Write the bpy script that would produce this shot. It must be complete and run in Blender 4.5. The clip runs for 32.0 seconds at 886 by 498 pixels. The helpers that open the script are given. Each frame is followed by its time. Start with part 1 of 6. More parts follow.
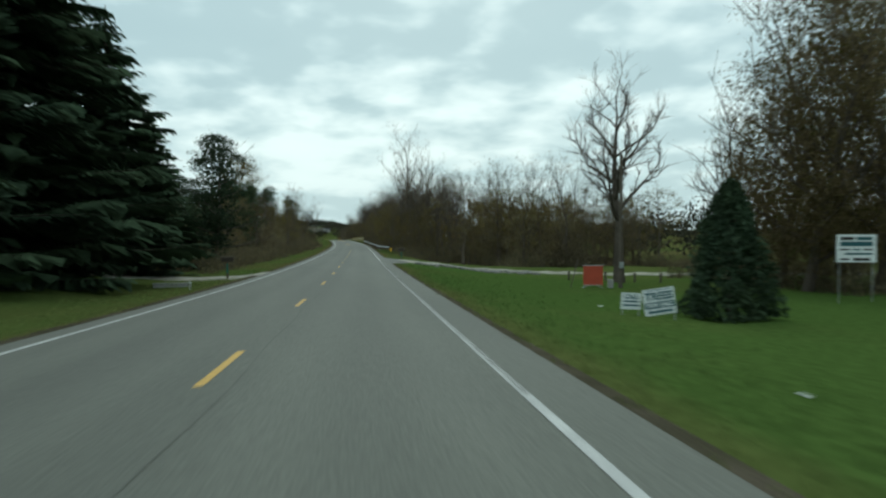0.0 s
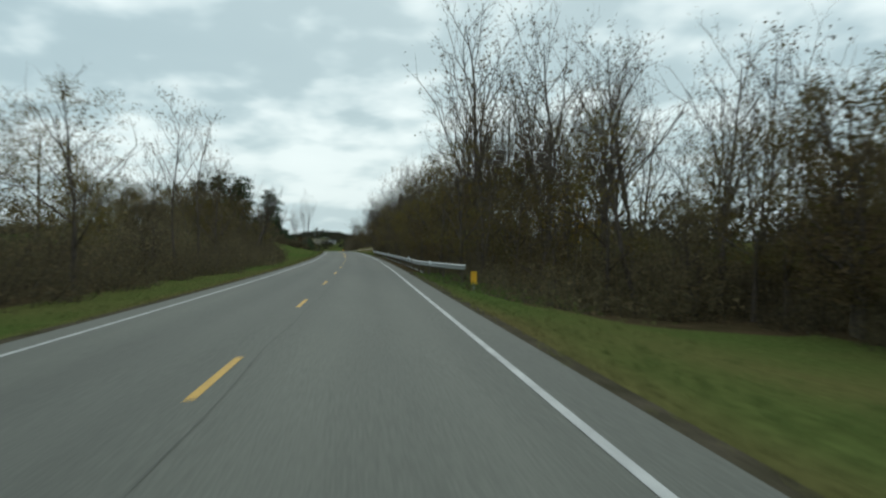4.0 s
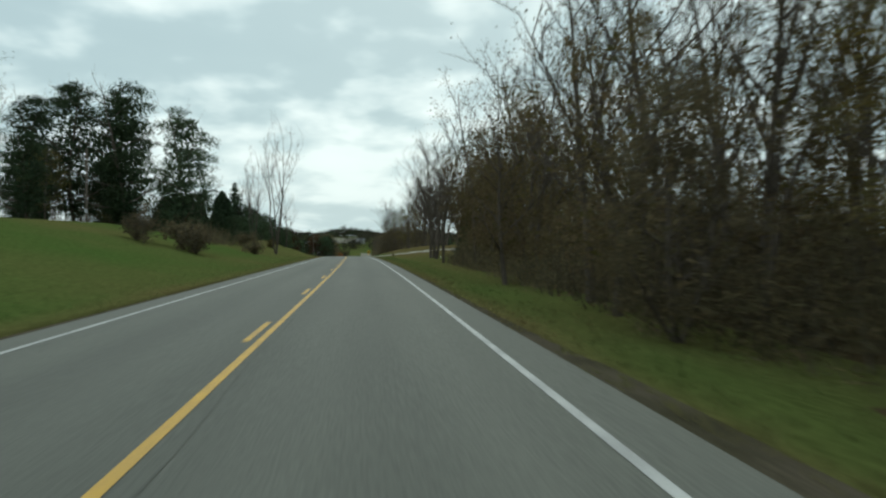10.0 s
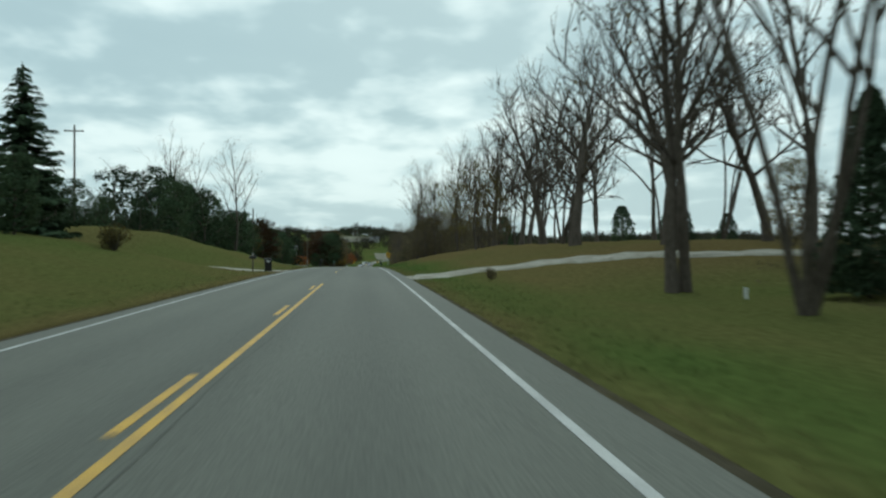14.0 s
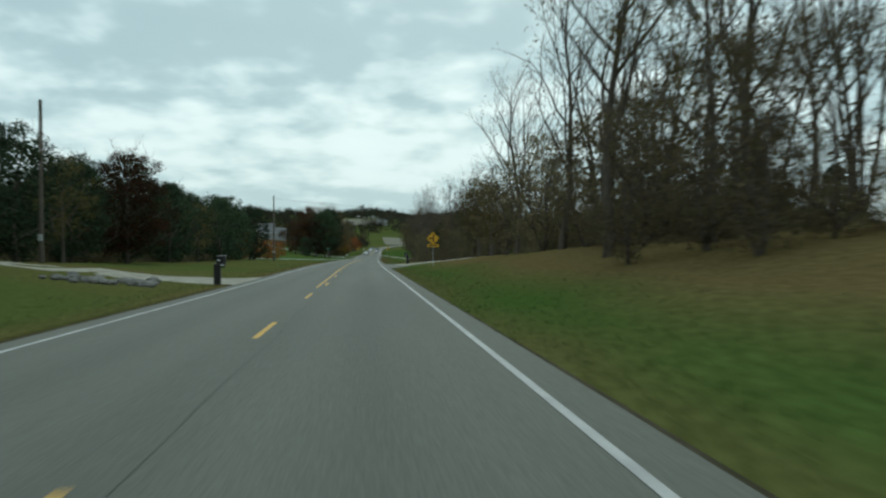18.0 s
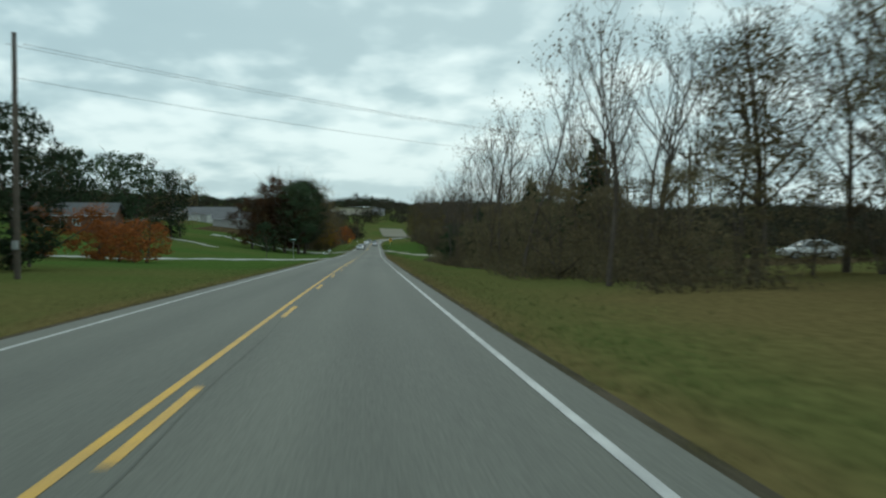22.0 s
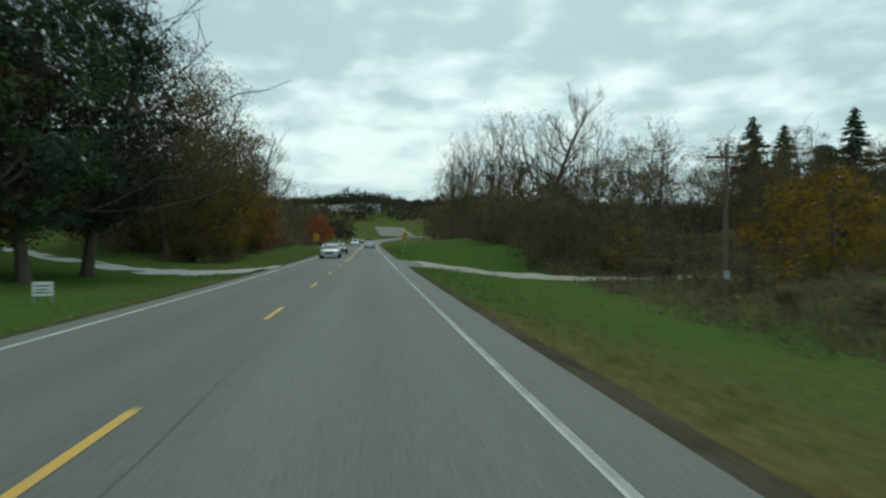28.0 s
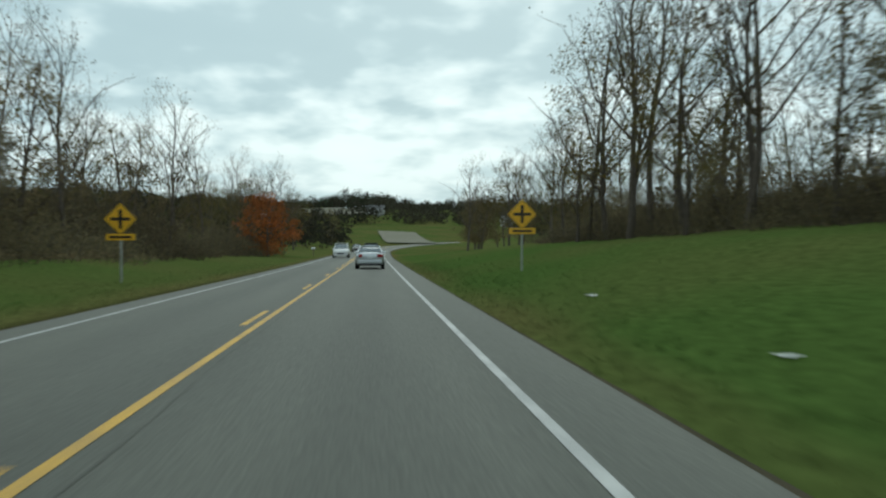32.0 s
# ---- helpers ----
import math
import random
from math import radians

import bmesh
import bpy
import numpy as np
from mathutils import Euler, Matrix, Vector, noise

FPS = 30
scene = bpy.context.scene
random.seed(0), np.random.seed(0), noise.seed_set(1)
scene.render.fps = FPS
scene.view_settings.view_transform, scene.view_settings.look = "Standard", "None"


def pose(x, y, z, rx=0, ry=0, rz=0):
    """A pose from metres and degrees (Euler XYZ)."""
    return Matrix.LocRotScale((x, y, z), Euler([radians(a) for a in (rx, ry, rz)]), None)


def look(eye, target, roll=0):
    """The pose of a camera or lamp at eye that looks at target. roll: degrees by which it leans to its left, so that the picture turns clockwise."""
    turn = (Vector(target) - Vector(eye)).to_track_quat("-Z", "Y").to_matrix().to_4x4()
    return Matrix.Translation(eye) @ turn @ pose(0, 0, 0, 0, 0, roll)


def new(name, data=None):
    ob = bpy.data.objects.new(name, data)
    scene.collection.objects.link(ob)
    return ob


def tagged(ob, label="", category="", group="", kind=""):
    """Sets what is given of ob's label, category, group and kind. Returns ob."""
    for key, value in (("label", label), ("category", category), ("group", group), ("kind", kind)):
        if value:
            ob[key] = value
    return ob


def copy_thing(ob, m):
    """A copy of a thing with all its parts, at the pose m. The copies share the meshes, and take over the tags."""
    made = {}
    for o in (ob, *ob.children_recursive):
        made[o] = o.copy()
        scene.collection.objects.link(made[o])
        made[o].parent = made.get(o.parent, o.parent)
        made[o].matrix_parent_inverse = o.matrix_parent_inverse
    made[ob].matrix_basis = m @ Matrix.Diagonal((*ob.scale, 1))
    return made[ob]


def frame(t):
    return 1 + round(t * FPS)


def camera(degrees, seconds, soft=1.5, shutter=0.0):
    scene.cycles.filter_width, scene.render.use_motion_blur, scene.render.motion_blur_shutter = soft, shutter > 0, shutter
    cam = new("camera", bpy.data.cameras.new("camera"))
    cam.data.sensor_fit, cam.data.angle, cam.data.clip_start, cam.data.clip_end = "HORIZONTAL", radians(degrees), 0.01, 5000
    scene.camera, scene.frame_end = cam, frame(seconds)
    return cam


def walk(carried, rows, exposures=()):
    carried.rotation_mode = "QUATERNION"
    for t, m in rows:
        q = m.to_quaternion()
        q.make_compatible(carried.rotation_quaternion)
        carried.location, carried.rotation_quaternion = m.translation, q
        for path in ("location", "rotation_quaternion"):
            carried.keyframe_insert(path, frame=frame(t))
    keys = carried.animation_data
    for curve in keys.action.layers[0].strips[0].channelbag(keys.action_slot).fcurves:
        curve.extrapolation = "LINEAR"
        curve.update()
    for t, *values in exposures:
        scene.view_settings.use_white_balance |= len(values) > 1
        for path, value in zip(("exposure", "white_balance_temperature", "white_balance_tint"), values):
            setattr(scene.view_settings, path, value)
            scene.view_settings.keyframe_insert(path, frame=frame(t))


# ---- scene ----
# ---- the camera and its walk ----
cam = camera(58.5, 32.0, soft=2.3, shutter=0.4)
PATH = [
    (0, (0.000, 0.000, 1.480), (3.511, 19.686, 1.103), 0.0),
    (0.5, (0.998, 12.330, 1.213), (4.515, 32.014, 0.800), 0.0),
    (1, (1.963, 24.668, 0.979), (5.467, 44.356, 0.600), 0.0),
    (1.5, (2.896, 37.015, 0.781), (6.369, 56.710, 0.523), 0.0),
    (2, (3.801, 49.371, 0.618), (7.148, 69.088, 0.442), 0.0),
    (2.5, (4.684, 61.736, 0.486), (8.034, 81.453, 0.341), 0.0),
    (3, (5.556, 74.109, 0.379), (8.852, 93.835, 0.302), 0.0),
    (3.5, (6.425, 86.490, 0.298), (9.630, 106.232, 0.205), 0.0),
    (4, (7.299, 98.881, 0.241), (10.603, 118.606, 0.180), 0.0),
    (4.5, (8.170, 111.273, 0.205), (11.465, 131.000, 0.175), 0.0),
    (5, (9.029, 123.663, 0.186), (12.291, 143.395, 0.178), 0.0),
    (5.5, (9.859, 136.050, 0.178), (12.871, 155.821, 0.190), 0.0),
    (6, (10.649, 148.433, 0.179), (13.683, 168.201, 0.148), 0.0),
    (6.5, (11.390, 160.813, 0.186), (14.343, 180.593, 0.186), 0.0),
    (7, (12.077, 173.189, 0.198), (14.913, 192.987, 0.250), 0.0),
    (7.5, (12.706, 185.562, 0.213), (15.495, 205.367, 0.172), 0.0),
    (8, (13.278, 197.932, 0.231), (15.999, 217.746, 0.145), 0.0),
    (8.5, (13.794, 210.299, 0.254), (16.445, 230.123, 0.223), 0.0),
    (9, (14.257, 222.662, 0.278), (16.835, 242.495, 0.423), 0.0),
    (9.5, (14.675, 235.023, 0.302), (17.182, 254.865, 0.323), 0.0),
    (10, (15.059, 247.379, 0.325), (17.590, 267.218, 0.253), 0.0),
    (10.5, (15.417, 259.733, 0.346), (17.917, 279.576, 0.309), 0.0),
    (11, (15.757, 272.083, 0.363), (18.186, 291.935, 0.371), 0.0),
    (11.5, (16.078, 284.429, 0.376), (18.463, 304.287, 0.404), 0.0),
    (12, (16.380, 296.773, 0.378), (18.775, 316.628, 0.474), 0.0),
    (12.5, (16.656, 309.111, 0.364), (19.081, 328.964, 0.278), 0.0),
    (13, (16.900, 321.444, 0.334), (19.220, 341.309, 0.211), 0.0),
    (13.5, (17.107, 333.771, 0.291), (19.392, 353.639, 0.142), 0.0),
    (14, (17.275, 346.092, 0.240), (19.461, 365.971, 0.149), 0.0),
    (14.5, (17.409, 358.406, 0.185), (19.411, 378.306, 0.286), 0.0),
    (15, (17.520, 370.715, 0.121), (19.591, 390.607, 0.017), 0.0),
    (15.5, (17.620, 383.018, 0.038), (19.678, 402.911, -0.104), 0.0),
    (16, (17.714, 395.314, -0.073), (19.767, 415.208, -0.265), 0.0),
    (16.5, (17.805, 407.608, -0.218), (19.916, 427.494, -0.461), 0.0),
    (17, (17.894, 419.900, -0.406), (19.971, 439.790, -0.678), 0.0),
    (17.5, (17.977, 432.191, -0.643), (20.000, 452.085, -0.975), 0.0),
    (18, (18.051, 444.481, -0.927), (20.076, 464.372, -1.411), 0.0),
    (18.5, (18.112, 456.770, -1.246), (20.111, 476.664, -1.731), 0.0),
    (19, (18.153, 469.058, -1.584), (20.220, 488.945, -2.075), 0.0),
    (19.5, (18.173, 481.346, -1.927), (20.241, 501.231, -2.472), 0.0),
    (20, (18.179, 493.632, -2.268), (20.263, 513.515, -2.817), 0.0),
    (20.5, (18.190, 505.912, -2.605), (20.340, 525.788, -3.175), 0.0),
    (21, (18.225, 518.181, -2.943), (20.332, 538.062, -3.504), 0.0),
    (21.5, (18.291, 530.438, -3.288), (20.446, 550.313, -3.889), 0.0),
    (22, (18.386, 542.685, -3.644), (20.553, 562.557, -4.298), 0.0),
    (22.5, (18.510, 554.920, -4.012), (20.721, 574.791, -4.530), 0.0),
    (23, (18.659, 567.145, -4.388), (20.815, 587.020, -4.941), 0.0),
    (23.5, (18.829, 579.358, -4.768), (21.031, 599.229, -5.302), 0.0),
    (24, (19.019, 591.560, -5.149), (21.230, 611.430, -5.688), 0.0),
    (24.5, (19.229, 603.757, -5.530), (21.517, 623.617, -6.124), 0.0),
    (25, (19.460, 615.957, -5.912), (21.756, 635.817, -6.465), 0.0),
    (25.5, (19.712, 628.159, -6.296), (22.066, 648.014, -6.799), 0.0),
    (26, (19.983, 640.364, -6.683), (22.342, 660.214, -7.307), 0.0),
    (26.5, (20.272, 652.571, -7.070), (22.660, 672.418, -7.687), 0.0),
    (27, (20.579, 664.780, -7.448), (22.996, 684.624, -8.043), 0.0),
    (27.5, (20.903, 676.991, -7.807), (23.258, 696.845, -8.349), 0.0),
    (28, (21.243, 689.205, -8.138), (23.582, 709.060, -8.690), 0.0),
    (28.5, (21.593, 701.416, -8.434), (23.987, 721.267, -8.881), 0.0),
    (29, (21.943, 713.621, -8.695), (24.316, 733.475, -9.116), 0.0),
    (29.5, (22.280, 725.818, -8.925), (24.668, 745.670, -9.367), 0.0),
    (30, (22.599, 738.009, -9.135), (24.879, 757.874, -9.535), 0.0),
    (30.5, (22.902, 750.193, -9.339), (25.097, 770.068, -9.740), 0.0),
    (31, (23.199, 762.369, -9.554), (25.490, 782.233, -10.004), 0.0),
    (31.5, (23.500, 774.539, -9.798), (25.806, 794.402, -10.187), 0.0),
    (32, (23.807, 786.702, -10.084), (26.086, 806.569, -10.424), 0.0),
]
walk(cam, [(t, look(eye, target, roll)) for t, eye, target, roll in PATH], [(0, 0.05, 6120, -6), (2, -0.08, 6150, -1), (3.5, -0.06, 6200, 0), (5.5, 0.1, 6450, 4), (8, 0.1, 6450, 3), (10, 0.06, 6350, -2), (12, 0.03, 6120, -6), (14, -0.03, 6100, -6), (25, -0.05, 6100, -5), (28, 0.0, 6100, -6), (30, 0.05, 6150, -4), (32, 0.08, 6200, -3)])

# ---- sky and light ----
SUN_AZ, SUN_EL = 12.0, 40.0      # the brighter part of the cloud cover lies ahead
world = bpy.data.worlds.new("overcast_sky")
scene.world = world
world.use_nodes = True
wn, wl = world.node_tree.nodes, world.node_tree.links
wn.clear()
w_out = wn.new("ShaderNodeOutputWorld")
w_bg = wn.new("ShaderNodeBackground")
w_sky = wn.new("ShaderNodeTexSky")
w_sky.sky_type = "NISHITA"
w_sky.sun_disc = False
w_sky.sun_elevation = radians(SUN_EL)
w_sky.sun_rotation = radians(SUN_AZ)
w_sky.air_density, w_sky.dust_density = 1.0, 3.0


def wnode(kind, **values):
    n = wn.new(kind)
    for k, v in values.items():
        n.inputs[k].default_value = v
    return n


def wmath(op, a, b=None, c=None):
    n = wn.new("ShaderNodeMath")
    n.operation = op
    for i, v in enumerate((a, b, c)):
        if v is None:
            continue
        if isinstance(v, (int, float)):
            n.inputs[i].default_value = v
        else:
            wl.new(v, n.inputs[i])
    return n.outputs[0]


w_tc = wn.new("ShaderNodeTexCoord")
w_sep = wn.new("ShaderNodeSeparateXYZ")
wl.new(w_tc.outputs["Generated"], w_sep.inputs[0])
up = wmath("MAXIMUM", w_sep.outputs["Z"], 0.0)
flat = wmath("ADD", up, 0.22)
w_com = wn.new("ShaderNodeCombineXYZ")
wl.new(wmath("DIVIDE", w_sep.outputs["X"], flat), w_com.inputs[0])
wl.new(wmath("DIVIDE", w_sep.outputs["Y"], flat), w_com.inputs[1])
w_com.inputs[2].default_value = 3.1


def cloud_noise(scale, detail, rough, shift):
    m = wn.new("ShaderNodeMapping")
    m.inputs["Location"].default_value = shift
    m.inputs["Scale"].default_value = (1.15, 1.0, 1.0)
    wl.new(w_com.outputs[0], m.inputs[0])
    n = wnode("ShaderNodeTexNoise", Scale=scale, Detail=detail, Roughness=rough, Distortion=0.1)
    wl.new(m.outputs[0], n.inputs["Vector"])
    return n.outputs["Fac"]


big = cloud_noise(1.1, 3.0, 0.45, (0.6, 1.3, 0.0))
fine = cloud_noise(4.2, 3.5, 0.45, (3.2, 0.4, 0.0))
mixed = wmath("ADD", wmath("MULTIPLY", big, 0.5), wmath("MULTIPLY", fine, 0.5))
w_ramp = wn.new("ShaderNodeValToRGB")
wl.new(mixed, w_ramp.inputs[0])
w_ramp.color_ramp.interpolation = "B_SPLINE"
stops = w_ramp.color_ramp.elements
stops[0].position, stops[0].color = 0.425, (0.43, 0.53, 0.58, 1)
stops[1].position, stops[1].color = 0.595, (0.90, 0.945, 0.96, 1)
s = stops.new(0.49)
s.color = (0.545, 0.645, 0.69, 1)
w_mix = wn.new("ShaderNodeMixRGB")
w_mix.inputs[0].default_value = 0.008
wl.new(w_ramp.outputs[0], w_mix.inputs[1])
wl.new(w_sky.outputs[0], w_mix.inputs[2])
# the cloud cover is thinner and brighter towards the horizon
w_low = wn.new("ShaderNodeMapRange")
for k, v in (("From Min", 0.0), ("From Max", 0.16), ("To Min", 1.0), ("To Max", 0.0)):
    w_low.inputs[k].default_value = v
wl.new(up, w_low.inputs["Value"])
w_hor = wn.new("ShaderNodeMixRGB")
wl.new(wmath("MULTIPLY", w_low.outputs[0], 0.45), w_hor.inputs[0])
wl.new(w_mix.outputs[0], w_hor.inputs[1])
w_hor.inputs[2].default_value = (0.70, 0.78, 0.81, 1)
wl.new(w_hor.outputs[0], w_bg.inputs["Color"])
w_bg.inputs["Strength"].default_value = 1.0
wl.new(w_bg.outputs[0], w_out.inputs["Surface"])

sun = new("sun", bpy.data.lights.new("sun", "SUN"))
sun.data.energy, sun.data.angle, sun.data.color = 0.7, radians(40), (1.0, 0.97, 0.92)
sun.matrix_world = look((0, 0, 60), (-30 * math.sin(radians(SUN_AZ)), -30 * math.cos(radians(SUN_AZ)), 60 - 30 * math.tan(radians(SUN_EL))))

# ---- materials ----
def material(name, base, rough=0.8, vary=0.25, scale=6.0, fine=60.0, bump=0.2, metal=0.0, second=None, spread=(0.35, 0.65), island=0.0, coord="Object", spec=0.5, stretch=(1, 1, 1), island_color=None, cover="", tracks=""):
    """A procedural surface: a base colour that wanders to a second one at a large scale, and is mottled at a fine one."""
    mat = bpy.data.materials.new(name)
    mat.use_nodes = True
    n, l = mat.node_tree.nodes, mat.node_tree.links
    p = n["Principled BSDF"]
    p.inputs["Roughness"].default_value = rough
    p.inputs["Metallic"].default_value = metal
    p.inputs["Specular IOR Level"].default_value = spec
    tc = n.new("ShaderNodeTexCoord")
    mp = n.new("ShaderNodeMapping")
    mp.inputs["Scale"].default_value = stretch
    l.new(tc.outputs[coord], mp.inputs[0])

    def noise_of(s, detail):
        t = n.new("ShaderNodeTexNoise")
        t.inputs["Scale"].default_value, t.inputs["Detail"].default_value = s, detail
        l.new(mp.outputs[0], t.inputs["Vector"])
        return t.outputs["Fac"]

    def mix(kind, fac, a, b):
        m = n.new("ShaderNodeMixRGB")
        m.blend_type = kind
        for i, v in ((0, fac), (1, a), (2, b)):
            if hasattr(v, "is_linked"):
                l.new(v, m.inputs[i])
            else:
                m.inputs[i].default_value = v if i == 0 else (*v[:3], 1)
        return m.outputs[0]

    def ramp(fac, lo, hi, a, b):
        r = n.new("ShaderNodeMapRange")
        r.inputs["From Min"].default_value, r.inputs["From Max"].default_value = lo, hi
        r.inputs["To Min"].default_value, r.inputs["To Max"].default_value = a, b
        l.new(fac, r.inputs["Value"])
        return r.outputs[0]

    large, small = noise_of(scale, 4), noise_of(fine, 5)
    second = second or tuple(c * (1 - vary) for c in base)
    blend = ramp(large, spread[0], spread[1], 0, 1)
    if cover:
        # how dry the turf is, from the land itself, frayed by the noise
        at = n.new("ShaderNodeAttribute")
        at.attribute_name = cover
        add = n.new("ShaderNodeMath")
        add.operation = "MULTIPLY_ADD"
        l.new(large, add.inputs[0])
        add.inputs[1].default_value = 1.3
        l.new(at.outputs["Fac"], add.inputs[2])
        blend = ramp(add.outputs[0], 0.70, 1.62, 0, 1)
    col = mix("MIX", blend, base, second)
    if tracks:
        # tyre-polished strips and the oil-stained strip between them
        at = n.new("ShaderNodeAttribute")
        at.attribute_name = tracks
        wear = mix("MIX", at.outputs["Fac"], (0.90, 0.90, 0.90), (1.10, 1.10, 1.095))
        col = mix("MULTIPLY", ramp(noise_of(1.7, 5), 0.35, 0.6, 0.35, 1), col, wear)
    col = mix("MULTIPLY", 1.0, col, mix("MIX", ramp(small, 0.3, 0.7, 0, 1), (1 - vary,) * 3, (1 + vary * 0.6,) * 3))
    if island:
        g = n.new("ShaderNodeNewGeometry")
        rnd = g.outputs["Random Per Island"]
        if island_color:
            col = mix("MIX", ramp(rnd, 0.55, 0.9, 0, 1), col, island_color)
        col = mix("MULTIPLY", 1.0, col, mix("MIX", rnd, (1 - island,) * 3, (1 + island,) * 3))
        o = n.new("ShaderNodeObjectInfo")
        col = mix("MULTIPLY", 1.0, col, mix("MIX", o.outputs["Random"], (0.62, 0.62, 0.64), (1.22, 1.25, 1.16)))
    l.new(col, p.inputs["Base Color"])
    if island:
        # thin leaves and grass let part of the light through
        thin = n.new("ShaderNodeBsdfTranslucent")
        both = n.new("ShaderNodeMixShader")
        both.inputs[0].default_value = 0.12 if "needles" in name else 0.38
        l.new(col, thin.inputs["Color"])
        l.new(p.outputs[0], both.inputs[1])
        l.new(thin.outputs[0], both.inputs[2])
        l.new(both.outputs[0], n["Material Output"].inputs["Surface"])
    if bump:
        b = n.new("ShaderNodeBump")
        b.inputs["Strength"].default_value = bump
        b.inputs["Distance"].default_value = 0.03
        l.new(small, b.inputs["Height"])
        l.new(b.outputs[0], p.inputs["Normal"])
    return mat


M_ASPHALT = material("worn_asphalt", (0.136, 0.138, 0.115), 0.84, 0.22, 0.3, 45, 0.28, spec=0.32, second=(0.112, 0.114, 0.097), stretch=(1, 0.10, 1), tracks="wheel_tracks")
M_TAR = material("tar_joint", (0.114, 0.116, 0.098), 0.84, 0.3, 2, 30, 0.1, spec=0.32)
M_GRAVEL = material("pale_gravel", (0.365, 0.345, 0.285), 0.95, 0.4, 1.2, 14, 0.8, second=(0.235, 0.212, 0.165))
M_DIRT = material("shoulder_dirt", (0.10, 0.085, 0.062), 0.95, 0.4, 0.8, 18, 0.8, second=(0.062, 0.056, 0.036), spec=0.0)
M_GRASS = material("autumn_grass", (0.064, 0.104, 0.026), 0.9, 0.35, 0.05, 5, 0.5, second=(0.132, 0.102, 0.044), spread=(0.40, 0.62), spec=0.0, cover="dry")
M_BLADES = material("grass_blades", (0.100, 0.155, 0.046), 0.9, 0.25, 0.1, 5, 0.0, second=(0.200, 0.160, 0.080), island=0.25, spec=0.0, cover="dry")
M_WHITE = material("road_paint_white", (0.52, 0.52, 0.50), 0.7, 0.25, 1.5, 30, 0.2, second=(0.36, 0.36, 0.35))
M_YELLOW = material("road_paint_yellow", (0.62, 0.36, 0.04), 0.7, 0.25, 1.5, 30, 0.2, second=(0.48, 0.29, 0.06))
M_BARK = material("grey_bark", (0.128, 0.108, 0.090), 0.9, 0.35, 1.5, 14, 0.8, second=(0.085, 0.071, 0.058), stretch=(1, 1, 0.3), spec=0.0)
M_BARKP = material("pale_bark", (0.15, 0.125, 0.10), 0.9, 0.3, 1.5, 14, 0.8, second=(0.09, 0.073, 0.057), stretch=(1, 1, 0.3), spec=0.0)
M_NEEDLE = material("spruce_needles", (0.058, 0.084, 0.054), 0.75, 0.3, 0.5, 8, 0.0, second=(0.050, 0.070, 0.040), island=0.4, spec=0.0)
M_PINE = material("pine_needles", (0.058, 0.084, 0.052), 0.75, 0.3, 0.5, 8, 0.0, second=(0.064, 0.084, 0.044), island=0.4, spec=0.0)
M_OLIVE = material("olive_leaves", (0.155, 0.140, 0.066), 0.8, 0.3, 0.4, 6, 0.0, second=(0.12, 0.095, 0.036), island=0.2, island_color=(0.14, 0.095, 0.032), spec=0.0)
M_BROWN = material("brown_leaves", (0.185, 0.132, 0.080), 0.85, 0.3, 0.4, 6, 0.0, second=(0.150, 0.118, 0.066), island=0.2, island_color=(0.08, 0.07, 0.026), spec=0.0)
M_RBROWN = material("red_brown_leaves", (0.085, 0.042, 0.026), 0.8, 0.3, 0.4, 6, 0.0, second=(0.06, 0.042, 0.024), island=0.35, spec=0.0)
M_YLEAF = material("yellow_leaves", (0.33, 0.20, 0.04), 0.8, 0.3, 0.4, 6, 0.0, second=(0.14, 0.10, 0.02), island=0.4, spec=0.0)
M_RUST = material("rust_leaves", (0.36, 0.12, 0.04), 0.8, 0.3, 0.4, 6, 0.0, second=(0.22, 0.09, 0.035), island=0.4, spec=0.0)
M_LITTER = material("leaf_litter", (0.085, 0.062, 0.035), 0.95, 0.4, 0.5, 9, 0.8, second=(0.055, 0.045, 0.024), spec=0.0)
M_BRUSH = material("brush_leaves", (0.160, 0.134, 0.088), 0.9, 0.3, 0.4, 6, 0.0, second=(0.152, 0.132, 0.078), island=0.2, island_color=(0.185, 0.140, 0.082), spec=0.0)
M_FARWOOD = material("far_bare_woods", (0.060, 0.052, 0.040), 0.95, 0.3, 0.02, 0.2, 0.0, second=(0.045, 0.046, 0.032), island=0.35, spec=0.0)
M_TWIG = material("brush_twigs", (0.150, 0.128, 0.104), 0.9, 0.3, 1, 10, 0.0, island=0.3, spec=0.0)
M_STEEL = material("galvanised_steel", (0.40, 0.42, 0.42), 0.55, 0.2, 1.0, 20, 0.1, metal=0.6, second=(0.42, 0.43, 0.42))
M_WOOD = material("weathered_wood", (0.13, 0.105, 0.08), 0.9, 0.3, 1.0, 20, 0.4, second=(0.085, 0.07, 0.055), stretch=(1, 1, 0.2))
M_BLACK = material("black_plastic", (0.012, 0.012, 0.013), 0.45, 0.2, 4, 50, 0.05)
M_BROWNBOX = material("brown_paint", (0.045, 0.03, 0.02), 0.6, 0.2, 4, 50, 0.05)
M_SIGNY = material("sign_yellow", (0.80, 0.43, 0.02), 0.45, 0.08, 2, 30, 0.0)
M_SIGNO = material("sign_orange", (0.46, 0.065, 0.025), 0.6, 0.15, 2, 20, 0.05)
M_SIGNW = material("sign_white", (0.72, 0.74, 0.74), 0.5, 0.06, 2, 30, 0.0)
M_SIGNB = material("sign_black", (0.015, 0.012, 0.01), 0.5, 0.1, 2, 30, 0.0)
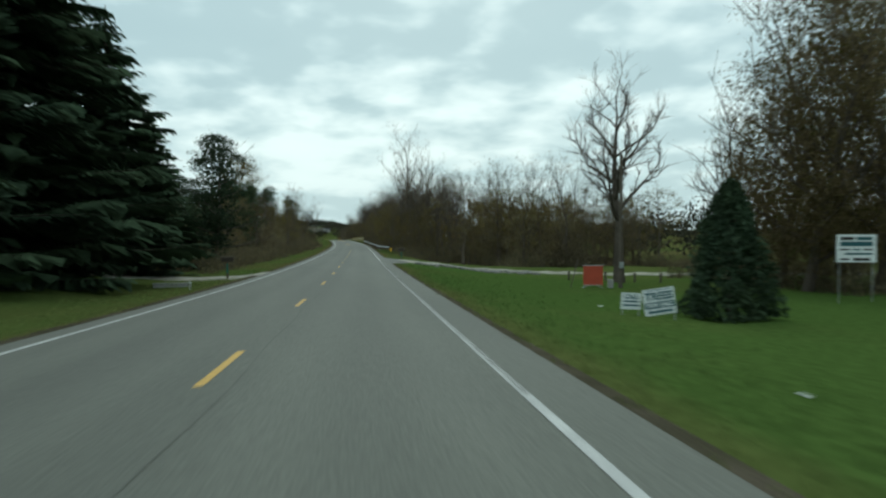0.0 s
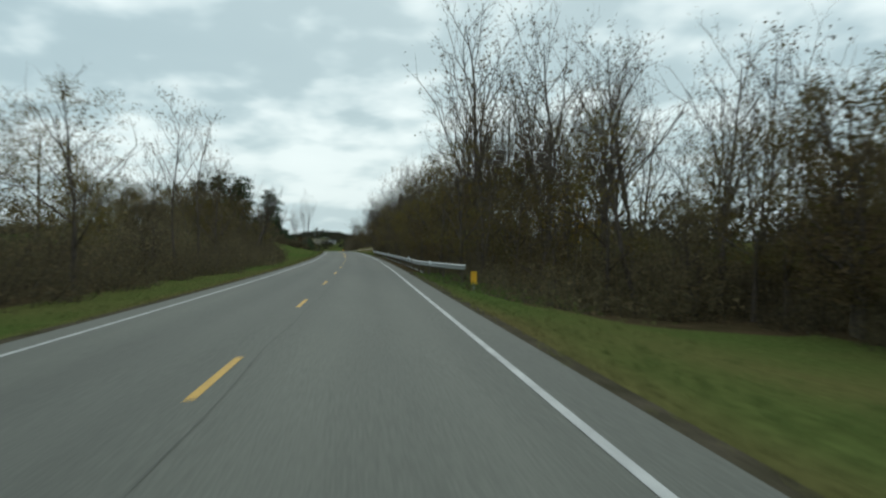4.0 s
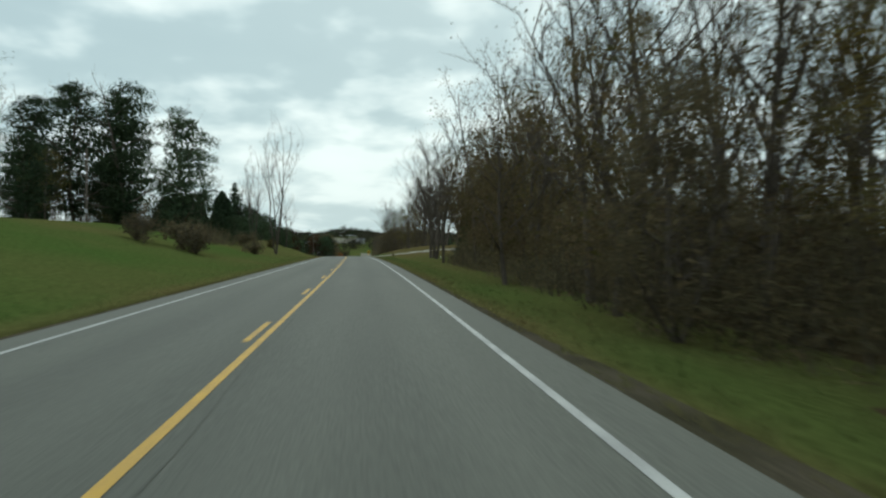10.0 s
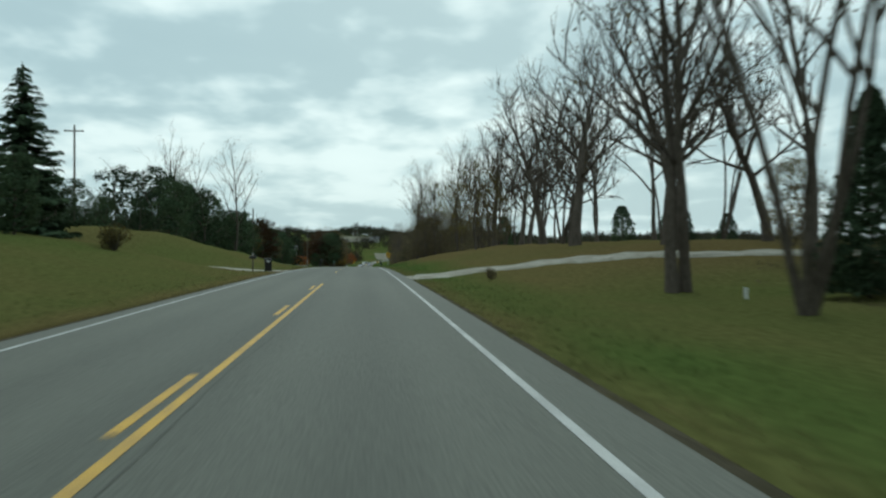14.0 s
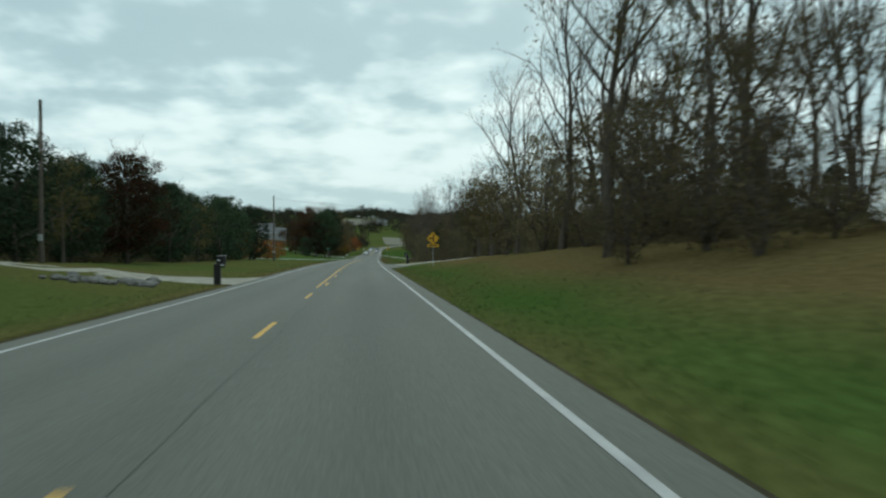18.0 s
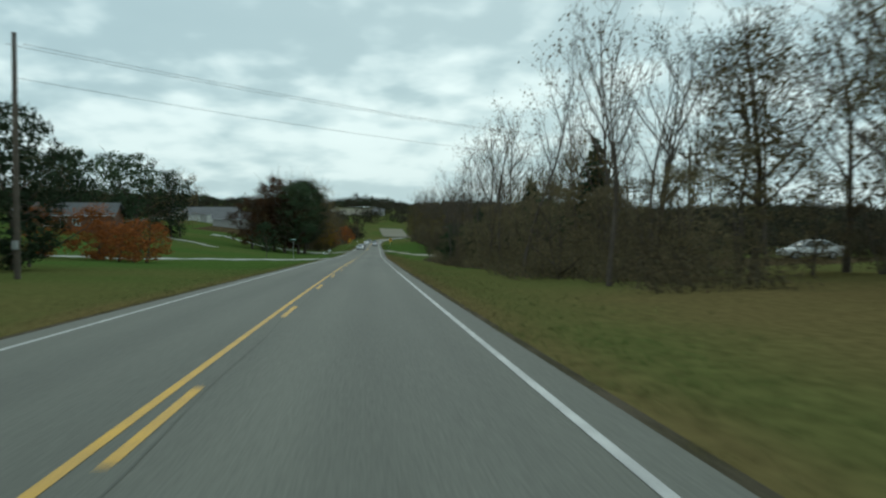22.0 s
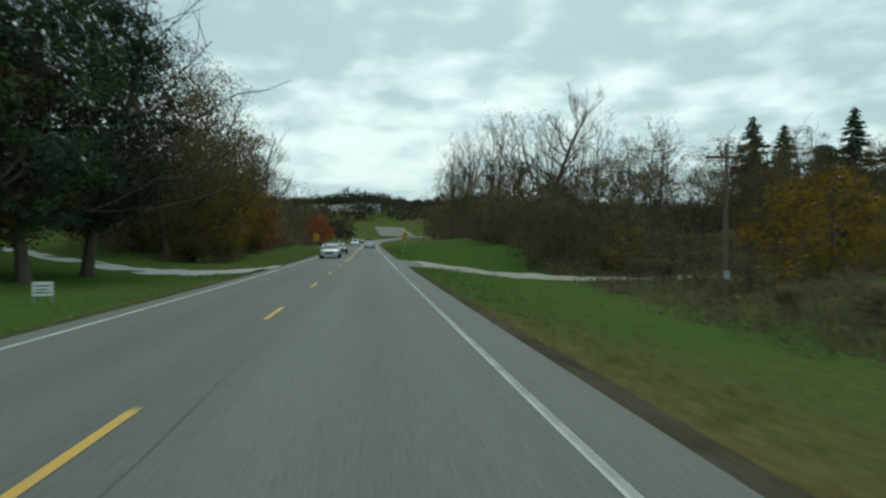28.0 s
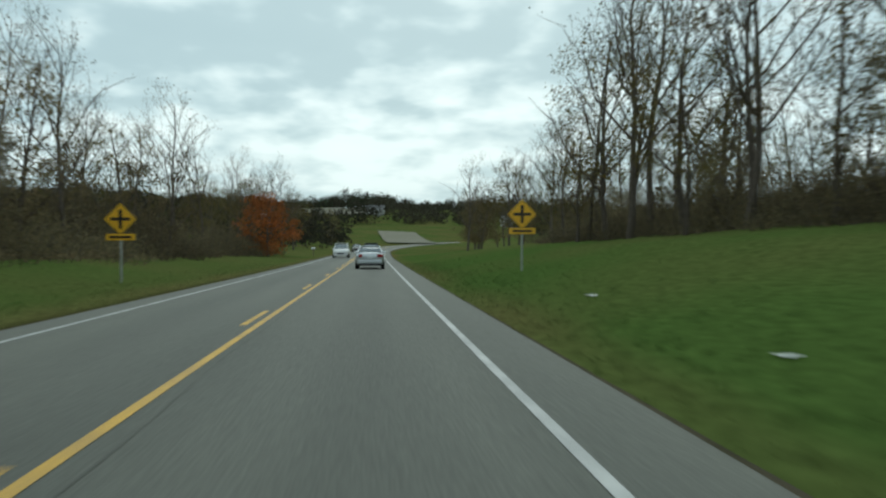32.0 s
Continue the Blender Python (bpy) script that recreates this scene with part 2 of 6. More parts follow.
M_SIGNG = material("sign_green", (0.02, 0.16, 0.10), 0.5, 0.1, 2, 30, 0.0)
M_SIGNT = material("sign_teal", (0.012, 0.085, 0.10), 0.5, 0.1, 2, 30, 0.0)
M_WALLW = material("white_siding", (0.62, 0.62, 0.60), 0.7, 0.1, 0.6, 12, 0.1)
M_WALLG = material("grey_siding", (0.36, 0.36, 0.34), 0.7, 0.1, 0.6, 12, 0.1)
M_BRICK = material("brown_brick", (0.17, 0.09, 0.06), 0.85, 0.25, 2, 20, 0.3)
M_ROOF = material("grey_shingles", (0.14, 0.14, 0.145), 0.9, 0.2, 1, 14, 0.4)
M_ROOFB = material("brown_shingles", (0.075, 0.06, 0.05), 0.9, 0.2, 1, 14, 0.4)
M_GLASS = material("dark_glass", (0.20, 0.22, 0.23), 0.06, 0.05, 1, 4, 0.0, metal=0.7)
M_CARW = material("silver_car_paint", (0.52, 0.55, 0.57), 0.28, 0.05, 1, 40, 0.0, metal=0.45)
M_CARS = material("pale_silver_car_paint", (0.45, 0.48, 0.49), 0.3, 0.05, 1, 40, 0.0, metal=0.5)
M_CARR = material("maroon_car_paint", (0.075, 0.020, 0.024), 0.25, 0.05, 1, 40, 0.0, metal=0.2)
M_CARD = material("dark_car_paint", (0.02, 0.022, 0.026), 0.3, 0.05, 1, 40, 0.0)
M_CARX = material("white_car_paint", (0.68, 0.69, 0.68), 0.3, 0.05, 1, 40, 0.0)
M_TYRE = material("tyre_rubber", (0.015, 0.015, 0.016), 0.85, 0.2, 4, 60, 0.2)
M_RIM = material("alloy_rim", (0.45, 0.46, 0.47), 0.35, 0.1, 4, 30, 0.0, metal=0.8)
M_LAMP = material("red_tail_lamp", (0.30, 0.012, 0.012), 0.2, 0.1, 4, 30, 0.0)
M_HEAD = material("clear_headlight", (0.70, 0.72, 0.73), 0.12, 0.05, 4, 30, 0.0, metal=0.3)
M_FIELD = material("dry_field", (0.15, 0.135, 0.095), 0.95, 0.2, 0.02, 1.0, 0.2, second=(0.12, 0.115, 0.07))
M_STONE = material("field_stone", (0.22, 0.21, 0.19), 0.9, 0.3, 1.5, 12, 0.5)
M_CONCRETE = material("pale_concrete", (0.36, 0.36, 0.34), 0.9, 0.15, 0.8, 14, 0.3)


# ---- mesh helpers ----
def mesh_of(name, verts, faces, mat, smooth=False):
    me = bpy.data.meshes.new(name)
    me.from_pydata([tuple(v) for v in verts], [], faces)
    me.materials.append(mat)
    if smooth:
        me.polygons.foreach_set("use_smooth", [True] * len(me.polygons))
    me.update()
    return me


def part(name, data, mat, parent=None, label="", at=None):
    """Links a bmesh, or a mesh, as one object under a thing or part."""
    if isinstance(data, bmesh.types.BMesh):
        me = bpy.data.meshes.new(name)
        data.normal_update()
        data.to_mesh(me)
        data.free()
        me.materials.append(mat)
    else:
        me = data
    ob = new(name, me)
    if parent is not None:
        ob.parent = parent
    if at is not None:
        ob.matrix_basis = at
    if label:
        ob["label"] = label
    return ob


def thing(name, label, category, at, group="", kind=""):
    ob = new(name)
    ob.empty_display_size = 0.2
    ob.matrix_basis = at
    return tagged(ob, label, category, group, kind)


def box(bm, x0, x1, y0, y1, z0, z1, bevel=0.0, m=None):
    made = bmesh.ops.create_cube(bm, size=1.0)["verts"]
    bmesh.ops.transform(bm, matrix=Matrix.LocRotScale(((x0 + x1) / 2, (y0 + y1) / 2, (z0 + z1) / 2), None, (x1 - x0, y1 - y0, z1 - z0)), verts=made)
    if bevel:
        edges = list({e for v in made for e in v.link_edges})
        r = bmesh.ops.bevel(bm, geom=edges, offset=bevel, segments=2, affect="EDGES", profile=0.5)
        made = list({v for f in r["faces"] for v in f.verts} | {v for v in made if v.is_valid})
    if m is not None:
        bmesh.ops.transform(bm, matrix=m, verts=made)
    return bm


def boxed(*a, **k):
    return box(bmesh.new(), *a, **k)


def rod(bm, a, b, r0, r1=None, sides=8):
    a, b = Vector(a), Vector(b)
    q = (b - a).to_track_quat("Z", "Y").to_matrix().to_4x4()
    bmesh.ops.create_cone(bm, cap_ends=True, segments=sides, radius1=r0, radius2=r0 if r1 is None else r1, depth=(b - a).length,
                          matrix=Matrix.Translation((a + b) / 2) @ q)
    return bm


def rods(*a, **k):
    return rod(bmesh.new(), *a, **k)


def loft(rings, cap=True):
    """Faces over rings of points that all have the same count."""
    n = len(rings[0])
    verts = [v for r in rings for v in r]
    faces = [(i * n + j, i * n + (j + 1) % n, (i + 1) * n + (j + 1) % n, (i + 1) * n + j) for i in range(len(rings) - 1) for j in range(n)]
    if cap:
        faces += [tuple(range(n))[::-1], tuple(range((len(rings) - 1) * n, len(rings) * n))]
    return verts, faces


# ---- the plan: the road's line, and the lie of the land beside it ----
LINE = [(-400, -33.0, 12.0), (-160, -14.2, 4.2), (-80, -8.3, 1.95), (0, -1.8, 0.0), (40, 1.34, -0.74), (80, 4.23, -1.14), (120, 7.07, -1.29), (160, 9.67, -1.29),
        (200, 11.71, -1.24), (240, 13.18, -1.17), (280, 14.27, -1.11), (320, 15.06, -1.14), (360, 15.6, -1.3), (400, 15.92, -1.61)]
LINE += [(440, 16.18, -2.3), (480, 16.29, -3.37), (520, 16.31, -4.47), (560, 16.67, -5.65), (600, 17.29, -6.89), (640, 18.09, -8.15), (680, 19.06, -9.37),
         (720, 20.15, -10.3), (760, 21.15, -10.99), (800, 22.17, -11.6), (840, 23.2, -12.2), (900, 25.0, -12.9), (960, 28.5, -13.2), (1020, 38.0, -13.2),
         (1080, 56.0, -12.9), (1140, 84.0, -12.2), (1250, 150.0, -10.5), (1500, 330.0, -6.0)]
L_Y, L_X, L_Z = (np.array(c) for c in zip(*LINE))


def glide(ys, vs, y):
    """A smooth curve through the knots (cubic Hermite)."""
    y = np.clip(np.asarray(y, float), ys[0], ys[-1])
    d = np.gradient(vs, ys)
    i = np.clip(np.searchsorted(ys, y) - 1, 0, len(ys) - 2)
    w = ys[i + 1] - ys[i]
    t = (y - ys[i]) / w
    return ((2 * t**3 - 3 * t**2 + 1) * vs[i] + (t**3 - 2 * t**2 + t) * w * d[i] + (3 * t**2 - 2 * t**3) * vs[i + 1] + (t**3 - t**2) * w * d[i + 1])


def road_x(y):
    return glide(L_Y, L_X, y)


def road_z(y):
    return glide(L_Y, L_Z, y)


SIDE = np.array([4.4, 6.0, 9.0, 13.0, 18.0, 25.0, 40.0, 70.0, 120.0])
LAND = []


def land(y, left, right):
    """Heights over the road at the distances in SIDE from its middle, at one station."""
    LAND.append((y, left, right))


land(-100, (-.1, -.1, .0, .3, .6, 1, 1, 1, 1), (-.1, -.2, -.4, -.8, -1, -1, -1, -1, -1))
land(0, (-.1, -.25, -.1, .4, .7, 1, 1, 1, 1), (-.1, -.2, -.4, -.8, -1, -1, -1, -1, -1))
land(42, (-.1, -.5, -.6, -.2, .2, .6, 1, 1, 1), (-.1, -.2, -.5, -1, -1.1, -1.1, -1, -1, -1))
land(50, (-.1, -.3, -.4, -.2, .2, .6, 1, 1, 1), (-.1, -.2, -.5, -1, -1.1, -1.1, -1, -1, -1))
land(90, (-.1, -.3, -.4, -.2, 0, .5, 1, 1, 1), (-.1, -.2, -.5, -1, -1.3, -1.5, -1.5, -1.5, -1.5))
land(125, (-.1, -.3, -.4, -.2, 0, .5, 1, 1, 1), (-.1, -.3, -.9, -1.7, -2.2, -2.4, -2, -1.5, -1))
land(150, (-.1, -.3, -.4, -.2, 0, .5, 1, 1, 1), (-.1, -.6, -1.6, -2.2, -2.6, -2.6, -2, -1, 0))
land(230, (-.1, -.1, .1, .5, 1, 1.6, 2, 2, 2), (-.1, -.6, -1.4, -1.8, -1.8, -1.2, 0, 1, 2))
land(275, (-.1, .0, .4, 1.2, 2.2, 3, 3.6, 4, 4), (-.1, -.2, -.6, -.8, -.6, 0, 1, 2, 2))
land(335, (-.1, .0, .5, 1.4, 2.7, 3.9, 4.6, 5, 5), (-.1, -.1, -.2, -.3, -.3, 0, .6, 1, 1))
land(372, (-.1, .0, .4, 1.2, 2.2, 3.1, 3.6, 4, 4), (-.1, -.1, -.2, -.3, -.2, .2, .8, 1, 1))
land(400, (-.1, .0, .5, 1.4, 2.4, 3.2, 3.4, 3, 3), (-.1, .0, .5, 1.1, 1.8, 2.2, 2.4, 2, 1))
land(411, (-.1, -.1, .05, .4, .9, 1.6, 2.2, 2.6, 3), (-.1, .1, .7, 1.5, 2.1, 2.4, 2.4, 2, 1))
land(426, (-.1, .0, .6, 2.0, 3.6, 4.2, 4.2, 4, 4), (-.1, .1, .8, 1.65, 2.3, 2.55, 2.45, 2, 1))
land(440, (-.1, .0, .6, 1.9, 2.9, 3.2, 3.2, 3, 3), (-.1, .1, .9, 1.8, 2.5, 2.7, 2.5, 2, 1))
land(460, (-.1, .0, .4, 1.3, 2.0, 2.3, 2.4, 2.4, 2.5), (-.1, .1, .9, 1.75, 2.4, 2.65, 2.5, 2, 1))
land(480, (-.1, -.1, .1, .5, 1, 1.3, 1.8, 2, 2), (-.1, .1, .9, 1.7, 2.3, 2.6, 2.5, 2, 1))
land(520, (-.1, -.1, .0, .2, .4, .7, 1, 2, 3), (-.1, .0, .4, .9, 1.3, 1.5, 1.5, 1, .5))
land(545, (-.1, -.1, .0, .1, .2, .3, .6, 2, 4), (-.1, -.1, .0, .2, .4, .4, .2, -.3, -1))
land(600, (-.1, -.1, .0, .1, .2, .4, 1, 3, 6), (-.1, -.2, -.3, -.3, -.2, .1, .5, .5, 0))
land(640, (-.1, -.2, -.2, -.1, .0, .2, 1.2, 4.6, 8), (-.1, -.3, -.8, -1, -.9, -.6, 0, 0, 0))
land(700, (-.1, -.2, -.3, -.3, .1, 1.2, 3.6, 7, 11), (-.1, -.3, -1, -1.4, -1.4, -1.2, -1, 0, 0))
land(735, (-.1, -.3, -.5, -.6, -.2, .8, 3.5, 8, 12), (-.1, -.3, -.9, -1.4, -1.6, -1.5, -1, 0, 1))
land(758, (-.1, -.2, -.3, -.2, .3, 1, 4, 8, 12), (-.1, -.2, -.6, -1.1, -1.4, -1.4, -1, 0, 1))
land(775, (-.1, .0, .2, .8, 1.6, 2.5, 5, 9, 12), (-.1, .0, .4, 0.95, 1.2, 1.4, 2, 2, 2))
land(810, (-.1, .1, .5, 1.2, 2.2, 3.4, 6, 10, 13), (-.1, .2, .8, 1.6, 2.1, 2.4, 2.6, 2.5, 2))
land(850, (-.1, .0, .3, .8, 1.6, 2.8, 6, 10, 13), (-.1, .1, .6, 1.2, 1.8, 2.2, 2, 1, 0))
land(920, (-.1, -.1, .0, .3, .8, 1.5, 4, 8, 12), (-.1, .0, .1, .2, .2, .2, .2, .2, .2))
land(1060, (-.1, -.1, .0, .1, .2, .4, 1, 2, 3), (-.1, -.1, .0, .1, .2, .3, .6, 1.5, 3))
LD_Y = np.array([r[0] for r in LAND], float)
LD_L = np.array([r[1] for r in LAND], float)
LD_R = np.array([r[2] for r in LAND], float)


def hills(x, y):
    """The far slopes that close the view, over the valley's floor."""
    rise = np.clip((y - 1080) / 560, 0, 1)
    far = (20.0 - 0.035 * np.clip(x, -150, 150) + 2.6 * np.sin(x / 75.0) + 1.6 * np.sin(x / 31.0 + 1.0)) * rise * rise * (3 - 2 * rise)
    left = np.clip((-x - 90) / 300, 0, 1) * np.clip((y - 560) / 200, 0, 1) * 9
    return far + left + 1.2 * np.sin(x / 160.0 + 1.0) * np.clip((y - 1100) / 300, 0, 1)


def ground_z(x, y):
    x, y = np.broadcast_arrays(np.asarray(x, float), np.asarray(y, float))
    u = x - road_x(y)
    yy = np.clip(y, LD_Y[0], LD_Y[-1])
    i = np.clip(np.searchsorted(LD_Y, yy) - 1, 0, len(LD_Y) - 2)
    t = (yy - LD_Y[i]) / (LD_Y[i + 1] - LD_Y[i])
    t = t * t * (3 - 2 * t)
    out = np.zeros(x.shape)
    a = np.clip(np.abs(u), SIDE[0], SIDE[-1])
    j = np.clip(np.searchsorted(SIDE, a) - 1, 0, len(SIDE) - 2)
    w = (a - SIDE[j]) / (SIDE[j + 1] - SIDE[j])
    w = w * w * (3 - 2 * w) * 0.5 + w * 0.5
    for sgn, tab in ((-1, LD_L), (1, LD_R)):
        lo = tab[i, j] * (1 - w) + tab[i, j + 1] * w
        hi = tab[i + 1, j] * (1 - w) + tab[i + 1, j + 1] * w
        out = np.where(np.sign(u) == sgn, lo * (1 - t) + hi * t, out)
    out = np.where(np.abs(u) < SIDE[0], -0.1, out)
    bumps = 0.065 * np.sin(x * 0.9 + 0.4 * y) * np.sin(y * 0.37 - x * 0.2) + 0.035 * np.sin(x * 2.1 - y * 1.7)
    return road_z(y) + out + bumps * np.clip((np.abs(u) - 6) / 8, 0, 1) + hills(x, y)


def spot(y, u, rz=0.0, scale=1.0, sink=0.0):
    """A place u metres to the right of the road's middle at station y, standing on the ground."""
    x = float(road_x(y)) + u
    z = float(ground_z(x, y)) - sink
    s = scale if isinstance(scale, tuple) else (scale,) * 3
    return Matrix.LocRotScale((x, y, z), Euler((0, 0, radians(rz))), s)


# ---- ground and road ----
def sheet(name, ys, us, lift, mat, follow=True, label="", z_of=None):
    """A strip of grid in the road's own coordinates."""
    ys, us = np.asarray(ys, float), np.asarray(us, float)
    yy, uu = np.meshgrid(ys, us, indexing="ij")
    xx = road_x(yy) + uu if follow else uu
    zz = (z_of or ground_z)(xx, yy) + lift
    verts = np.stack([xx, yy, zz], -1).reshape(-1, 3)
    n = len(us)
    faces = [(i * n + j, i * n + j + 1, (i + 1) * n + j + 1, (i + 1) * n + j) for i in range(len(ys) - 1) for j in range(n - 1)]
    ob = new(name, mesh_of(name, verts, faces, mat, True))
    return tagged(ob, label, kind="structure")


g_y = np.concatenate([np.array([-4500, -2500, -1200, -600, -300, -160]), np.arange(-100, 900, 3.0), np.arange(900, 1300, 12.0), np.arange(1300, 1900, 40.0), np.array([1900, 2200, 2700, 3400, 4600])])
g_u = np.concatenate([[-4500, -2500, -1400, -800, -500, -350, -250, -180, -140], np.arange(-120, -40, 8.0), np.arange(-40, -13, 2.0), np.arange(-13, -4, 0.8), [-4.3, 0, 4.3],
                      np.arange(4.8, 13.2, 0.8), np.arange(14, 41, 2.0), np.arange(48, 121, 8.0), [140, 180, 250, 350, 500, 800, 1400, 2500, 4500]])
ground = sheet("ground", g_y, g_u, 0.0, M_GRASS, label="rolling ground with short green and tan autumn grass")
# how dry the turf is: lush lawns, tan unmown banks
D_Y = (0, 60, 130, 230, 330, 372, 395, 470, 520, 545, 590, 610, 700, 720, 800, 900)
D_RNEAR = (0.05, 0.1, 0.3, 0.3, 0.4, 0.35, 0.25, 0.15, 0.3, 0.4, 0.5, 0.75, 0.7, 0.1, 0.1, 0.3)
D_RFAR = (0.05, 0.1, 0.5, 0.5, 0.7, 0.6, 0.9, 1.15, 1.05, 0.7, 0.5, 0.5, 0.5, 0.1, 0.1, 0.4)
D_LEFT = (0.35, 0.35, 0.4, 0.25, 0.3, 0.55, 0.6, 0.4, 0.5, 0.55, 0.5, 0.1, 0.05, 0.15, 0.25, 0.4)


def dryness(y, u):
    far = np.clip((np.abs(u) - 6.5) / 3.0, 0, 1)
    right = np.interp(y, D_Y, D_RNEAR) * (1 - far) + np.interp(y, D_Y, D_RFAR) * far
    edge = 0.32 * np.clip(1 - (np.abs(u) - 4.8) / 0.9, 0, 1)
    return np.where(u > 0, right, np.interp(y, D_Y, D_LEFT)) + edge


g_yy, g_uu = np.meshgrid(g_y, g_u, indexing="ij")
cover = ground.data.attributes.new("dry", "FLOAT", "POINT")
cover.data.foreach_set("value", dryness(g_yy, g_uu).reshape(-1).astype(np.float32))


def flat_road(x, y):
    return road_z(y) - 0.012 * np.abs(x - road_x(y))


r_y = np.arange(-160, 1260, 4.0)
r_u = np.array([-4.15, -3.6, -3.2, -2.8, -2.4, -2.0, -1.6, -1.2, -0.8, -0.4, 0, 0.4, 0.8, 1.2, 1.6, 2.0, 2.4, 2.8, 3.2, 3.6, 4.3])
road = sheet("road", r_y, r_u, 0.0, M_ASPHALT, z_of=flat_road, label="grey worn asphalt two-lane country road")
worn = np.where(np.abs(r_u) > 3.5, 0.75, 0.5 + 0.5 * np.cos((np.abs(r_u) - 1.0) * 2 * math.pi / 1.75))
worn = np.where(np.abs(r_u) < 0.5, 0.2, worn)
wheel = road.data.attributes.new("wheel_tracks", "FLOAT", "POINT")
wheel.data.foreach_set("value", np.tile(worn, len(r_y)).astype(np.float32))
for side in (-1, 1):
    us = [side * 4.1, side * 4.5, side * 4.95]
    sheet("shoulder", r_y, sorted(us), 0.0, M_DIRT, label="narrow brown dirt shoulder beside the asphalt",
          z_of=lambda x, y: np.minimum(flat_road(x, y) - 0.03, road_z(y) - 0.03) - 0.10 * np.clip((np.abs(x - road_x(y)) - 4.3) / 0.65, 0, 1) + 0.02)


def stripe(name, y0, y1, u, width, mat, label):
    ys = np.linspace(y0, y1, max(2, int((y1 - y0) / 4) + 1))
    return sheet(name, ys, [u - width / 2, u + width / 2], 0.006, mat, z_of=flat_road, label=label)


def rumble(y0, y1):
    """Milled cuts across the right edge line, a short dark bar every foot or so."""
    yy = np.arange(y0, y1, 0.32)
    u = np.interp(yy, EDGE_Y, EDGE_U)
    verts, faces = [], []
    for y, a in zip(yy, u):
        for du, dy in ((-0.025, 0.0), (0.075, 0.05), (0.075, 0.18), (-0.025, 0.13)):
            x = float(road_x(y + dy)) + a + du
            verts.append((x, y + dy, float(flat_road(x, y + dy)) + 0.011))
        k = len(verts)
        faces.append((k - 4, k - 3, k - 2, k - 1))
    tagged(new("rumble_strip", mesh_of("rumble_strip", verts, faces, M_ASPHALT)), "milled rumble strip cut across the white edge line", "rumble strip", kind="stuff")


EDGE_Y = (0, 60, 90, 160, 330, 380, 430, 480, 575, 625, 696, 745, 795)
EDGE_U = (3.48, 3.45, 3.55, 3.52, 3.57, 3.6, 3.69, 3.72, 3.77, 3.72, 3.5, 3.46, 3.32)


def edge_stripe(name, ys, us):
    """An edge line whose distance from the middle wanders along the way."""
    yy = np.arange(-160, 1250, 4.0)
    u = np.interp(yy, ys, us)
    verts = [(float(road_x(y)) + a + d, y, float(flat_road(road_x(y) + a + d, y)) + 0.006) for y, a in zip(yy, u) for d in (-0.055, 0.055)]
    faces = [(2 * i, 2 * i + 1, 2 * i + 3, 2 * i + 2) for i in range(len(yy) - 1)]
    tagged(new(name, mesh_of(name, verts, faces, M_WHITE)), "worn white edge line on the asphalt", kind="structure")


edge_stripe("edge_line_right", EDGE_Y, EDGE_U)
rumble(8, 82)
rumble(590, 738)
edge_stripe("edge_line_left", (12, 40, 86, 160, 234, 284, 333, 371, 432, 480, 530, 628, 750, 797), (-3.6, -3.6, -3.5, -3.42, -3.46, -3.38, -3.38, -3.66, -3.66, -3.55, -3.5, -3.6, -3.5, -3.35))
# passing zones: broken line alone, solid line on one side, then both
stripe("solid_line_a", 210, 381, 0.05, 0.11, M_YELLOW, "solid yellow centre line on the asphalt")
stripe("solid_line_b", 477, 653, -0.10, 0.11, M_YELLOW, "solid yellow centre line on the asphalt")
stripe("solid_line_c", 751, 1250, 0.03, 0.11, M_YELLOW, "solid yellow centre line on the asphalt")
stripe("solid_line_d", 842, 1250, -0.20, 0.11, M_YELLOW, "solid yellow centre line on the asphalt")
for y0, y1, cycle, u in ((8.9 - 12.25 * 8, 206, 12.25, -0.03), (329.36 - 11.6 * 10, 384, 11.6, -0.17), (400, 474, 11.6, 0.0), (479.2, 655, 11.5, 0.15), (705.4 - 11.85 * 4, 748, 11.85, -0.2), (753, 838, 11.85, -0.22)):
    while y0 < y1:
        stripe("lane_dash", y0, y0 + 3.05, u, 0.11, M_YELLOW, "broken yellow centre line mark on the asphalt")
        y0 += cycle


def seam(y0, y1, u, width):
    """A dark tar-filled joint that wanders a little along the road."""
    yy = np.arange(y0, y1, 1.0)
    uu = u + 0.05 * np.sin(yy * 0.21) + 0.03 * np.sin(yy * 0.77 + 1.0)
    w = width * (0.6 + 0.4 * np.sin(yy * 0.53) ** 2)
    verts = [(float(road_x(y)) + a + d, y, float(flat_road(road_x(y) + a + d, y)) + 0.004) for y, a, h in zip(yy, uu, w) for d in (-h / 2, h / 2)]
    faces = [(2 * i, 2 * i + 1, 2 * i + 3, 2 * i + 2) for i in range(len(yy) - 1)]
    tagged(new("tar_seam", mesh_of("tar_seam", verts, faces, M_TAR)), "dark tar-filled joint along the asphalt", kind="structure")


seam(-40, 860, 0.26, 0.026)
s_y, s_u = np.linspace(653.6, 658.4, 6), np.linspace(-6.7, -5.6, 6)
tagged(new("stop_line", mesh_of("stop_line", [(float(road_x(y)) + u + d, y, float(ground_z(road_x(y) + u + d, y)) + 0.12) for y, u in zip(s_y, s_u) for d in (-0.25, 0.25)],
                                [(2 * i, 2 * i + 1, 2 * i + 3, 2 * i + 2) for i in range(5)], M_WHITE)), "white stop line across the mouth of the side street", kind="structure")


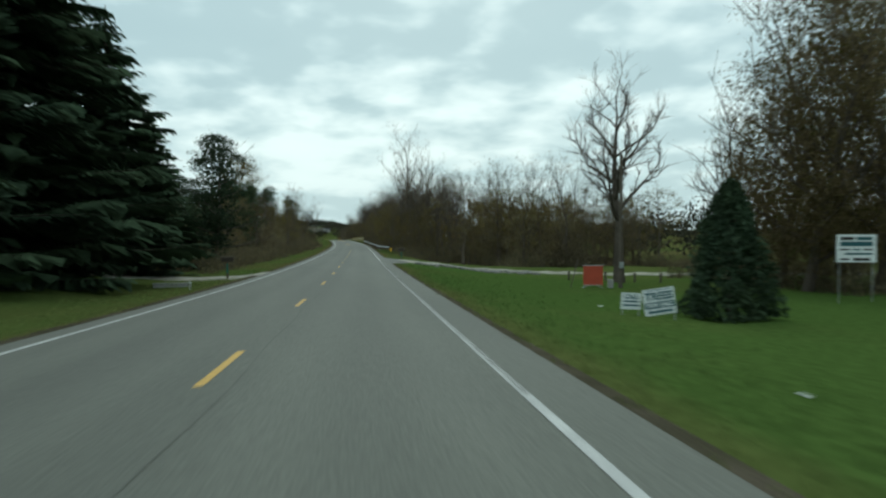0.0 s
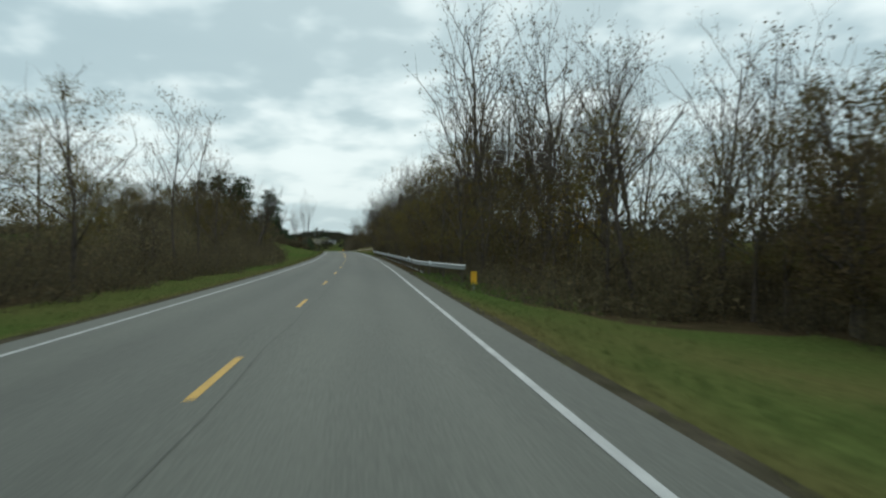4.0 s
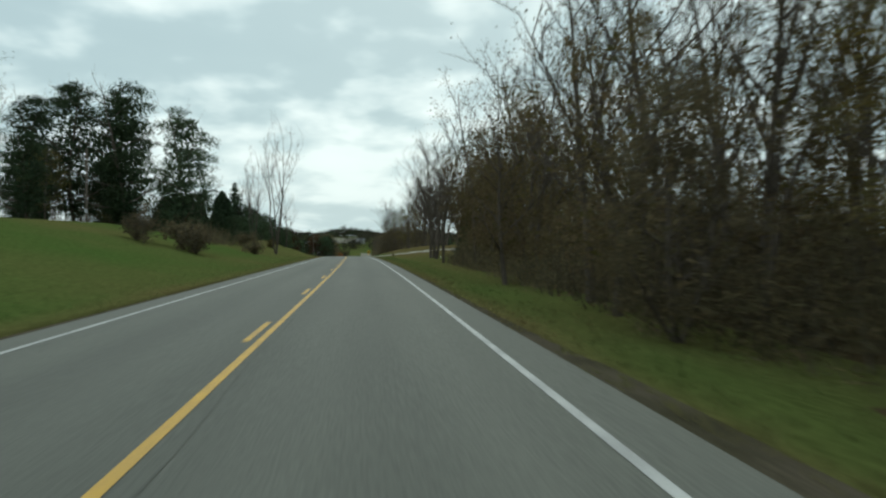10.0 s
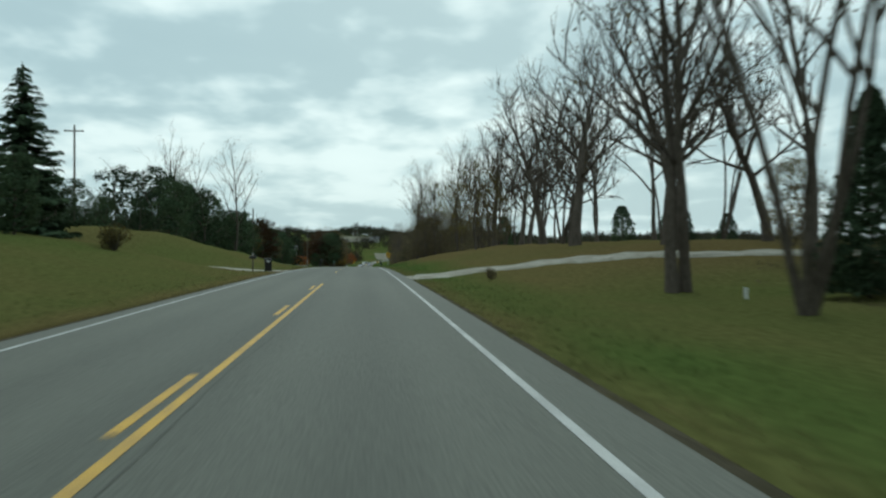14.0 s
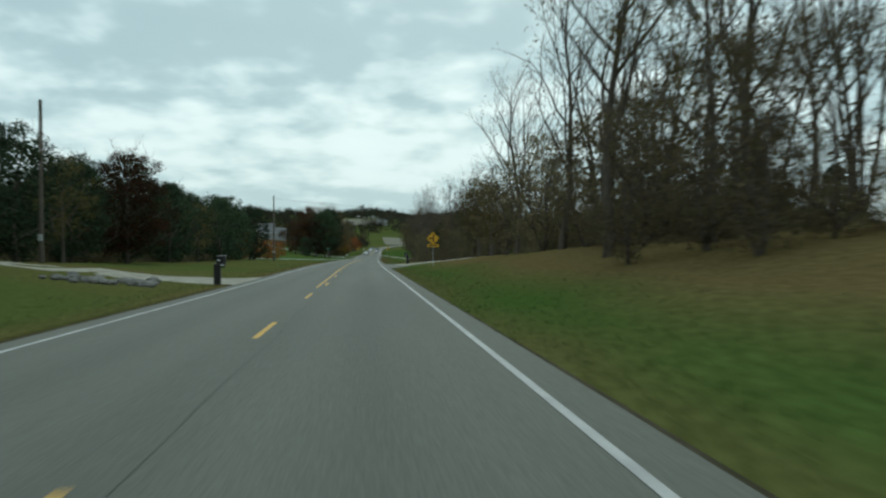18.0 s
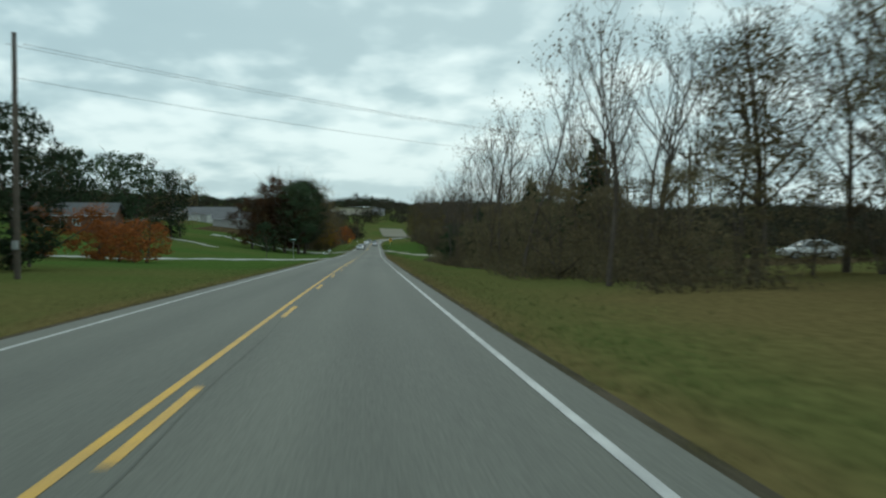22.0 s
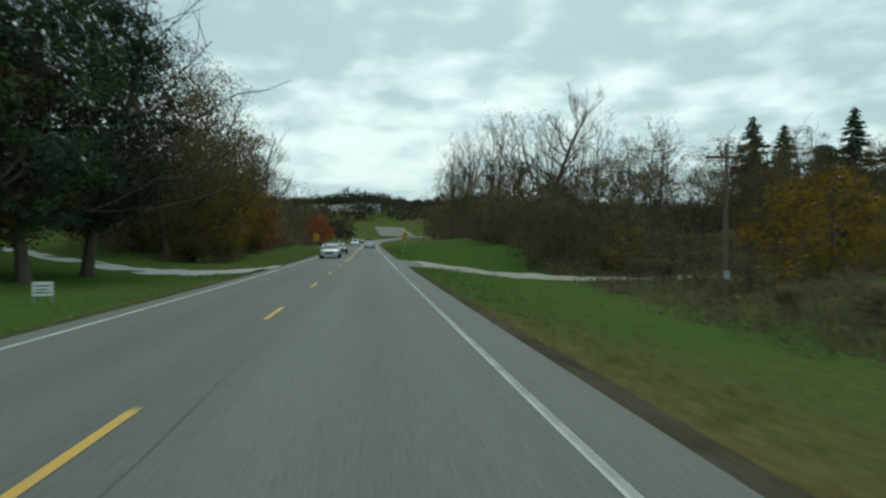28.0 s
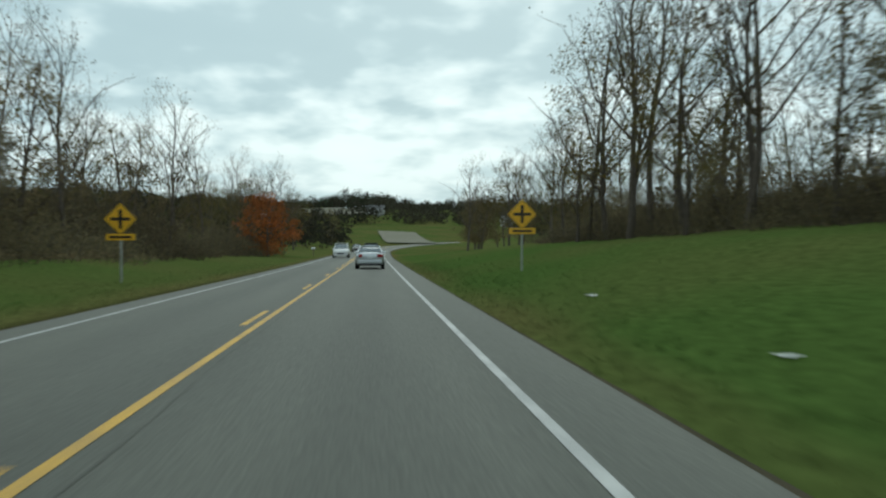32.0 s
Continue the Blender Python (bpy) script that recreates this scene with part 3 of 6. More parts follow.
def floor_of(name, y0, y1, u0, u1, label):
    """Brown leaf litter under a wood, a little above the grass."""
    ys = g_y[(g_y >= y0) & (g_y <= y1)]
    us = g_u[(g_u >= u0) & (g_u <= u1)]
    dip = np.full((len(ys), len(us)), 0.03)
    dip[:, 0] = dip[:, -1] = dip[0] = dip[-1] = -0.08
    sheet(name, ys, us, dip, M_LITTER, label=label)


floor_of("wood_floor", 128, 262, 7.4, 60, "brown leaf litter under the wood")
floor_of("wood_floor", 258, 335, 11.0, 60, "brown leaf litter under the wood")
floor_of("wood_floor", 588, 694, 13.2, 60, "brown leaf litter under the wood")
floor_of("wood_floor", 100, 150, 20.0, 60, "brown leaf litter under the wood")
floor_of("wood_floor", 62, 196, -60, -8.6, "brown leaf litter under the wood")
floor_of("wood_floor", 740, 776, 30, 60, "brown leaf litter under the wood")
floor_of("wood_floor", 768, 880, -60, -9.8, "brown leaf litter under the wood")
floor_of("wood_floor", 468, 508, 12.0, 50, "brown leaf litter under the wood")
floor_of("wood_floor", 770, 860, 22, 60, "brown leaf litter under the wood")


def drive(name, mat, label, pts, widths, lift=0.035):
    """A driveway along points given as (station, distance right of the road's middle)."""
    pts = [Vector((float(road_x(y)) + u, y, 0)) for y, u in pts]
    fine = []
    for i in range(len(pts) - 1):
        for k in range(18):
            f = k / 18
            fine.append((pts[i].lerp(pts[i + 1], f), widths[i] * (1 - f) + widths[i + 1] * f))
    fine.append((pts[-1], widths[-1]))
    verts, faces, n = [], [], 11
    for i, (p, w) in enumerate(fine):
        d = (fine[min(i + 1, len(fine) - 1)][0] - fine[max(i - 1, 0)][0]).normalized()
        side = Vector((-d.y, d.x, 0))
        for k in range(n):
            q = p + side * w * (k / (n - 1) - 0.5) * (1 + 0.02 * math.sin(i * 0.9 + (k > 5)))
            near = abs(q.x - float(road_x(q.y))) < 4.9
            z = float(flat_road(q.x, q.y)) - 0.02 if near else float(ground_z(q.x, q.y)) + ((lift if i > 1 else 0.012) if 0 < k < n - 1 else -0.08)
            verts.append((q.x, q.y, z))
    for i in range(len(fine) - 1):
        for k in range(n - 1):
            faces.append((i * n + k, i * n + k + 1, (i + 1) * n + k + 1, (i + 1) * n + k))
    ob = new(name, mesh_of(name, verts, faces, mat, True))
    bpy.context.view_layer.update()
    return tagged(ob, label, kind="structure")


drive("driveway_1", M_GRAVEL, "pale concrete and gravel driveway leaving the road", [(81, 5.7), (81, 8), (80.5, 13), (77.5, 18), (72, 25), (66, 36), (60, 56)], [8.0, 5.6, 4.8, 4.4, 4, 3.8, 3.8], 0.13)
drive("driveway_2", M_GRAVEL, "pale gravel driveway over a culvert", [(49.5, -3.9), (50, -8), (51, -16), (53, -30)], [6, 4, 3.4, 3.2])
drive("driveway_3", M_GRAVEL, "gravel driveway climbing the grassy bank", [(391, 4.0), (391.5, 8), (391, 14), (388, 22), (384, 34), (380, 45)], [7, 3.6, 2.6, 2.4, 2.4, 2.4], 0.10)
drive("driveway_4", M_GRAVEL, "gravel driveway over a culvert", [(413, -3.9), (412.5, -8), (411, -15), (408.5, -26)], [6, 4, 3.2, 3])
drive("driveway_5", M_GRAVEL, "wide pale gravel driveway beside the lawn", [(488, -3.9), (488, -8), (489, -14), (491, -26), (494, -45)], [11, 7, 5, 4.4, 4.2])
drive("driveway_6", M_GRAVEL, "pale gravel driveway across the lawn", [(531.8, 5.6), (532, 8), (533.8, 14), (542, 27), (554, 42), (574, 58), (592, 70)], [11, 8.5, 5.6, 4.0, 3.4, 3.4, 3.4], 0.12)
drive("side_street", M_CONCRETE, "narrow pale side street joining the road", [(663, -3.9), (660.5, -8), (652, -16.5), (643, -24.5), (630, -36), (612, -52)], [14, 8, 4.8, 4.4, 4.4, 4.4])
drive("driveway_7", M_CONCRETE, "pale driveway on the hillside lawn", [(700, -28), (704, -40), (716, -58), (750, -66), (835, -66)], [3, 3, 3, 3, 3])
drive("driveway_8", M_CONCRETE, "pale concrete driveway over a culvert", [(741, -3.9), (742.5, -8), (746, -15), (754, -28), (764, -45)], [10, 6, 3.6, 3.2, 3.2])
drive("driveway_9", M_GRAVEL, "pale gravel driveway leaving the road", [(751.8, 5.4), (751.8, 8), (751.5, 16), (750.5, 24), (749, 36)], [13, 9.5, 6.0, 4.4, 4], 0.10)
drive("crossing_road", M_CONCRETE, "pale road climbing the far side of the valley", [(1010, 46), (1016, 62), (1030, 95), (1052, 135)], [5, 5, 5, 5], 0.4)
sheet("far_field", np.arange(1060, 1180, 10.0), np.arange(36, 55, 3.0), 0.5, M_FIELD, follow=False, label="dry tan field across the valley")
sheet("far_field", np.arange(1330, 1440, 12.0), np.arange(-24, 37, 6.0), 0.6, M_FIELD, follow=False, label="dry tan field on the far hillside")
# asphalt aprons where the paved shoulder widens
def apron(y0, y1, reach):
    """Asphalt that widens from the road's edge towards a driveway and back, with a worn, rounded outline."""
    ys, verts, n = np.arange(y0, y1 + 0.1, 0.5), [], 7
    for y in ys:
        out = 4.1 + (reach - 4.1) * math.sin(math.pi * (y - y0) / (y1 - y0)) ** 0.7 + 0.07 * math.sin(y * 2.7) + 0.05 * math.sin(y * 5.9)
        for u in np.linspace(4.05, max(out, 4.2), n):
            x = float(road_x(y)) + u
            z = float(flat_road(x, y)) - 0.006 - 0.02 * max(0.0, u - 4.3)
            verts.append((x, y, max(z, float(ground_z(x, y)) + 0.035) - (0.12 if u >= max(out, 4.2) - 0.01 else 0.0)))
    faces = [(a * n + b, a * n + b + 1, (a + 1) * n + b + 1, (a + 1) * n + b) for a in range(len(ys) - 1) for b in range(n - 1)]
    tagged(new("apron", mesh_of("apron", verts, faces, M_ASPHALT, True)), "worn asphalt apron at the driveway", kind="structure")


apron(517.5, 546, 7.2)
apron(70, 91, 6.6)
apron(741, 762, 6.0)
sheet("rail_berm", np.arange(150, 238, 3.0), [4.1, 4.8, 5.6], 0.0, M_LITTER, z_of=lambda x, y: flat_road(x, y) - 0.02 - 0.04 * np.clip(np.abs(x - road_x(y)) - 4.3, 0, 9), label="dark leaf-strewn berm under the guardrail")
# a low broken concrete lip along the berm
lip_rng = random.Random(77)
lip_y = 150.0
lip = new("berm_lip")
tagged(lip, "low broken pale concrete lip along the berm under the guardrail", kind="structure")
while lip_y < 219:
    run = lip_rng.uniform(1.4, 3.4)
    rows = []
    for yy in np.linspace(lip_y, lip_y + run, 4):
        cx, cz = float(road_x(yy)) + 5.42, float(flat_road(road_x(yy) + 5.42, yy)) - 0.10
        rows.append([(cx - 0.05, yy, cz), (cx - 0.035, yy, cz + 0.085), (cx + 0.03, yy, cz + 0.09), (cx + 0.06, yy, cz)])
    piece = part("lip_stone", mesh_of("lip_stone", *loft(rows), M_CONCRETE), M_CONCRETE, lip)
    lip_y += run + lip_rng.uniform(0.1, 1.6)
# ---- trees ----
def tube(vs, fs, pts, radii, sides):
    """A tapered branch along points, into the lists of vertices and faces."""
    base = len(vs)
    n = len(pts)
    for i in range(n):
        d = (pts[min(i + 1, n - 1)] - pts[max(i - 1, 0)]).normalized()
        a = d.orthogonal().normalized()
        b = d.cross(a)
        for k in range(sides):
            c = 2 * math.pi * k / sides
            vs.append(pts[i] + (a * math.cos(c) + b * math.sin(c)) * radii[i])
    for i in range(n - 1):
        for k in range(sides):
            k2 = (k + 1) % sides
            fs.append((base + i * sides + k, base + i * sides + k2, base + (i + 1) * sides + k2, base + (i + 1) * sides + k))


def leaf(vs, fs, rng, p, size, slim=0.0):
    """One leaf clump, turned at random; a share of them are slender sprays of twig."""
    if rng.random() < slim:
        a = Vector((rng.gauss(0, 0.55), rng.gauss(0, 0.55), rng.gauss(0.35, 0.6))).normalized()
        b = a.orthogonal().normalized()
        b.rotate(Matrix.Rotation(rng.uniform(0, 6.3), 3, a))
        s = size * rng.uniform(0.8, 1.7)
        i = len(vs)
        vs += [p - a * s + b * s * 0.13, p + a * s, p - a * s - b * s * 0.13]
        fs.append((i, i + 1, i + 2))
        return
    a = Vector((rng.gauss(0, 1), rng.gauss(0, 1), rng.gauss(0, 0.6))).normalized()
    b = a.orthogonal().normalized()
    b.rotate(Matrix.Rotation(rng.uniform(0, 6.3), 3, a))
    s = size * rng.uniform(0.6, 1.3)
    i = len(vs)
    vs += [p - a * s * 0.4 + b * s * 0.32, p + a * s * 0.6, p - a * s * 0.4 - b * s * 0.32]
    fs.append((i, i + 1, i + 2))


def grow(rng, height, r0, limbs=12, branch=5, twigs=4, clear=0.3, spread=0.55, leaves=0, leaf_size=0.28, wander=0.12, forks=1, low=False, core=0, clumps=0, width=0.6, foot=0.2, slim=0.45, tier=0.75):
    """Wood and leaves of a broad-leaved tree: stems, limbs, branches and twigs, and leaf clumps at the twigs."""
    wv, wf, lv, lf = [], [], [], []
    tips = []

    def line(p, d, length, n, up, jit):
        pts = [p.copy()]
        for _ in range(n):
            d = (d + Vector((rng.gauss(0, jit), rng.gauss(0, jit), up + rng.gauss(0, jit * 0.5)))).normalized()
            p = p + d * (length / n)
            pts.append(p.copy())
        return pts

    def on(pts, f):
        g = f * (len(pts) - 1)
        i = min(int(g), len(pts) - 2)
        return pts[i].lerp(pts[i + 1], g - i), (pts[i + 1] - pts[i]).normalized()

    for stem in range(forks):
        lean = 0.05 if forks == 1 else 0.17
        d0 = Vector((rng.gauss(0, lean), rng.gauss(0, lean), 1)).normalized()
        hh = height * (1 if stem == 0 else rng.uniform(0.75, 1.0))
        trunk = line(Vector((0, 0, -0.3)), d0, hh, 9, 0.06, min(wander * 0.6, 0.075))
        tr = [r0 * (1.25 if i == 0 else 1) * (1 - 0.93 * (i / 9) ** 0.9) + 0.012 for i in range(10)]
        if forks > 1:
            tr = [r * 0.7 for r in tr]
        tube(wv, wf, trunk, tr, 6 if low else 8)
        n1 = max(3, int(limbs / forks))
        for k in range(n1):
            f = clear + (0.97 - clear) * (k + rng.random() * 0.8) / n1
            p, d = on(trunk, f)
            az = k * 2.4 + rng.uniform(-0.5, 0.5)
            tilt = spread * (1.25 - 0.5 * f)
            out = Vector((math.cos(az), math.sin(az), 0))
            dd = (out * math.sin(tilt + 0.25) + Vector((0, 0, 1)) * math.cos(tilt + 0.25)).normalized()
            ll = height * (0.16 + 0.30 * (1 - f) ** 0.7) * rng.uniform(0.75, 1.2)
            rr = max(0.024, r0 * (1 - 0.88 * f) * 0.6)
            limb = line(p, dd, ll, 3 if low else 4, 0.12, wander)
            tube(wv, wf, limb, [rr * (1 - 0.8 * i / (len(limb) - 1)) + 0.006 for i in range(len(limb))], 3 if low else 4)
            tips.append(limb[-1])
            for m in range(branch):
                f2 = 0.25 + 0.75 * (m + rng.random()) / branch
                p2, d2 = on(limb, min(f2, 0.99))
                side = d2.orthogonal()
                side.rotate(Matrix.Rotation(rng.uniform(0, 6.3), 3, d2))
                d3 = (d2 * 0.75 + side.normalized() * 0.7 + Vector((0, 0, 0.25))).normalized()
                l3 = ll * rng.uniform(0.28, 0.5)
                br = line(p2, d3, l3, 2, 0.14, wander * 1.3)
                r3 = max(0.014, rr * 0.42)
                tube(wv, wf, br, [r3, r3 * 0.65, r3 * 0.3], 3)
                tips.append(br[-1])
                for q in range(twigs):
                    p4, d4 = on(br, rng.uniform(0.3, 0.98))
                    side = d4.orthogonal()
                    side.rotate(Matrix.Rotation(rng.uniform(0, 6.3), 3, d4))
                    d5 = (d4 + side.normalized() * 0.8 + Vector((0, 0, 0.2))).normalized()
                    tw = [p4, p4 + d5 * l3 * rng.uniform(0.35, 0.7)]
                    tube(wv, wf, tw, [max(0.010, r3 * 0.5), 0.005], 3)
                    tips.append(tw[-1])
                    tips.append(p4.lerp(tw[-1], 0.5))
    if clumps:
        # a full crown: leaf clumps of uneven size through an egg-shaped, lobed outline
        mid, half = height * (foot + 1) / 2, height * (1 - foot) / 2
        lobes = [rng.uniform(0.8, 1.15) for _ in range(7)]
        for _ in range(clumps):
            f = rng.uniform(-1, 1)
            az = rng.uniform(0, 2 * math.pi)
            rim = math.sqrt(max(0.0, 1 - abs(f + 0.15 * (1 - abs(f))) ** 2.4)) * height * width * 0.5 * lobes[int(az / 2 / math.pi * 6.99)]
            r = rim * rng.uniform(0.25, 1.0) ** 0.5
            c = Vector((math.cos(az) * r, math.sin(az) * r, mid + half * f * 0.93))
            rad = height * rng.uniform(0.05, 0.105)
            for _ in range(leaves // clumps):
                d = Vector((rng.gauss(0, 1), rng.gauss(0, 1), rng.gauss(0, 1))).normalized() * rad * rng.uniform(0.35, 1.15)
                leaf(lv, lf, rng, c + Vector((d.x, d.y, d.z * tier)), leaf_size, slim)
        for _ in range(core * 3 // 2):
            f, az = rng.uniform(-0.85, 0.75), rng.uniform(0, 2 * math.pi)
            r = math.sqrt(1 - f * f) * height * width * 0.5 * rng.uniform(0.1, 0.72)
            leaf(lv, lf, rng, Vector((math.cos(az) * r, math.sin(az) * r, mid + half * f)), leaf_size * 2.0)
        return (wv, wf), (lv, lf)
    for _ in range(leaves):
        p = rng.choice(tips)
        leaf(lv, lf, rng, p + Vector((rng.gauss(0, 0.3), rng.gauss(0, 0.3), rng.gauss(0, 0.3))), leaf_size)
    # large leafy sprays deep inside the crown
    for _ in range(core):
        p = rng.choice(tips)
        leaf(lv, lf, rng, Vector((p.x * 0.62, p.y * 0.62, p.z * 0.93)), leaf_size * 3.2)
    return (wv, wf), (lv, lf)


def broadleaf(name, label, seed, bark, leafmat, at, category="tree", **k):
    wood, crown = grow(random.Random(seed), **k)
    t = thing(name, label, category, at)
    part("trunk", mesh_of("trunk", *wood, bark, True), bark, t)
    if crown[0]:
        part("crown", mesh_of("crown", *crown, leafmat), leafmat, t)
    return t


def conifer(name, label, seed, mat, at, height=14.0, width=0.30, tiers=26, bare=0.06):
    """A needle tree: a straight trunk and whorls of drooping boughs, each a spray of many small needle clumps."""
    rng = random.Random(seed)
    wv, wf, lv, lf = [], [], [], []
    tube(wv, wf, [Vector((0, 0, -0.3)), Vector((0.05, 0, height * 0.5)), Vector((0, 0.05, height))], [height * 0.018, height * 0.011, 0.02], 8)
    for k in range(tiers):
        f = bare + (1 - bare) * (k / tiers) ** 0.95
        z = height * f
        reach = height * width * (1 - f) ** 0.75
        n = 9
        for b in range(n):
            if rng.random() < 0.1:
                continue
            az = b * 2 * math.pi / n + k * 1.3 + rng.uniform(-0.45, 0.45)
            r = reach * rng.uniform(0.5, 1.18) + 0.15
            out = Vector((math.cos(az), math.sin(az), 0))
            droop = -0.35 * rng.uniform(0.6, 1.3)
            base = Vector((0, 0, min(height * 0.985, z + rng.uniform(-0.022, 0.022) * height)))
            mid = base + out * r * 0.55 + Vector((0, 0, droop * r * 0.6))
            tip = base + out * r + Vector((0, 0, (droop * 0.75 + 0.08) * r))
            tube(wv, wf, [base, mid, tip], [0.012 + 0.012 * r, 0.012 + 0.006 * r, 0.006], 3)
            m = max(3, int(r * 7.5))
            acr = Vector((-out.y, out.x, 0))
            for q in range(m):
                s = (q + rng.random()) / m
                p = (base.lerp(mid, s * 2) if s < 0.5 else mid.lerp(tip, s * 2 - 1))
                for sd in (-1, 1):
                    wdt = r * 0.32 * (1 - s * 0.6) * rng.uniform(0.5, 1.1)
                    e = p + acr * sd * wdt + out * wdt * 0.5 + Vector((0, 0, -0.25 * wdt))
                    dr = Vector((0, 0, -rng.uniform(0.12, 0.34)))
                    i = len(lv)
                    big = 1.1
                    lv += [p + Vector((0, 0, 0.06)) - out * 0.1 * big, p.lerp(e, big) + Vector((0, 0, 0.03)), p.lerp(e, 0.5) + out * 0.30 * min(1.0, r) * big + dr * big]
                    lf.append((i, i + 1, i + 2))
    t = thing(name, label, "tree", at)
    part("trunk", mesh_of("trunk", wv, wf, M_BARK, True), M_BARK, t)
    part("crown", mesh_of("crown", lv, lf, mat), mat, t)
    return t


def bush(name, label, seed, mat, at, width=2.0, height=2.0, count=1500, size=0.2, pointed=0.0, twig=40):
    """A shrub: stems from one root, and small leaf clumps through an uneven crown."""
    rng = random.Random(seed)
    wv, wf, lv, lf = [], [], [], []
    lobes = [(rng.uniform(-0.5, 0.5), rng.uniform(-0.5, 0.5), rng.uniform(0.35, 0.75), rng.uniform(0.3, 0.5)) for _ in range(9)]
    for _ in range(twig):
        a, r, h = rng.uniform(0, 6.3), rng.uniform(0.1, 0.55) * width, rng.uniform(0.5, 1.05) * height
        r *= 1 - pointed * (h / height) * 0.8
        end = Vector((math.cos(a) * r, math.sin(a) * r, h))
        tube(wv, wf, [Vector((0, 0, -0.1)), end * 0.5 + Vector((rng.gauss(0, .1), rng.gauss(0, .1), 0)), end], [0.03, 0.018, 0.006], 3)
    for _ in range(count):
        if pointed:
            f = rng.random() ** 1.2
            a = rng.uniform(0, 6.3)
            r = width * 0.5 * ((1 - f) ** (0.6 if pointed > 0.5 else 0.4)) * (0.80 + 0.14 * math.sin(a * 3 + f * 7) + 0.10 * math.sin(a * 7 + f * 23)) * rng.uniform(0.45, 1.1) ** 0.6
            p = Vector((math.cos(a) * r, math.sin(a) * r, 0.1 + f * height * 0.97))
        else:
            cx, cy, cz, rad = rng.choice(lobes)
            d = Vector((rng.gauss(0, 1), rng.gauss(0, 1), rng.gauss(0, 1))).normalized() * rad * rng.uniform(0.6, 1.1)
            p = Vector(((cx + d.x) * width * 0.6, (cy + d.y) * width * 0.6, max(0.05, (cz + d.z * 0.9) * height * 0.85)))
        leaf(lv, lf, rng, p, size)
    t = thing(name, label, "shrub", at)
    if wv:
        part("stem", mesh_of("stem", wv, wf, M_TWIG), M_TWIG, t)
    else:
        part("trunk", rods((0, 0, -0.3), (0, 0, height * 0.8), 0.09, 0.03, 7), M_BARK, t)
    part("crown", mesh_of("crown", lv, lf, mat), mat, t)
    return t


def brush_mesh(name, seed, length, depth, height, twigs, leaves, size, mat, inner=0):
    """A stretch of tangled undergrowth: arching stems, and small leaves through them."""
    rng = random.Random(seed)
    wv, wf, lv, lf = [], [], [], []
    for _ in range(twigs):
        x, y = rng.uniform(0, depth), rng.uniform(-length / 2, length / 2)
        h = height * rng.uniform(0.35, 1.0) * (0.55 + 0.45 * min(1, x / depth * 2)) * (0.75 + 0.25 * math.sin(y * 0.9 + seed))
        lean = Vector((rng.gauss(-0.1, 0.25), rng.gauss(0, 0.25), 1)).normalized()
        p = Vector((x, y, -0.3))
        top = p + lean * h
        tube(wv, wf, [p, top], [0.026, 0.005], 3)
        for q in range(int(leaves / twigs)):
            f = rng.uniform(0.12, 1.05)
            leaf(lv, lf, rng, p.lerp(top, f) + Vector((rng.gauss(0, 0.28), rng.gauss(0, 0.28), rng.gauss(0, 0.2))), size, 0.7)
        for q in range(int(inner / twigs)):
            leaf(lv, lf, rng, p.lerp(top, rng.uniform(0.05, 0.72)) + Vector((rng.uniform(0.4, 1.2), rng.gauss(0, 0.3), 0)), size * 2.1)
    n = len(wv)
    me = mesh_of(name, wv + lv, wf + [tuple(i + n for i in f) for f in lf], M_TWIG)
    me.materials.append(mat)
    me.polygons.foreach_set("material_index", [0] * len(wf) + [1] * len(lf))
    return me


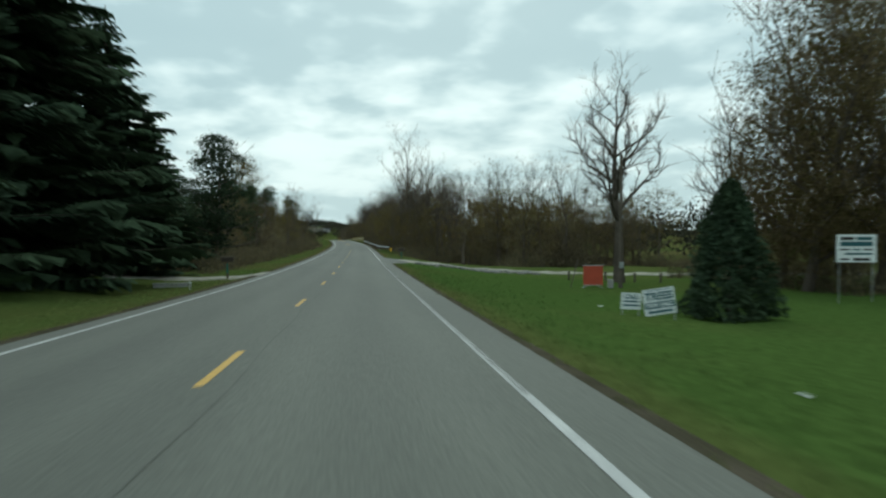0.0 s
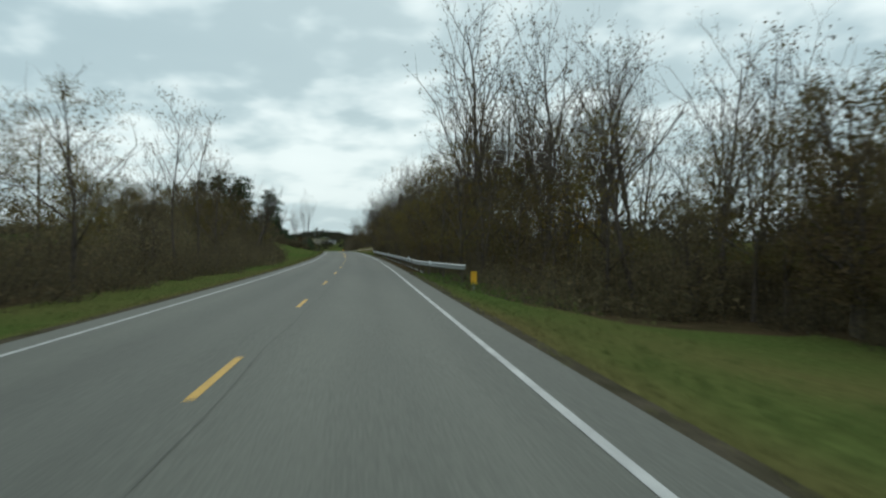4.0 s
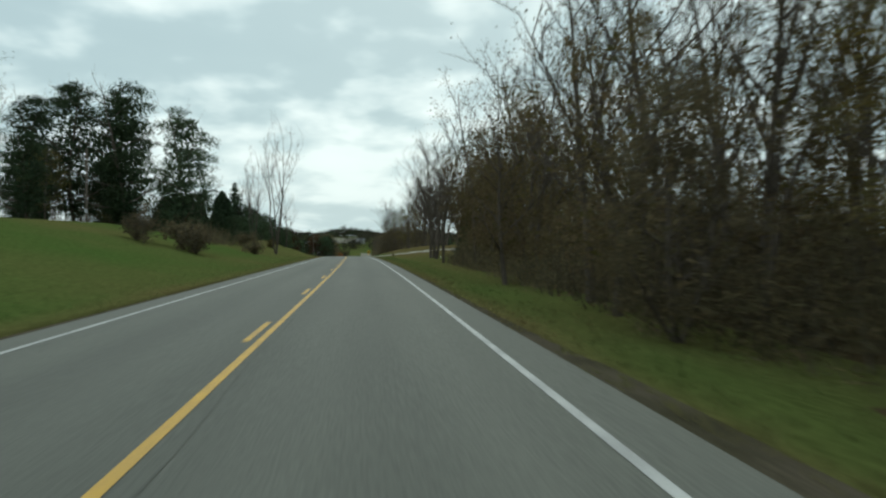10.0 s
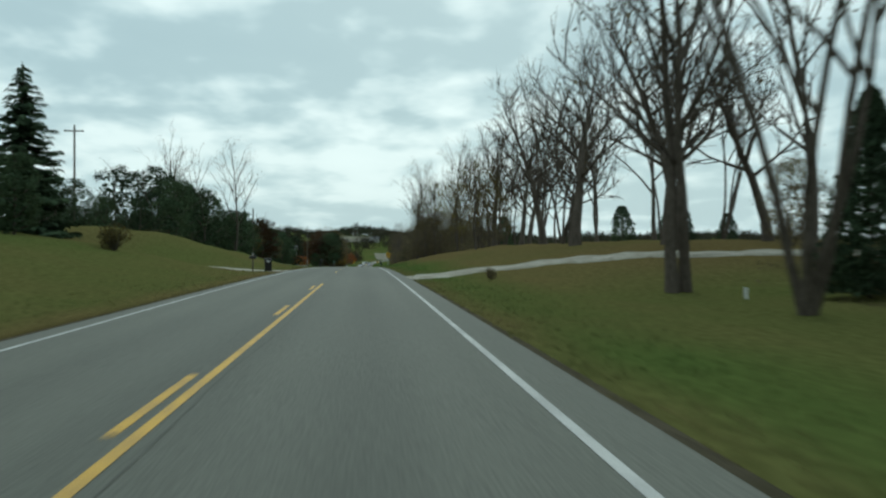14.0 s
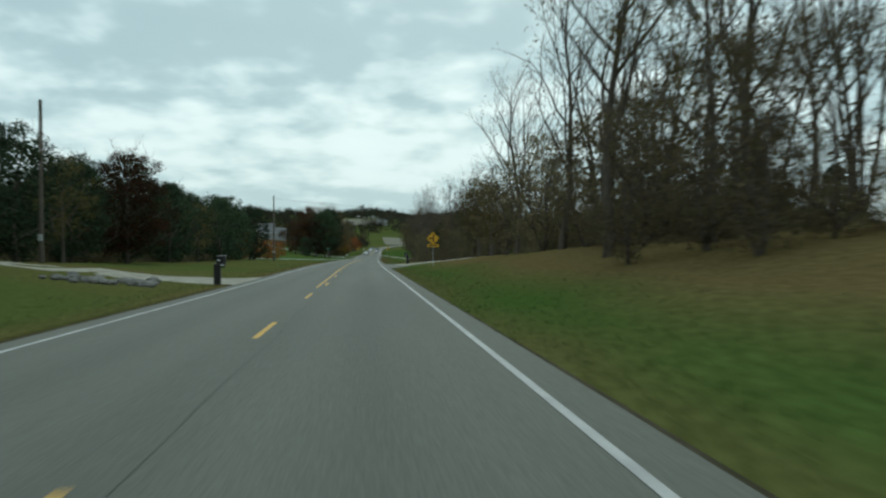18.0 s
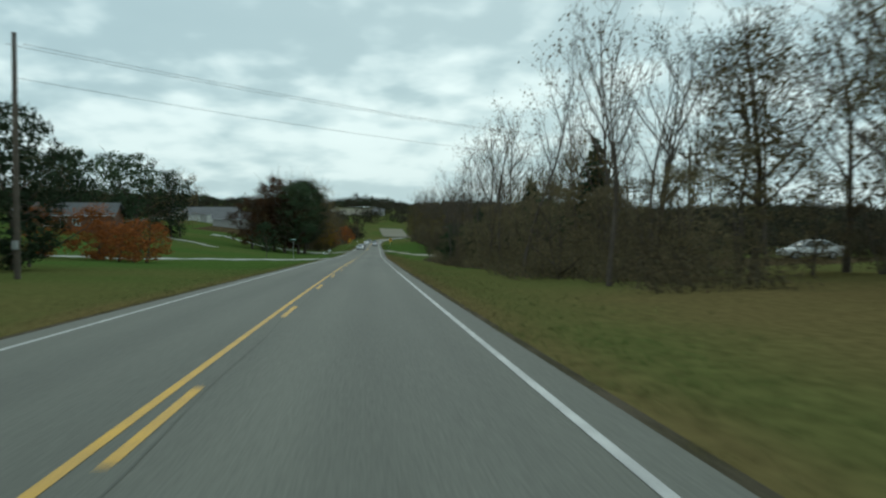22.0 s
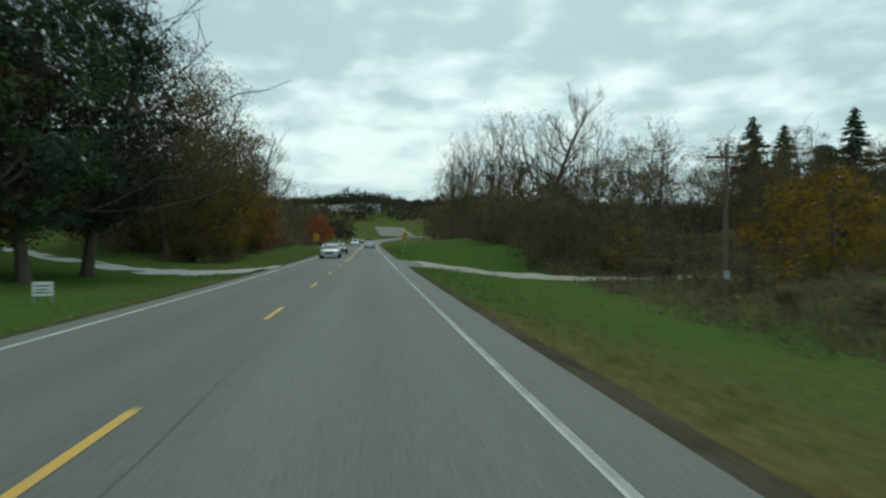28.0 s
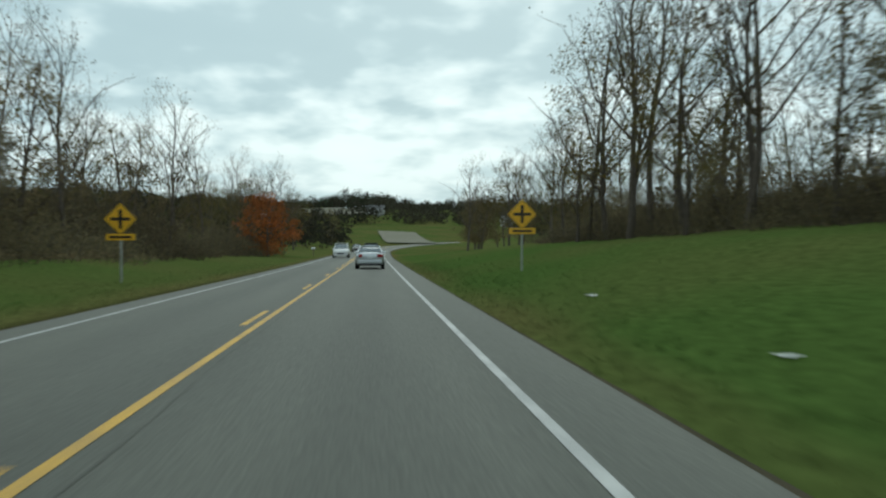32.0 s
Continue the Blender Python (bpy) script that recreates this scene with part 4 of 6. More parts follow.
# ---- planting: each kind has a few grown forms, and every further tree is a copy of one of them ----
IDENT = Matrix.Identity(4)
FORMS = {
    "bare": [lambda at, i=i: broadleaf("bare_tree", "tall leafless grey-brown tree with fine twigs", 100 + i, M_BARK, M_BROWN, at, height=14.0, r0=0.18, limbs=13, branch=5, twigs=2,
                                        clear=0.28, spread=0.5, leaves=420, leaf_size=0.15, forks=1 + (i % 3 == 1)) for i in range(4)],
    "tall": [lambda at, i=i: broadleaf("tall_tree", "tall straight woodland tree, leafless but for a few leaves", 60 + i, M_BARK, M_BROWN, at, height=19.0, r0=0.24, limbs=15, branch=5, twigs=3,
                                        clear=0.38, spread=0.45, leaves=260, leaf_size=0.24, wander=0.15) for i in range(3)],
    "round": [lambda at, i=i: broadleaf("full_tree", "dense round tree with red-brown autumn leaves", 70 + i, M_BARK, M_RBROWN, at, height=11.0, r0=0.24, limbs=24, branch=5, twigs=1,
                                         clear=0.08, spread=0.75, leaves=11000, leaf_size=0.18, low=True, core=1100, clumps=90, width=0.85, foot=0.06) for i in range(1)],
    "fullpine": [lambda at, i=i: broadleaf("full_pine", "broad dense dark green pine on a bare lower trunk", 80 + i, M_BARK, M_PINE, at, height=14.0, r0=0.26, limbs=26, branch=4, twigs=0,
                                            clear=0.14, spread=1.15, leaves=17000, leaf_size=0.17, low=True, core=1500, clumps=170, width=0.60, foot=0.13, slim=0.6, tier=0.45) for i in range(2)],
    "oak": [lambda at, i=i: broadleaf("spreading_tree", "large spreading leafless tree with a thick trunk", 90 + i, M_BARK, M_BROWN, at, height=15.0, r0=0.40, limbs=17, branch=8, twigs=5,
                                       clear=0.32, spread=0.62, leaves=20, leaf_size=0.2, wander=0.24) for i in range(3)],
    "clump": [lambda at, i=i: broadleaf("clump_tree", "leafless multi-stemmed tree with slender upright stems", 130 + i, M_BARK, M_BROWN, at, height=16.0, r0=0.15, limbs=20, branch=4, twigs=3,
                                         clear=0.35, spread=0.34, leaves=30, leaf_size=0.2, forks=4) for i in range(2)],
    "slender": [lambda at, i=i: broadleaf("slender_tree", "slender leafless woodland tree with a high crown", 140 + i, M_BARK, M_BROWN, at, height=14.0, r0=0.13, limbs=9, branch=4, twigs=2,
                                           clear=0.45, spread=0.38, leaves=220, leaf_size=0.2, low=True) for i in range(5)],
    "olive": [lambda at, i=i: broadleaf("thinning_tree", "broad-leaved tree with thinning olive-brown autumn leaves", 180 + i, M_BARK, M_OLIVE, at, height=11.0, r0=0.16, limbs=12, branch=3, twigs=0,
                                         clear=0.22, spread=0.6, leaves=3600, leaf_size=0.125, low=True, core=110, clumps=60, width=0.66, foot=0.22) for i in range(3)],
    "brown": [lambda at, i=i: broadleaf("brown_tree", "broad-leaved tree with brown autumn leaves", 220 + i, M_BARK, M_BROWN, at, height=10.0, r0=0.16, limbs=12, branch=3, twigs=0,
                                         clear=0.15, spread=0.65, leaves=3900, leaf_size=0.135, low=True, core=260, clumps=52, width=0.72, foot=0.12) for i in range(3)],
    "thicket": [lambda at, i=i: broadleaf("thicket_tree", "low bushy wood-edge tree with thin brown leaves", 240 + i, M_BARK, M_BRUSH, at, height=7.0, r0=0.10, limbs=14, branch=2, twigs=0,
                                           clear=0.04, spread=0.6, leaves=3400, leaf_size=0.125, low=True, core=230, forks=2, clumps=50, width=0.8, foot=0.02) for i in range(3)],
    "great": [lambda at, i=i: broadleaf("great_tree", "tall dense tree with brown autumn leaves", 230 + i, M_BARK, M_BROWN, at, height=18.0, r0=0.30, limbs=20, branch=4, twigs=1,
                                         clear=0.08, spread=0.6, leaves=13000, leaf_size=0.165, low=True, core=900, clumps=110, width=0.5, foot=0.05) for i in range(2)],
    "green": [lambda at, i=i: broadleaf("green_tree", "tall broad-leaved tree still bearing olive-green leaves", 235 + i, M_BARK, M_OLIVE, at, height=14.0, r0=0.24, limbs=16, branch=4, twigs=1,
                                         clear=0.2, spread=0.6, leaves=8600, leaf_size=0.15, low=True, core=520, clumps=90, width=0.5, foot=0.25) for i in range(2)],
    "darkpine": [lambda at, i=i: broadleaf("dark_evergreen", "dense rounded dark green tree at the lawn's end", 84 + i, M_BARK, M_PINE, at, height=9.0, r0=0.16, limbs=12, branch=2, twigs=0,
                                            clear=0.06, spread=0.8, leaves=3300, leaf_size=0.24, low=True, core=330, clumps=64, width=0.72, foot=0.0, slim=0.4) for i in range(3)],
    "yellow": [lambda at, i=i: broadleaf("yellow_tree", "small tree with yellow and orange autumn leaves", 260 + i, M_BARK, M_YLEAF, at, height=8.0, r0=0.13, limbs=13, branch=4, twigs=1,
                                          clear=0.15, spread=0.65, leaves=2300, leaf_size=0.19, low=True, core=220, clumps=52, width=0.85, foot=0.02) for i in range(2)],
    "rust": [lambda at, i=i: broadleaf("rust_tree", "small tree with rust-red autumn leaves", 280 + i, M_BARK, M_RUST, at, height=7.0, r0=0.12, limbs=13, branch=4, twigs=1,
                                        clear=0.1, spread=0.7, leaves=2300, leaf_size=0.19, low=True, core=220, clumps=52, width=0.85, foot=0.02) for i in range(2)],
    "spruce": [lambda at, i=i: conifer("spruce", "dark green spruce with drooping boughs", 300 + i, M_NEEDLE, at, 14.0, 0.30, 32) for i in range(2)],
    "pine": [lambda at, i=i: broadleaf("pine", "dark green pine with a ragged columnar crown", 320 + i, M_BARK, M_PINE, at, height=14.0, r0=0.20, limbs=20, branch=2, twigs=0,
                                        clear=0.1, spread=1.1, leaves=8400, leaf_size=0.21, low=True, core=1100, clumps=84, width=0.44, foot=0.06, slim=0.5, tier=0.42) for i in range(3)],
    "thuja": [lambda at, i=i: bush("arborvitae", "dense dark green pointed evergreen shrub on the grass", 340 + i, M_PINE, at, 2.3, 3.4, 2800, 0.17, pointed=0.35, twig=0) for i in range(2)],
    "cone": [lambda at, i=i: bush("juniper", "dark green conical evergreen bush on the lawn", 350 + i, M_NEEDLE, at, 3.6, 4.6, 9500, 0.18, pointed=0.8, twig=0) for i in range(2)],
    "shrub": [lambda at, i=i: bush("shrub", "brown twiggy wild shrub beside the verge", 360 + i, M_BRUSH, at, 3.0, 2.6, 1100, 0.22) for i in range(3)],
    "greenshrub": [lambda at, i=i: bush("green_shrub", "round green leafy shrub on the grass", 370 + i, M_OLIVE, at, 3.0, 2.6, 1400, 0.2) for i in range(2)],
}
MADE = {}
pick = random.Random(5)


def plant(kind, y, u, size=1.0, rz=None, sink=0.0, label="", squash=1.0):
    """One tree or shrub at station y, u metres right of the road's middle."""
    forms = FORMS[kind]
    i = pick.randrange(len(forms))
    rz = pick.uniform(0, 360) if rz is None else rz
    at = spot(y, u, rz, (size * squash, size * squash, size), sink)
    if (kind, i) in MADE:
        src = MADE[kind, i]
        t = copy_thing(src, at @ Matrix.Diagonal((1 / src.scale.x, 1 / src.scale.y, 1 / src.scale.z, 1)))
    else:
        t = forms[i](IDENT)
        MADE[kind, i] = t
        t.matrix_basis = at
    if label:
        t["label"] = label
    return t


def copse(kinds, y0, y1, u0, u1, step, size=(0.8, 1.15), seed=1):
    """Trees scattered over a stretch, about step metres apart; kinds is a string of names, repeated for weight."""
    rng = random.Random(seed)
    kinds = kinds.split()
    y = y0
    while y < y1:
        u = u0
        while abs(u) <= abs(u1):
            k = rng.choice(kinds)
            plant(k, y + rng.uniform(-0.45, 0.45) * step, u + rng.uniform(-0.4, 0.4) * step, rng.uniform(*size), rng.uniform(0, 360))
            u += math.copysign(step, u1)
        y += step


BRUSH = [brush_mesh("undergrowth", 400 + i, 12.0, 5.0, 4.2, 120, 3600, 0.12, M_BRUSH, 480) for i in range(4)]
WEEDS = [brush_mesh("undergrowth", 440 + i, 12.0, 5.0, 1.5, 220, 1760, 0.13, M_BRUSH, 220) for i in range(3)]
SCREEN = [brush_mesh("undergrowth", 460 + i, 12.0, 6.0, 9.0, 90, 5600, 0.17, M_BRUSH, 540) for i in range(3)]
THIN = [brush_mesh("undergrowth", 420 + i, 12.0, 5.0, 4.2, 70, 1800, 0.19, M_BRUSH, 240) for i in range(3)]
UNDER = new("woodland_undergrowth")
tagged(UNDER, "dense brown and olive tangled undergrowth at the wood's edge", "undergrowth", kind="stuff")


def brush(y0, y1, u, height=1.0, step=9.0, seed=1, deep=1.0, thin=False, weeds=False, screen=False):
    """A run of undergrowth along the verge, with its edge u metres from the road's middle, or along stations and distances."""
    line = u if isinstance(u, tuple) else ((y0, u),)
    u = line[0][1]
    rng = random.Random(seed)
    y = y0
    side = 1 if u > 0 else -1
    while y < y1:
        ob = new("undergrowth", WEEDS[rng.randrange(3)] if weeds else SCREEN[rng.randrange(3)] if screen else THIN[rng.randrange(3)] if thin else BRUSH[rng.randrange(4)])
        u = float(np.interp(y, [a for a, _ in line], [b for _, b in line]))
        m = spot(y, u + side * rng.uniform(-0.4, 0.8), 0.0)
        p = m.translation
        far = float(ground_z(p.x + side * 5.0 * deep, p.y))
        tilt = math.atan2(far - p.z, 5.0 * deep)
        slope = math.degrees(math.atan(float(road_z(y + 5) - road_z(y - 5)) / 10))
        turn = rng.uniform(-5, 5) + (0 if side > 0 else 180)
        ob.matrix_basis = Matrix.Translation(p) @ pose(0, 0, 0, slope, -side * math.degrees(tilt), 0) @ Matrix.Rotation(radians(turn), 4, "Z") @ Matrix.Diagonal((deep, 1, height * rng.uniform(0.8, 1.15), 1))
        ob.parent = UNDER
        y += step * rng.uniform(0.85, 1.1)


# stretch one: yard and driveway, spruces on the other side
for y, u, s in ((25, -16.5, 1.4), (32, -22, 1.9), (40, -15.8, 1.7), (47, -21, 1.75), (54, -14.8, 1.22), (60, -20, 1.45), (16, -21, 1.7), (63, -14.5, 0.85), (35, -17, 1.5)):
    plant("spruce", y, u, s, squash=1.24)
copse("darkpine brown thicket pine", 70, 128, -13, -30, 6.5, (0.65, 0.9), 11)
plant("green", 128, -17.5, 1.1)
brush(62, 330, ((62, -8.8), (150, -7.8), (185, -6.6), (200, -7.8), (213, -9.2), (227, -10.2), (243, -15), (277, -21), (330, -34)), 0.8, seed=12)
brush(70, 250, ((70, -13), (205, -11.5), (250, -19)), 1.25, seed=14, step=10, thin=True)
copse("thicket thicket olive slender", 135, 205, -13, -36, 8.0, (0.62, 0.85), 13)
copse("thicket olive thicket", 206, 232, -16, -36, 7.0, (0.55, 0.75), 16)
copse("thicket brown olive", 236, 262, -22, -42, 7.0, (0.8, 1.0), 14)
copse("olive thicket thicket", 214, 246, -14.0, -22, 5.0, (0.6, 0.8), 82)
plant("clump", 214, -14.2, 0.72)
plant("oak", 211, -12.3, 0.6, label="leafless spreading tree in the brush")
plant("clump", 206, -20, 0.68)
copse("brown olive slender", 268, 335, -36, -60, 8.0, (0.95, 1.2), 15)
plant("oak", 54.0, 20.2, 0.95, rz=200, label="large spreading leafless tree beside a utility pole")
plant("oak", 72, 38.0, 0.9)
plant("bare", 60, 31.5, 1.0)
plant("cone", 25, 14.3, 1.05, squash=1.02)
for y, u, s in ((42, 27.8, 1.05), (40, 31, 1.1), (46, 33, 1.1), (44, 37, 1.2), (48, 29.5, 0.85), (52, 38, 1.0), (36, 32, 0.7)):
    plant("great", y, u, s)
copse("brown thicket shrub", 48, 76, 48, 66, 8.0, (0.8, 1.0), 17)
brush(60, 110, 40, 0.9, seed=18, thin=True)
brush(34, 60, 27, 1.0, seed=19)
# stretch two: the wood behind the guardrail
copse("thicket olive brown slender bare", 104, 150, 24, 46, 6.5, (0.9, 1.2), 21)
plant("bare", 176, 13.2, 1.85)
plant("yellow", 176, 23.0, 1.3)
copse("thicket olive olive brown", 142, 270, 9.8, 11, 4.8, (0.7, 0.95), 27)
copse("thicket olive brown brown", 274, 336, 13.0, 13.5, 10.0, (0.75, 1.0), 36)
copse("thicket olive olive slender", 144, 280, 15, 16, 6.0, (0.85, 1.1), 20)
copse("slender slender bare", 146, 332, 12.5, 28, 7.0, (0.9, 1.15), 22)
copse("tall tall bare", 146, 330, 16.0, 27, 11.0, (0.75, 0.95), 59)
copse("tall bare tall", 156, 204, 13.0, 22, 7.5, (0.8, 1.0), 58)
brush(140, 340, ((140, 7.4), (235, 7.6), (262, 9.0), (290, 9.8), (330, 10.5), (340, 14)), 0.95, seed=23)
brush(146, 336, 12.5, 1.6, seed=28, step=9, thin=True)
brush(200, 336, 18.5, 1.8, seed=26, step=10, thin=True)
brush(142, 332, ((142, 13.5), (332, 15.5)), 0.85, seed=71, step=8, screen=True)
brush(146, 332, 22.0, 1.15, seed=72, step=9, screen=True)
brush(104, 150, 27.0, 0.85, seed=73, step=8, screen=True)
brush(70, 200, ((70, -17), (200, -15)), 0.55, seed=74, step=9, screen=True)
copse("brown thicket olive", 238, 322, 16, 24, 8.0, (0.85, 1.1), 61)
for y, u, s in ((331, 15.0, 0.82), (337, 20.5, 0.95), (327, 20, 0.9), (342, 24, 0.9)):
    plant("great", y, u, s, label="tall dense tree with brown and olive autumn leaves")
brush(104, 150, 20, 0.9, seed=24)
copse("thicket thicket brown olive", 106, 150, 22.5, 38, 5.0, (0.9, 1.15), 62)
brush(108, 150, 25, 1.4, seed=29, thin=True)
# pines and lone trees on the mound
plant("pine", 351.6, -20.4, 1.2)
plant("thicket", 309, -14.5, 0.45)
plant("shrub", 311, -15.5, 0.9)
plant("shrub", 309.5, -10.9, 0.9, squash=1.2)
plant("shrub", 313, -12.6, 0.95, squash=1.1)
plant("shrub", 336, -9.8, 0.7, squash=1.3)
for y, u, s in ((361, -30, 1.5), (363, -37.5, 1.5), (371, -33, 1.35), (366, -44, 1.4)):
    plant("pine", y, u, s)
plant("clump", 361, -9.8, 1.05)
plant("clump", 366, -13.5, 0.8)
plant("spruce", 403, -21.3, 0.85)
plant("cone", 376, -19.5, 1.75)
plant("cone", 398, -27, 1.5)
for y, u, s in ((384, -26, 1.5), (390, -31, 1.6), (372, -26, 1.3), (410, -29, 1.5), (418, -26, 1.2)):
    plant("cone", y, u, s, squash=1.3)
copse("brown olive bare pine", 345, 420, -40, -60, 8.5, (0.8, 1.0), 25)
brush(340, 352, -14, 0.7, seed=30)
plant("shrub", 350, -12.5, 0.9)
plant("clump", 477, -25.5, 1.2, label="dark ivy-clad leafless tree")
plant("thuja", 477, -25.5, 3.5, squash=0.62, label="dense dark ivy round a leafless tree")
plant("bare", 462, -16.2, 1.02, label="tall leafless tree beside dark evergreens")
plant("bare", 497, -33, 1.3)
for y, u, s in ((470, -16.5, 0.42), (476, -18, 0.47), (481, -20.5, 0.5), (497, -20, 0.5), (446, -21, 0.48), (453, -25, 0.6), (459, -20, 0.5), (464, -26, 0.66), (470, -21.5, 0.55), (476, -25, 0.68), (466, -33, 0.75), (482, -29, 0.7)):
    plant("darkpine", y, u, s * 1.95)
brush(446, 480, -21, 0.7, seed=61, thin=True)
for y, u, s in ((408, -22, 0.7), (432, -28, 0.6), (438, -27, 0.55), (444, -25, 0.6), (396, -19, 0.6), (390, -22, 0.75), (436, -33, 0.7), (446, -30, 0.65)):
    plant("darkpine", y, u, s)
for y, u, s in ((368, -22, 0.8), (373, -17.5, 0.5), (379, -23, 0.9), (386, -19, 0.5), (364, -25, 0.9)):
    plant("darkpine", y, u, s)
plant("greenshrub", 398, -13.8, 0.7)
plant("greenshrub", 384, -21, 0.9)
# lawn, evergreens and the trees on the bank
plant("cone", 371, 18.8, 1.55, squash=0.7, label="large dark green conical evergreen at the lawn's edge")
plant("cone", 356.5, 17.3, 1.42, squash=0.78)
plant("shrub", 384.2, 8.0, 0.24)
plant("thicket", 362, 18.5, 0.45)
plant("thicket", 355, 17.5, 0.4)
for y, u, s in ((358, 20.8, 0.36), (353, 21.5, 0.36), (348, 21, 0.3), (343, 22, 0.34), (361, 25, 0.48)):
    plant("spruce", y, u, s, squash=1.35)
brush(332, 362, ((332, 12.8), (340, 13.6), (362, 17.0)), 0.6, seed=36)
for y, u, s in ((339.5, 18.5, 0.95), (344, 16.8, 0.5), (348, 19.5, 0.62), (352.5, 18, 0.5), (335, 15.5, 0.7), (346, 23.5, 0.75), (341, 28, 0.9), (354, 25, 0.7), (359, 20.5, 0.52), (362.5, 22.5, 0.55)):
    plant("darkpine", y, u, s, label="dense dark evergreen in the overgrown lawn's edge")
plant("brown", 346, 16.2, 0.5)
plant("great", 341, 16.2, 0.66, squash=1.3, label="tall tree with thin brown leaves over evergreens")
brush(338, 366, 21.5, 0.85, seed=66)
brush(364, 386, ((364, 17.2), (386, 21.5)), 0.9, seed=67, weeds=True)
brush(370, 386, ((370, 22), (386, 25)), 0.6, seed=68)
brush(342, 372, 26, 1.0, seed=56, thin=True)
copse("oak bare oak clump bare", 396, 478, 20, 30, 7.5, (0.9, 1.15), 31)
copse("bare olive thicket", 464, 486, 16, 26, 6.5, (0.8, 1.0), 34)
plant("bare", 375.5, 13.7, 1.3, label="thick-trunked tall leafless tree beside the gravel driveway")
plant("bare", 375.9, 14.4, 1.25)
plant("clump", 366, 13.6, 1.12, squash=1.1)
plant("oak", 392, 21.0, 1.0)
for y, u, s in ((385, 25, 0.6), (392, 28, 0.8), (381, 28, 0.7), (377, 31, 0.9), (398, 31, 0.8)):
    plant("thicket", y, u, s)
plant("bare", 372, 31, 1.3)
plant("oak", 366, 24.5, 1.1, label="tall spreading leafless tree behind the evergreens")
plant("bare", 360, 27.5, 1.25)
plant("clump", 376, 26.5, 1.2)
plant("bare", 383, 24.0, 1.3)
plant("oak", 358, 33.0, 1.15, label="tall spreading leafless tree behind the evergreens")
plant("brown", 366, 37, 1.6)
for y, u, s in ((500, 30, 2.3), (519, 48.5, 2.5), (517, 60, 3.6), (517, 70.5, 3.3), (520, 75.5, 3.5), (516, 84, 3.2)):
    plant("thuja", y, u, s, squash=0.98, label="large rounded dark evergreen behind the bank")
plant("olive", 436, 14.8, 0.95)
plant("olive", 443, 13.5, 0.8)
plant("thicket", 440, 17, 1.1)
plant("bare", 472.8, 10.8, 1.05)
plant("bare", 475, 17.6, 1.2)
plant("olive", 470, 13.5, 1.1)
for y, u, s in ((462, 11.0, 0.75), (466, 11.5, 0.9), (468, 9.9, 0.7), (474, 12.5, 0.9), (480, 13, 1.0), (486, 13.8, 1.0), (484, 16.5, 1.1), (493, 14.5, 0.9), (500, 15, 0.9)):
    plant("thicket", y, u, s)
copse("bare thicket thicket clump", 484, 518, 14.0, 30, 5.6, (0.85, 1.1), 32)
plant("round", 517, -19.0, 0.9, label="dense round dark red-brown tree")
brush(468, 512, 14.0, 0.9, seed=33)
brush(484, 516, 18.0, 1.1, seed=37)
for i, y in enumerate(range(502, 600, 6)):
    plant("darkpine" if i % 4 else "olive", y, -19.0 - (i * 7 % 5) * 0.8, (0.88 if i % 4 else 0.7) + 0.2 * ((i * 5) % 4) / 3, label="" if i % 4 else "round tree with olive-green leaves among evergreens")
    plant("darkpine", y + 3, -27.5 - (i * 3 % 4), 0.95 + 0.15 * (i % 3))
brush(508, 600, -21, 0.8, seed=60, thin=True)
for y, u, s in ((700, -43, 1.75), (706, -50, 1.8), (698, -55, 1.7), (712, -60, 1.8), (704, -65, 1.6)):
    plant("darkpine", y, u, s)
for y, u, s in ((720, -40, 1.5), (726, -47, 1.2), (734, -54, 1.2), (722, -66, 1.3)):
    plant("brown", y, u, s)
for y, u, s in ((566, 19.3, 1.0), (557.8, 19.8, 1.0), (571, 24, 1.05), (562, 27, 1.05)):
    plant("bare", y, u, s)
for y, u, s in ((562, 18.8, 0.9), (569, 22, 0.95), (578, 20, 0.9)):
    plant("green", y, u, s, label="tall tree with thinning olive leaves on the lawn")
for y, u, s in ((556, 27, 1.35), (577, 24, 1.1), (575, 30, 1.2), (566, 33, 1.3)):
    plant("olive", y, u, s)
copse("thicket thicket slender", 574, 594, 13, 27, 5.0, (0.7, 0.95), 35)
brush(572, 594, 11.5, 0.8, seed=39)
# wood on the right, hillside with houses on the left
copse("slender slender bare", 592, 690, 15.0, 30, 6.5, (0.75, 1.05), 41)
for i, y in enumerate(np.arange(590, 692, 4.4)):
    edge = 12.2 + (y - 590) * 0.05
    plant("thicket", y, edge + (i * 7 % 5) * 0.35, 0.62 + 0.09 * (i * 3 % 4))
    plant("brown" if i % 5 == 2 else "thicket", y + 2, edge + 5 + (i * 3 % 4) * 0.5, 0.8 + 0.08 * (i % 4))
for y, u, s in ((618, 17.5, 0.62), (604, 20, 0.75), (641, 19.5, 0.46), (662, 20, 0.5)):
    plant("spruce", y, u, s, label="dark green spruce among bare trees")
for i, y in enumerate(np.arange(602, 692, 8.5)):
    plant("spruce" if i % 3 else "darkpine", y, 15.2 + (i * 5 % 4) * 0.9, (0.36 if i % 3 else 0.6) + 0.06 * (i * 7 % 4), squash=1.2, label="dark evergreen grown through with bare twigs")
brush(588, 694, ((588, 9.9), (640, 12.6), (694, 13.0)), 0.75, seed=42)
brush(592, 690, 16.5, 1.3, seed=50, thin=True)
brush(592, 690, ((592, 15.5), (690, 17.5)), 0.62, seed=75, step=8, screen=True)
brush(486, 516, 19.0, 0.6, seed=76, step=8, screen=True)
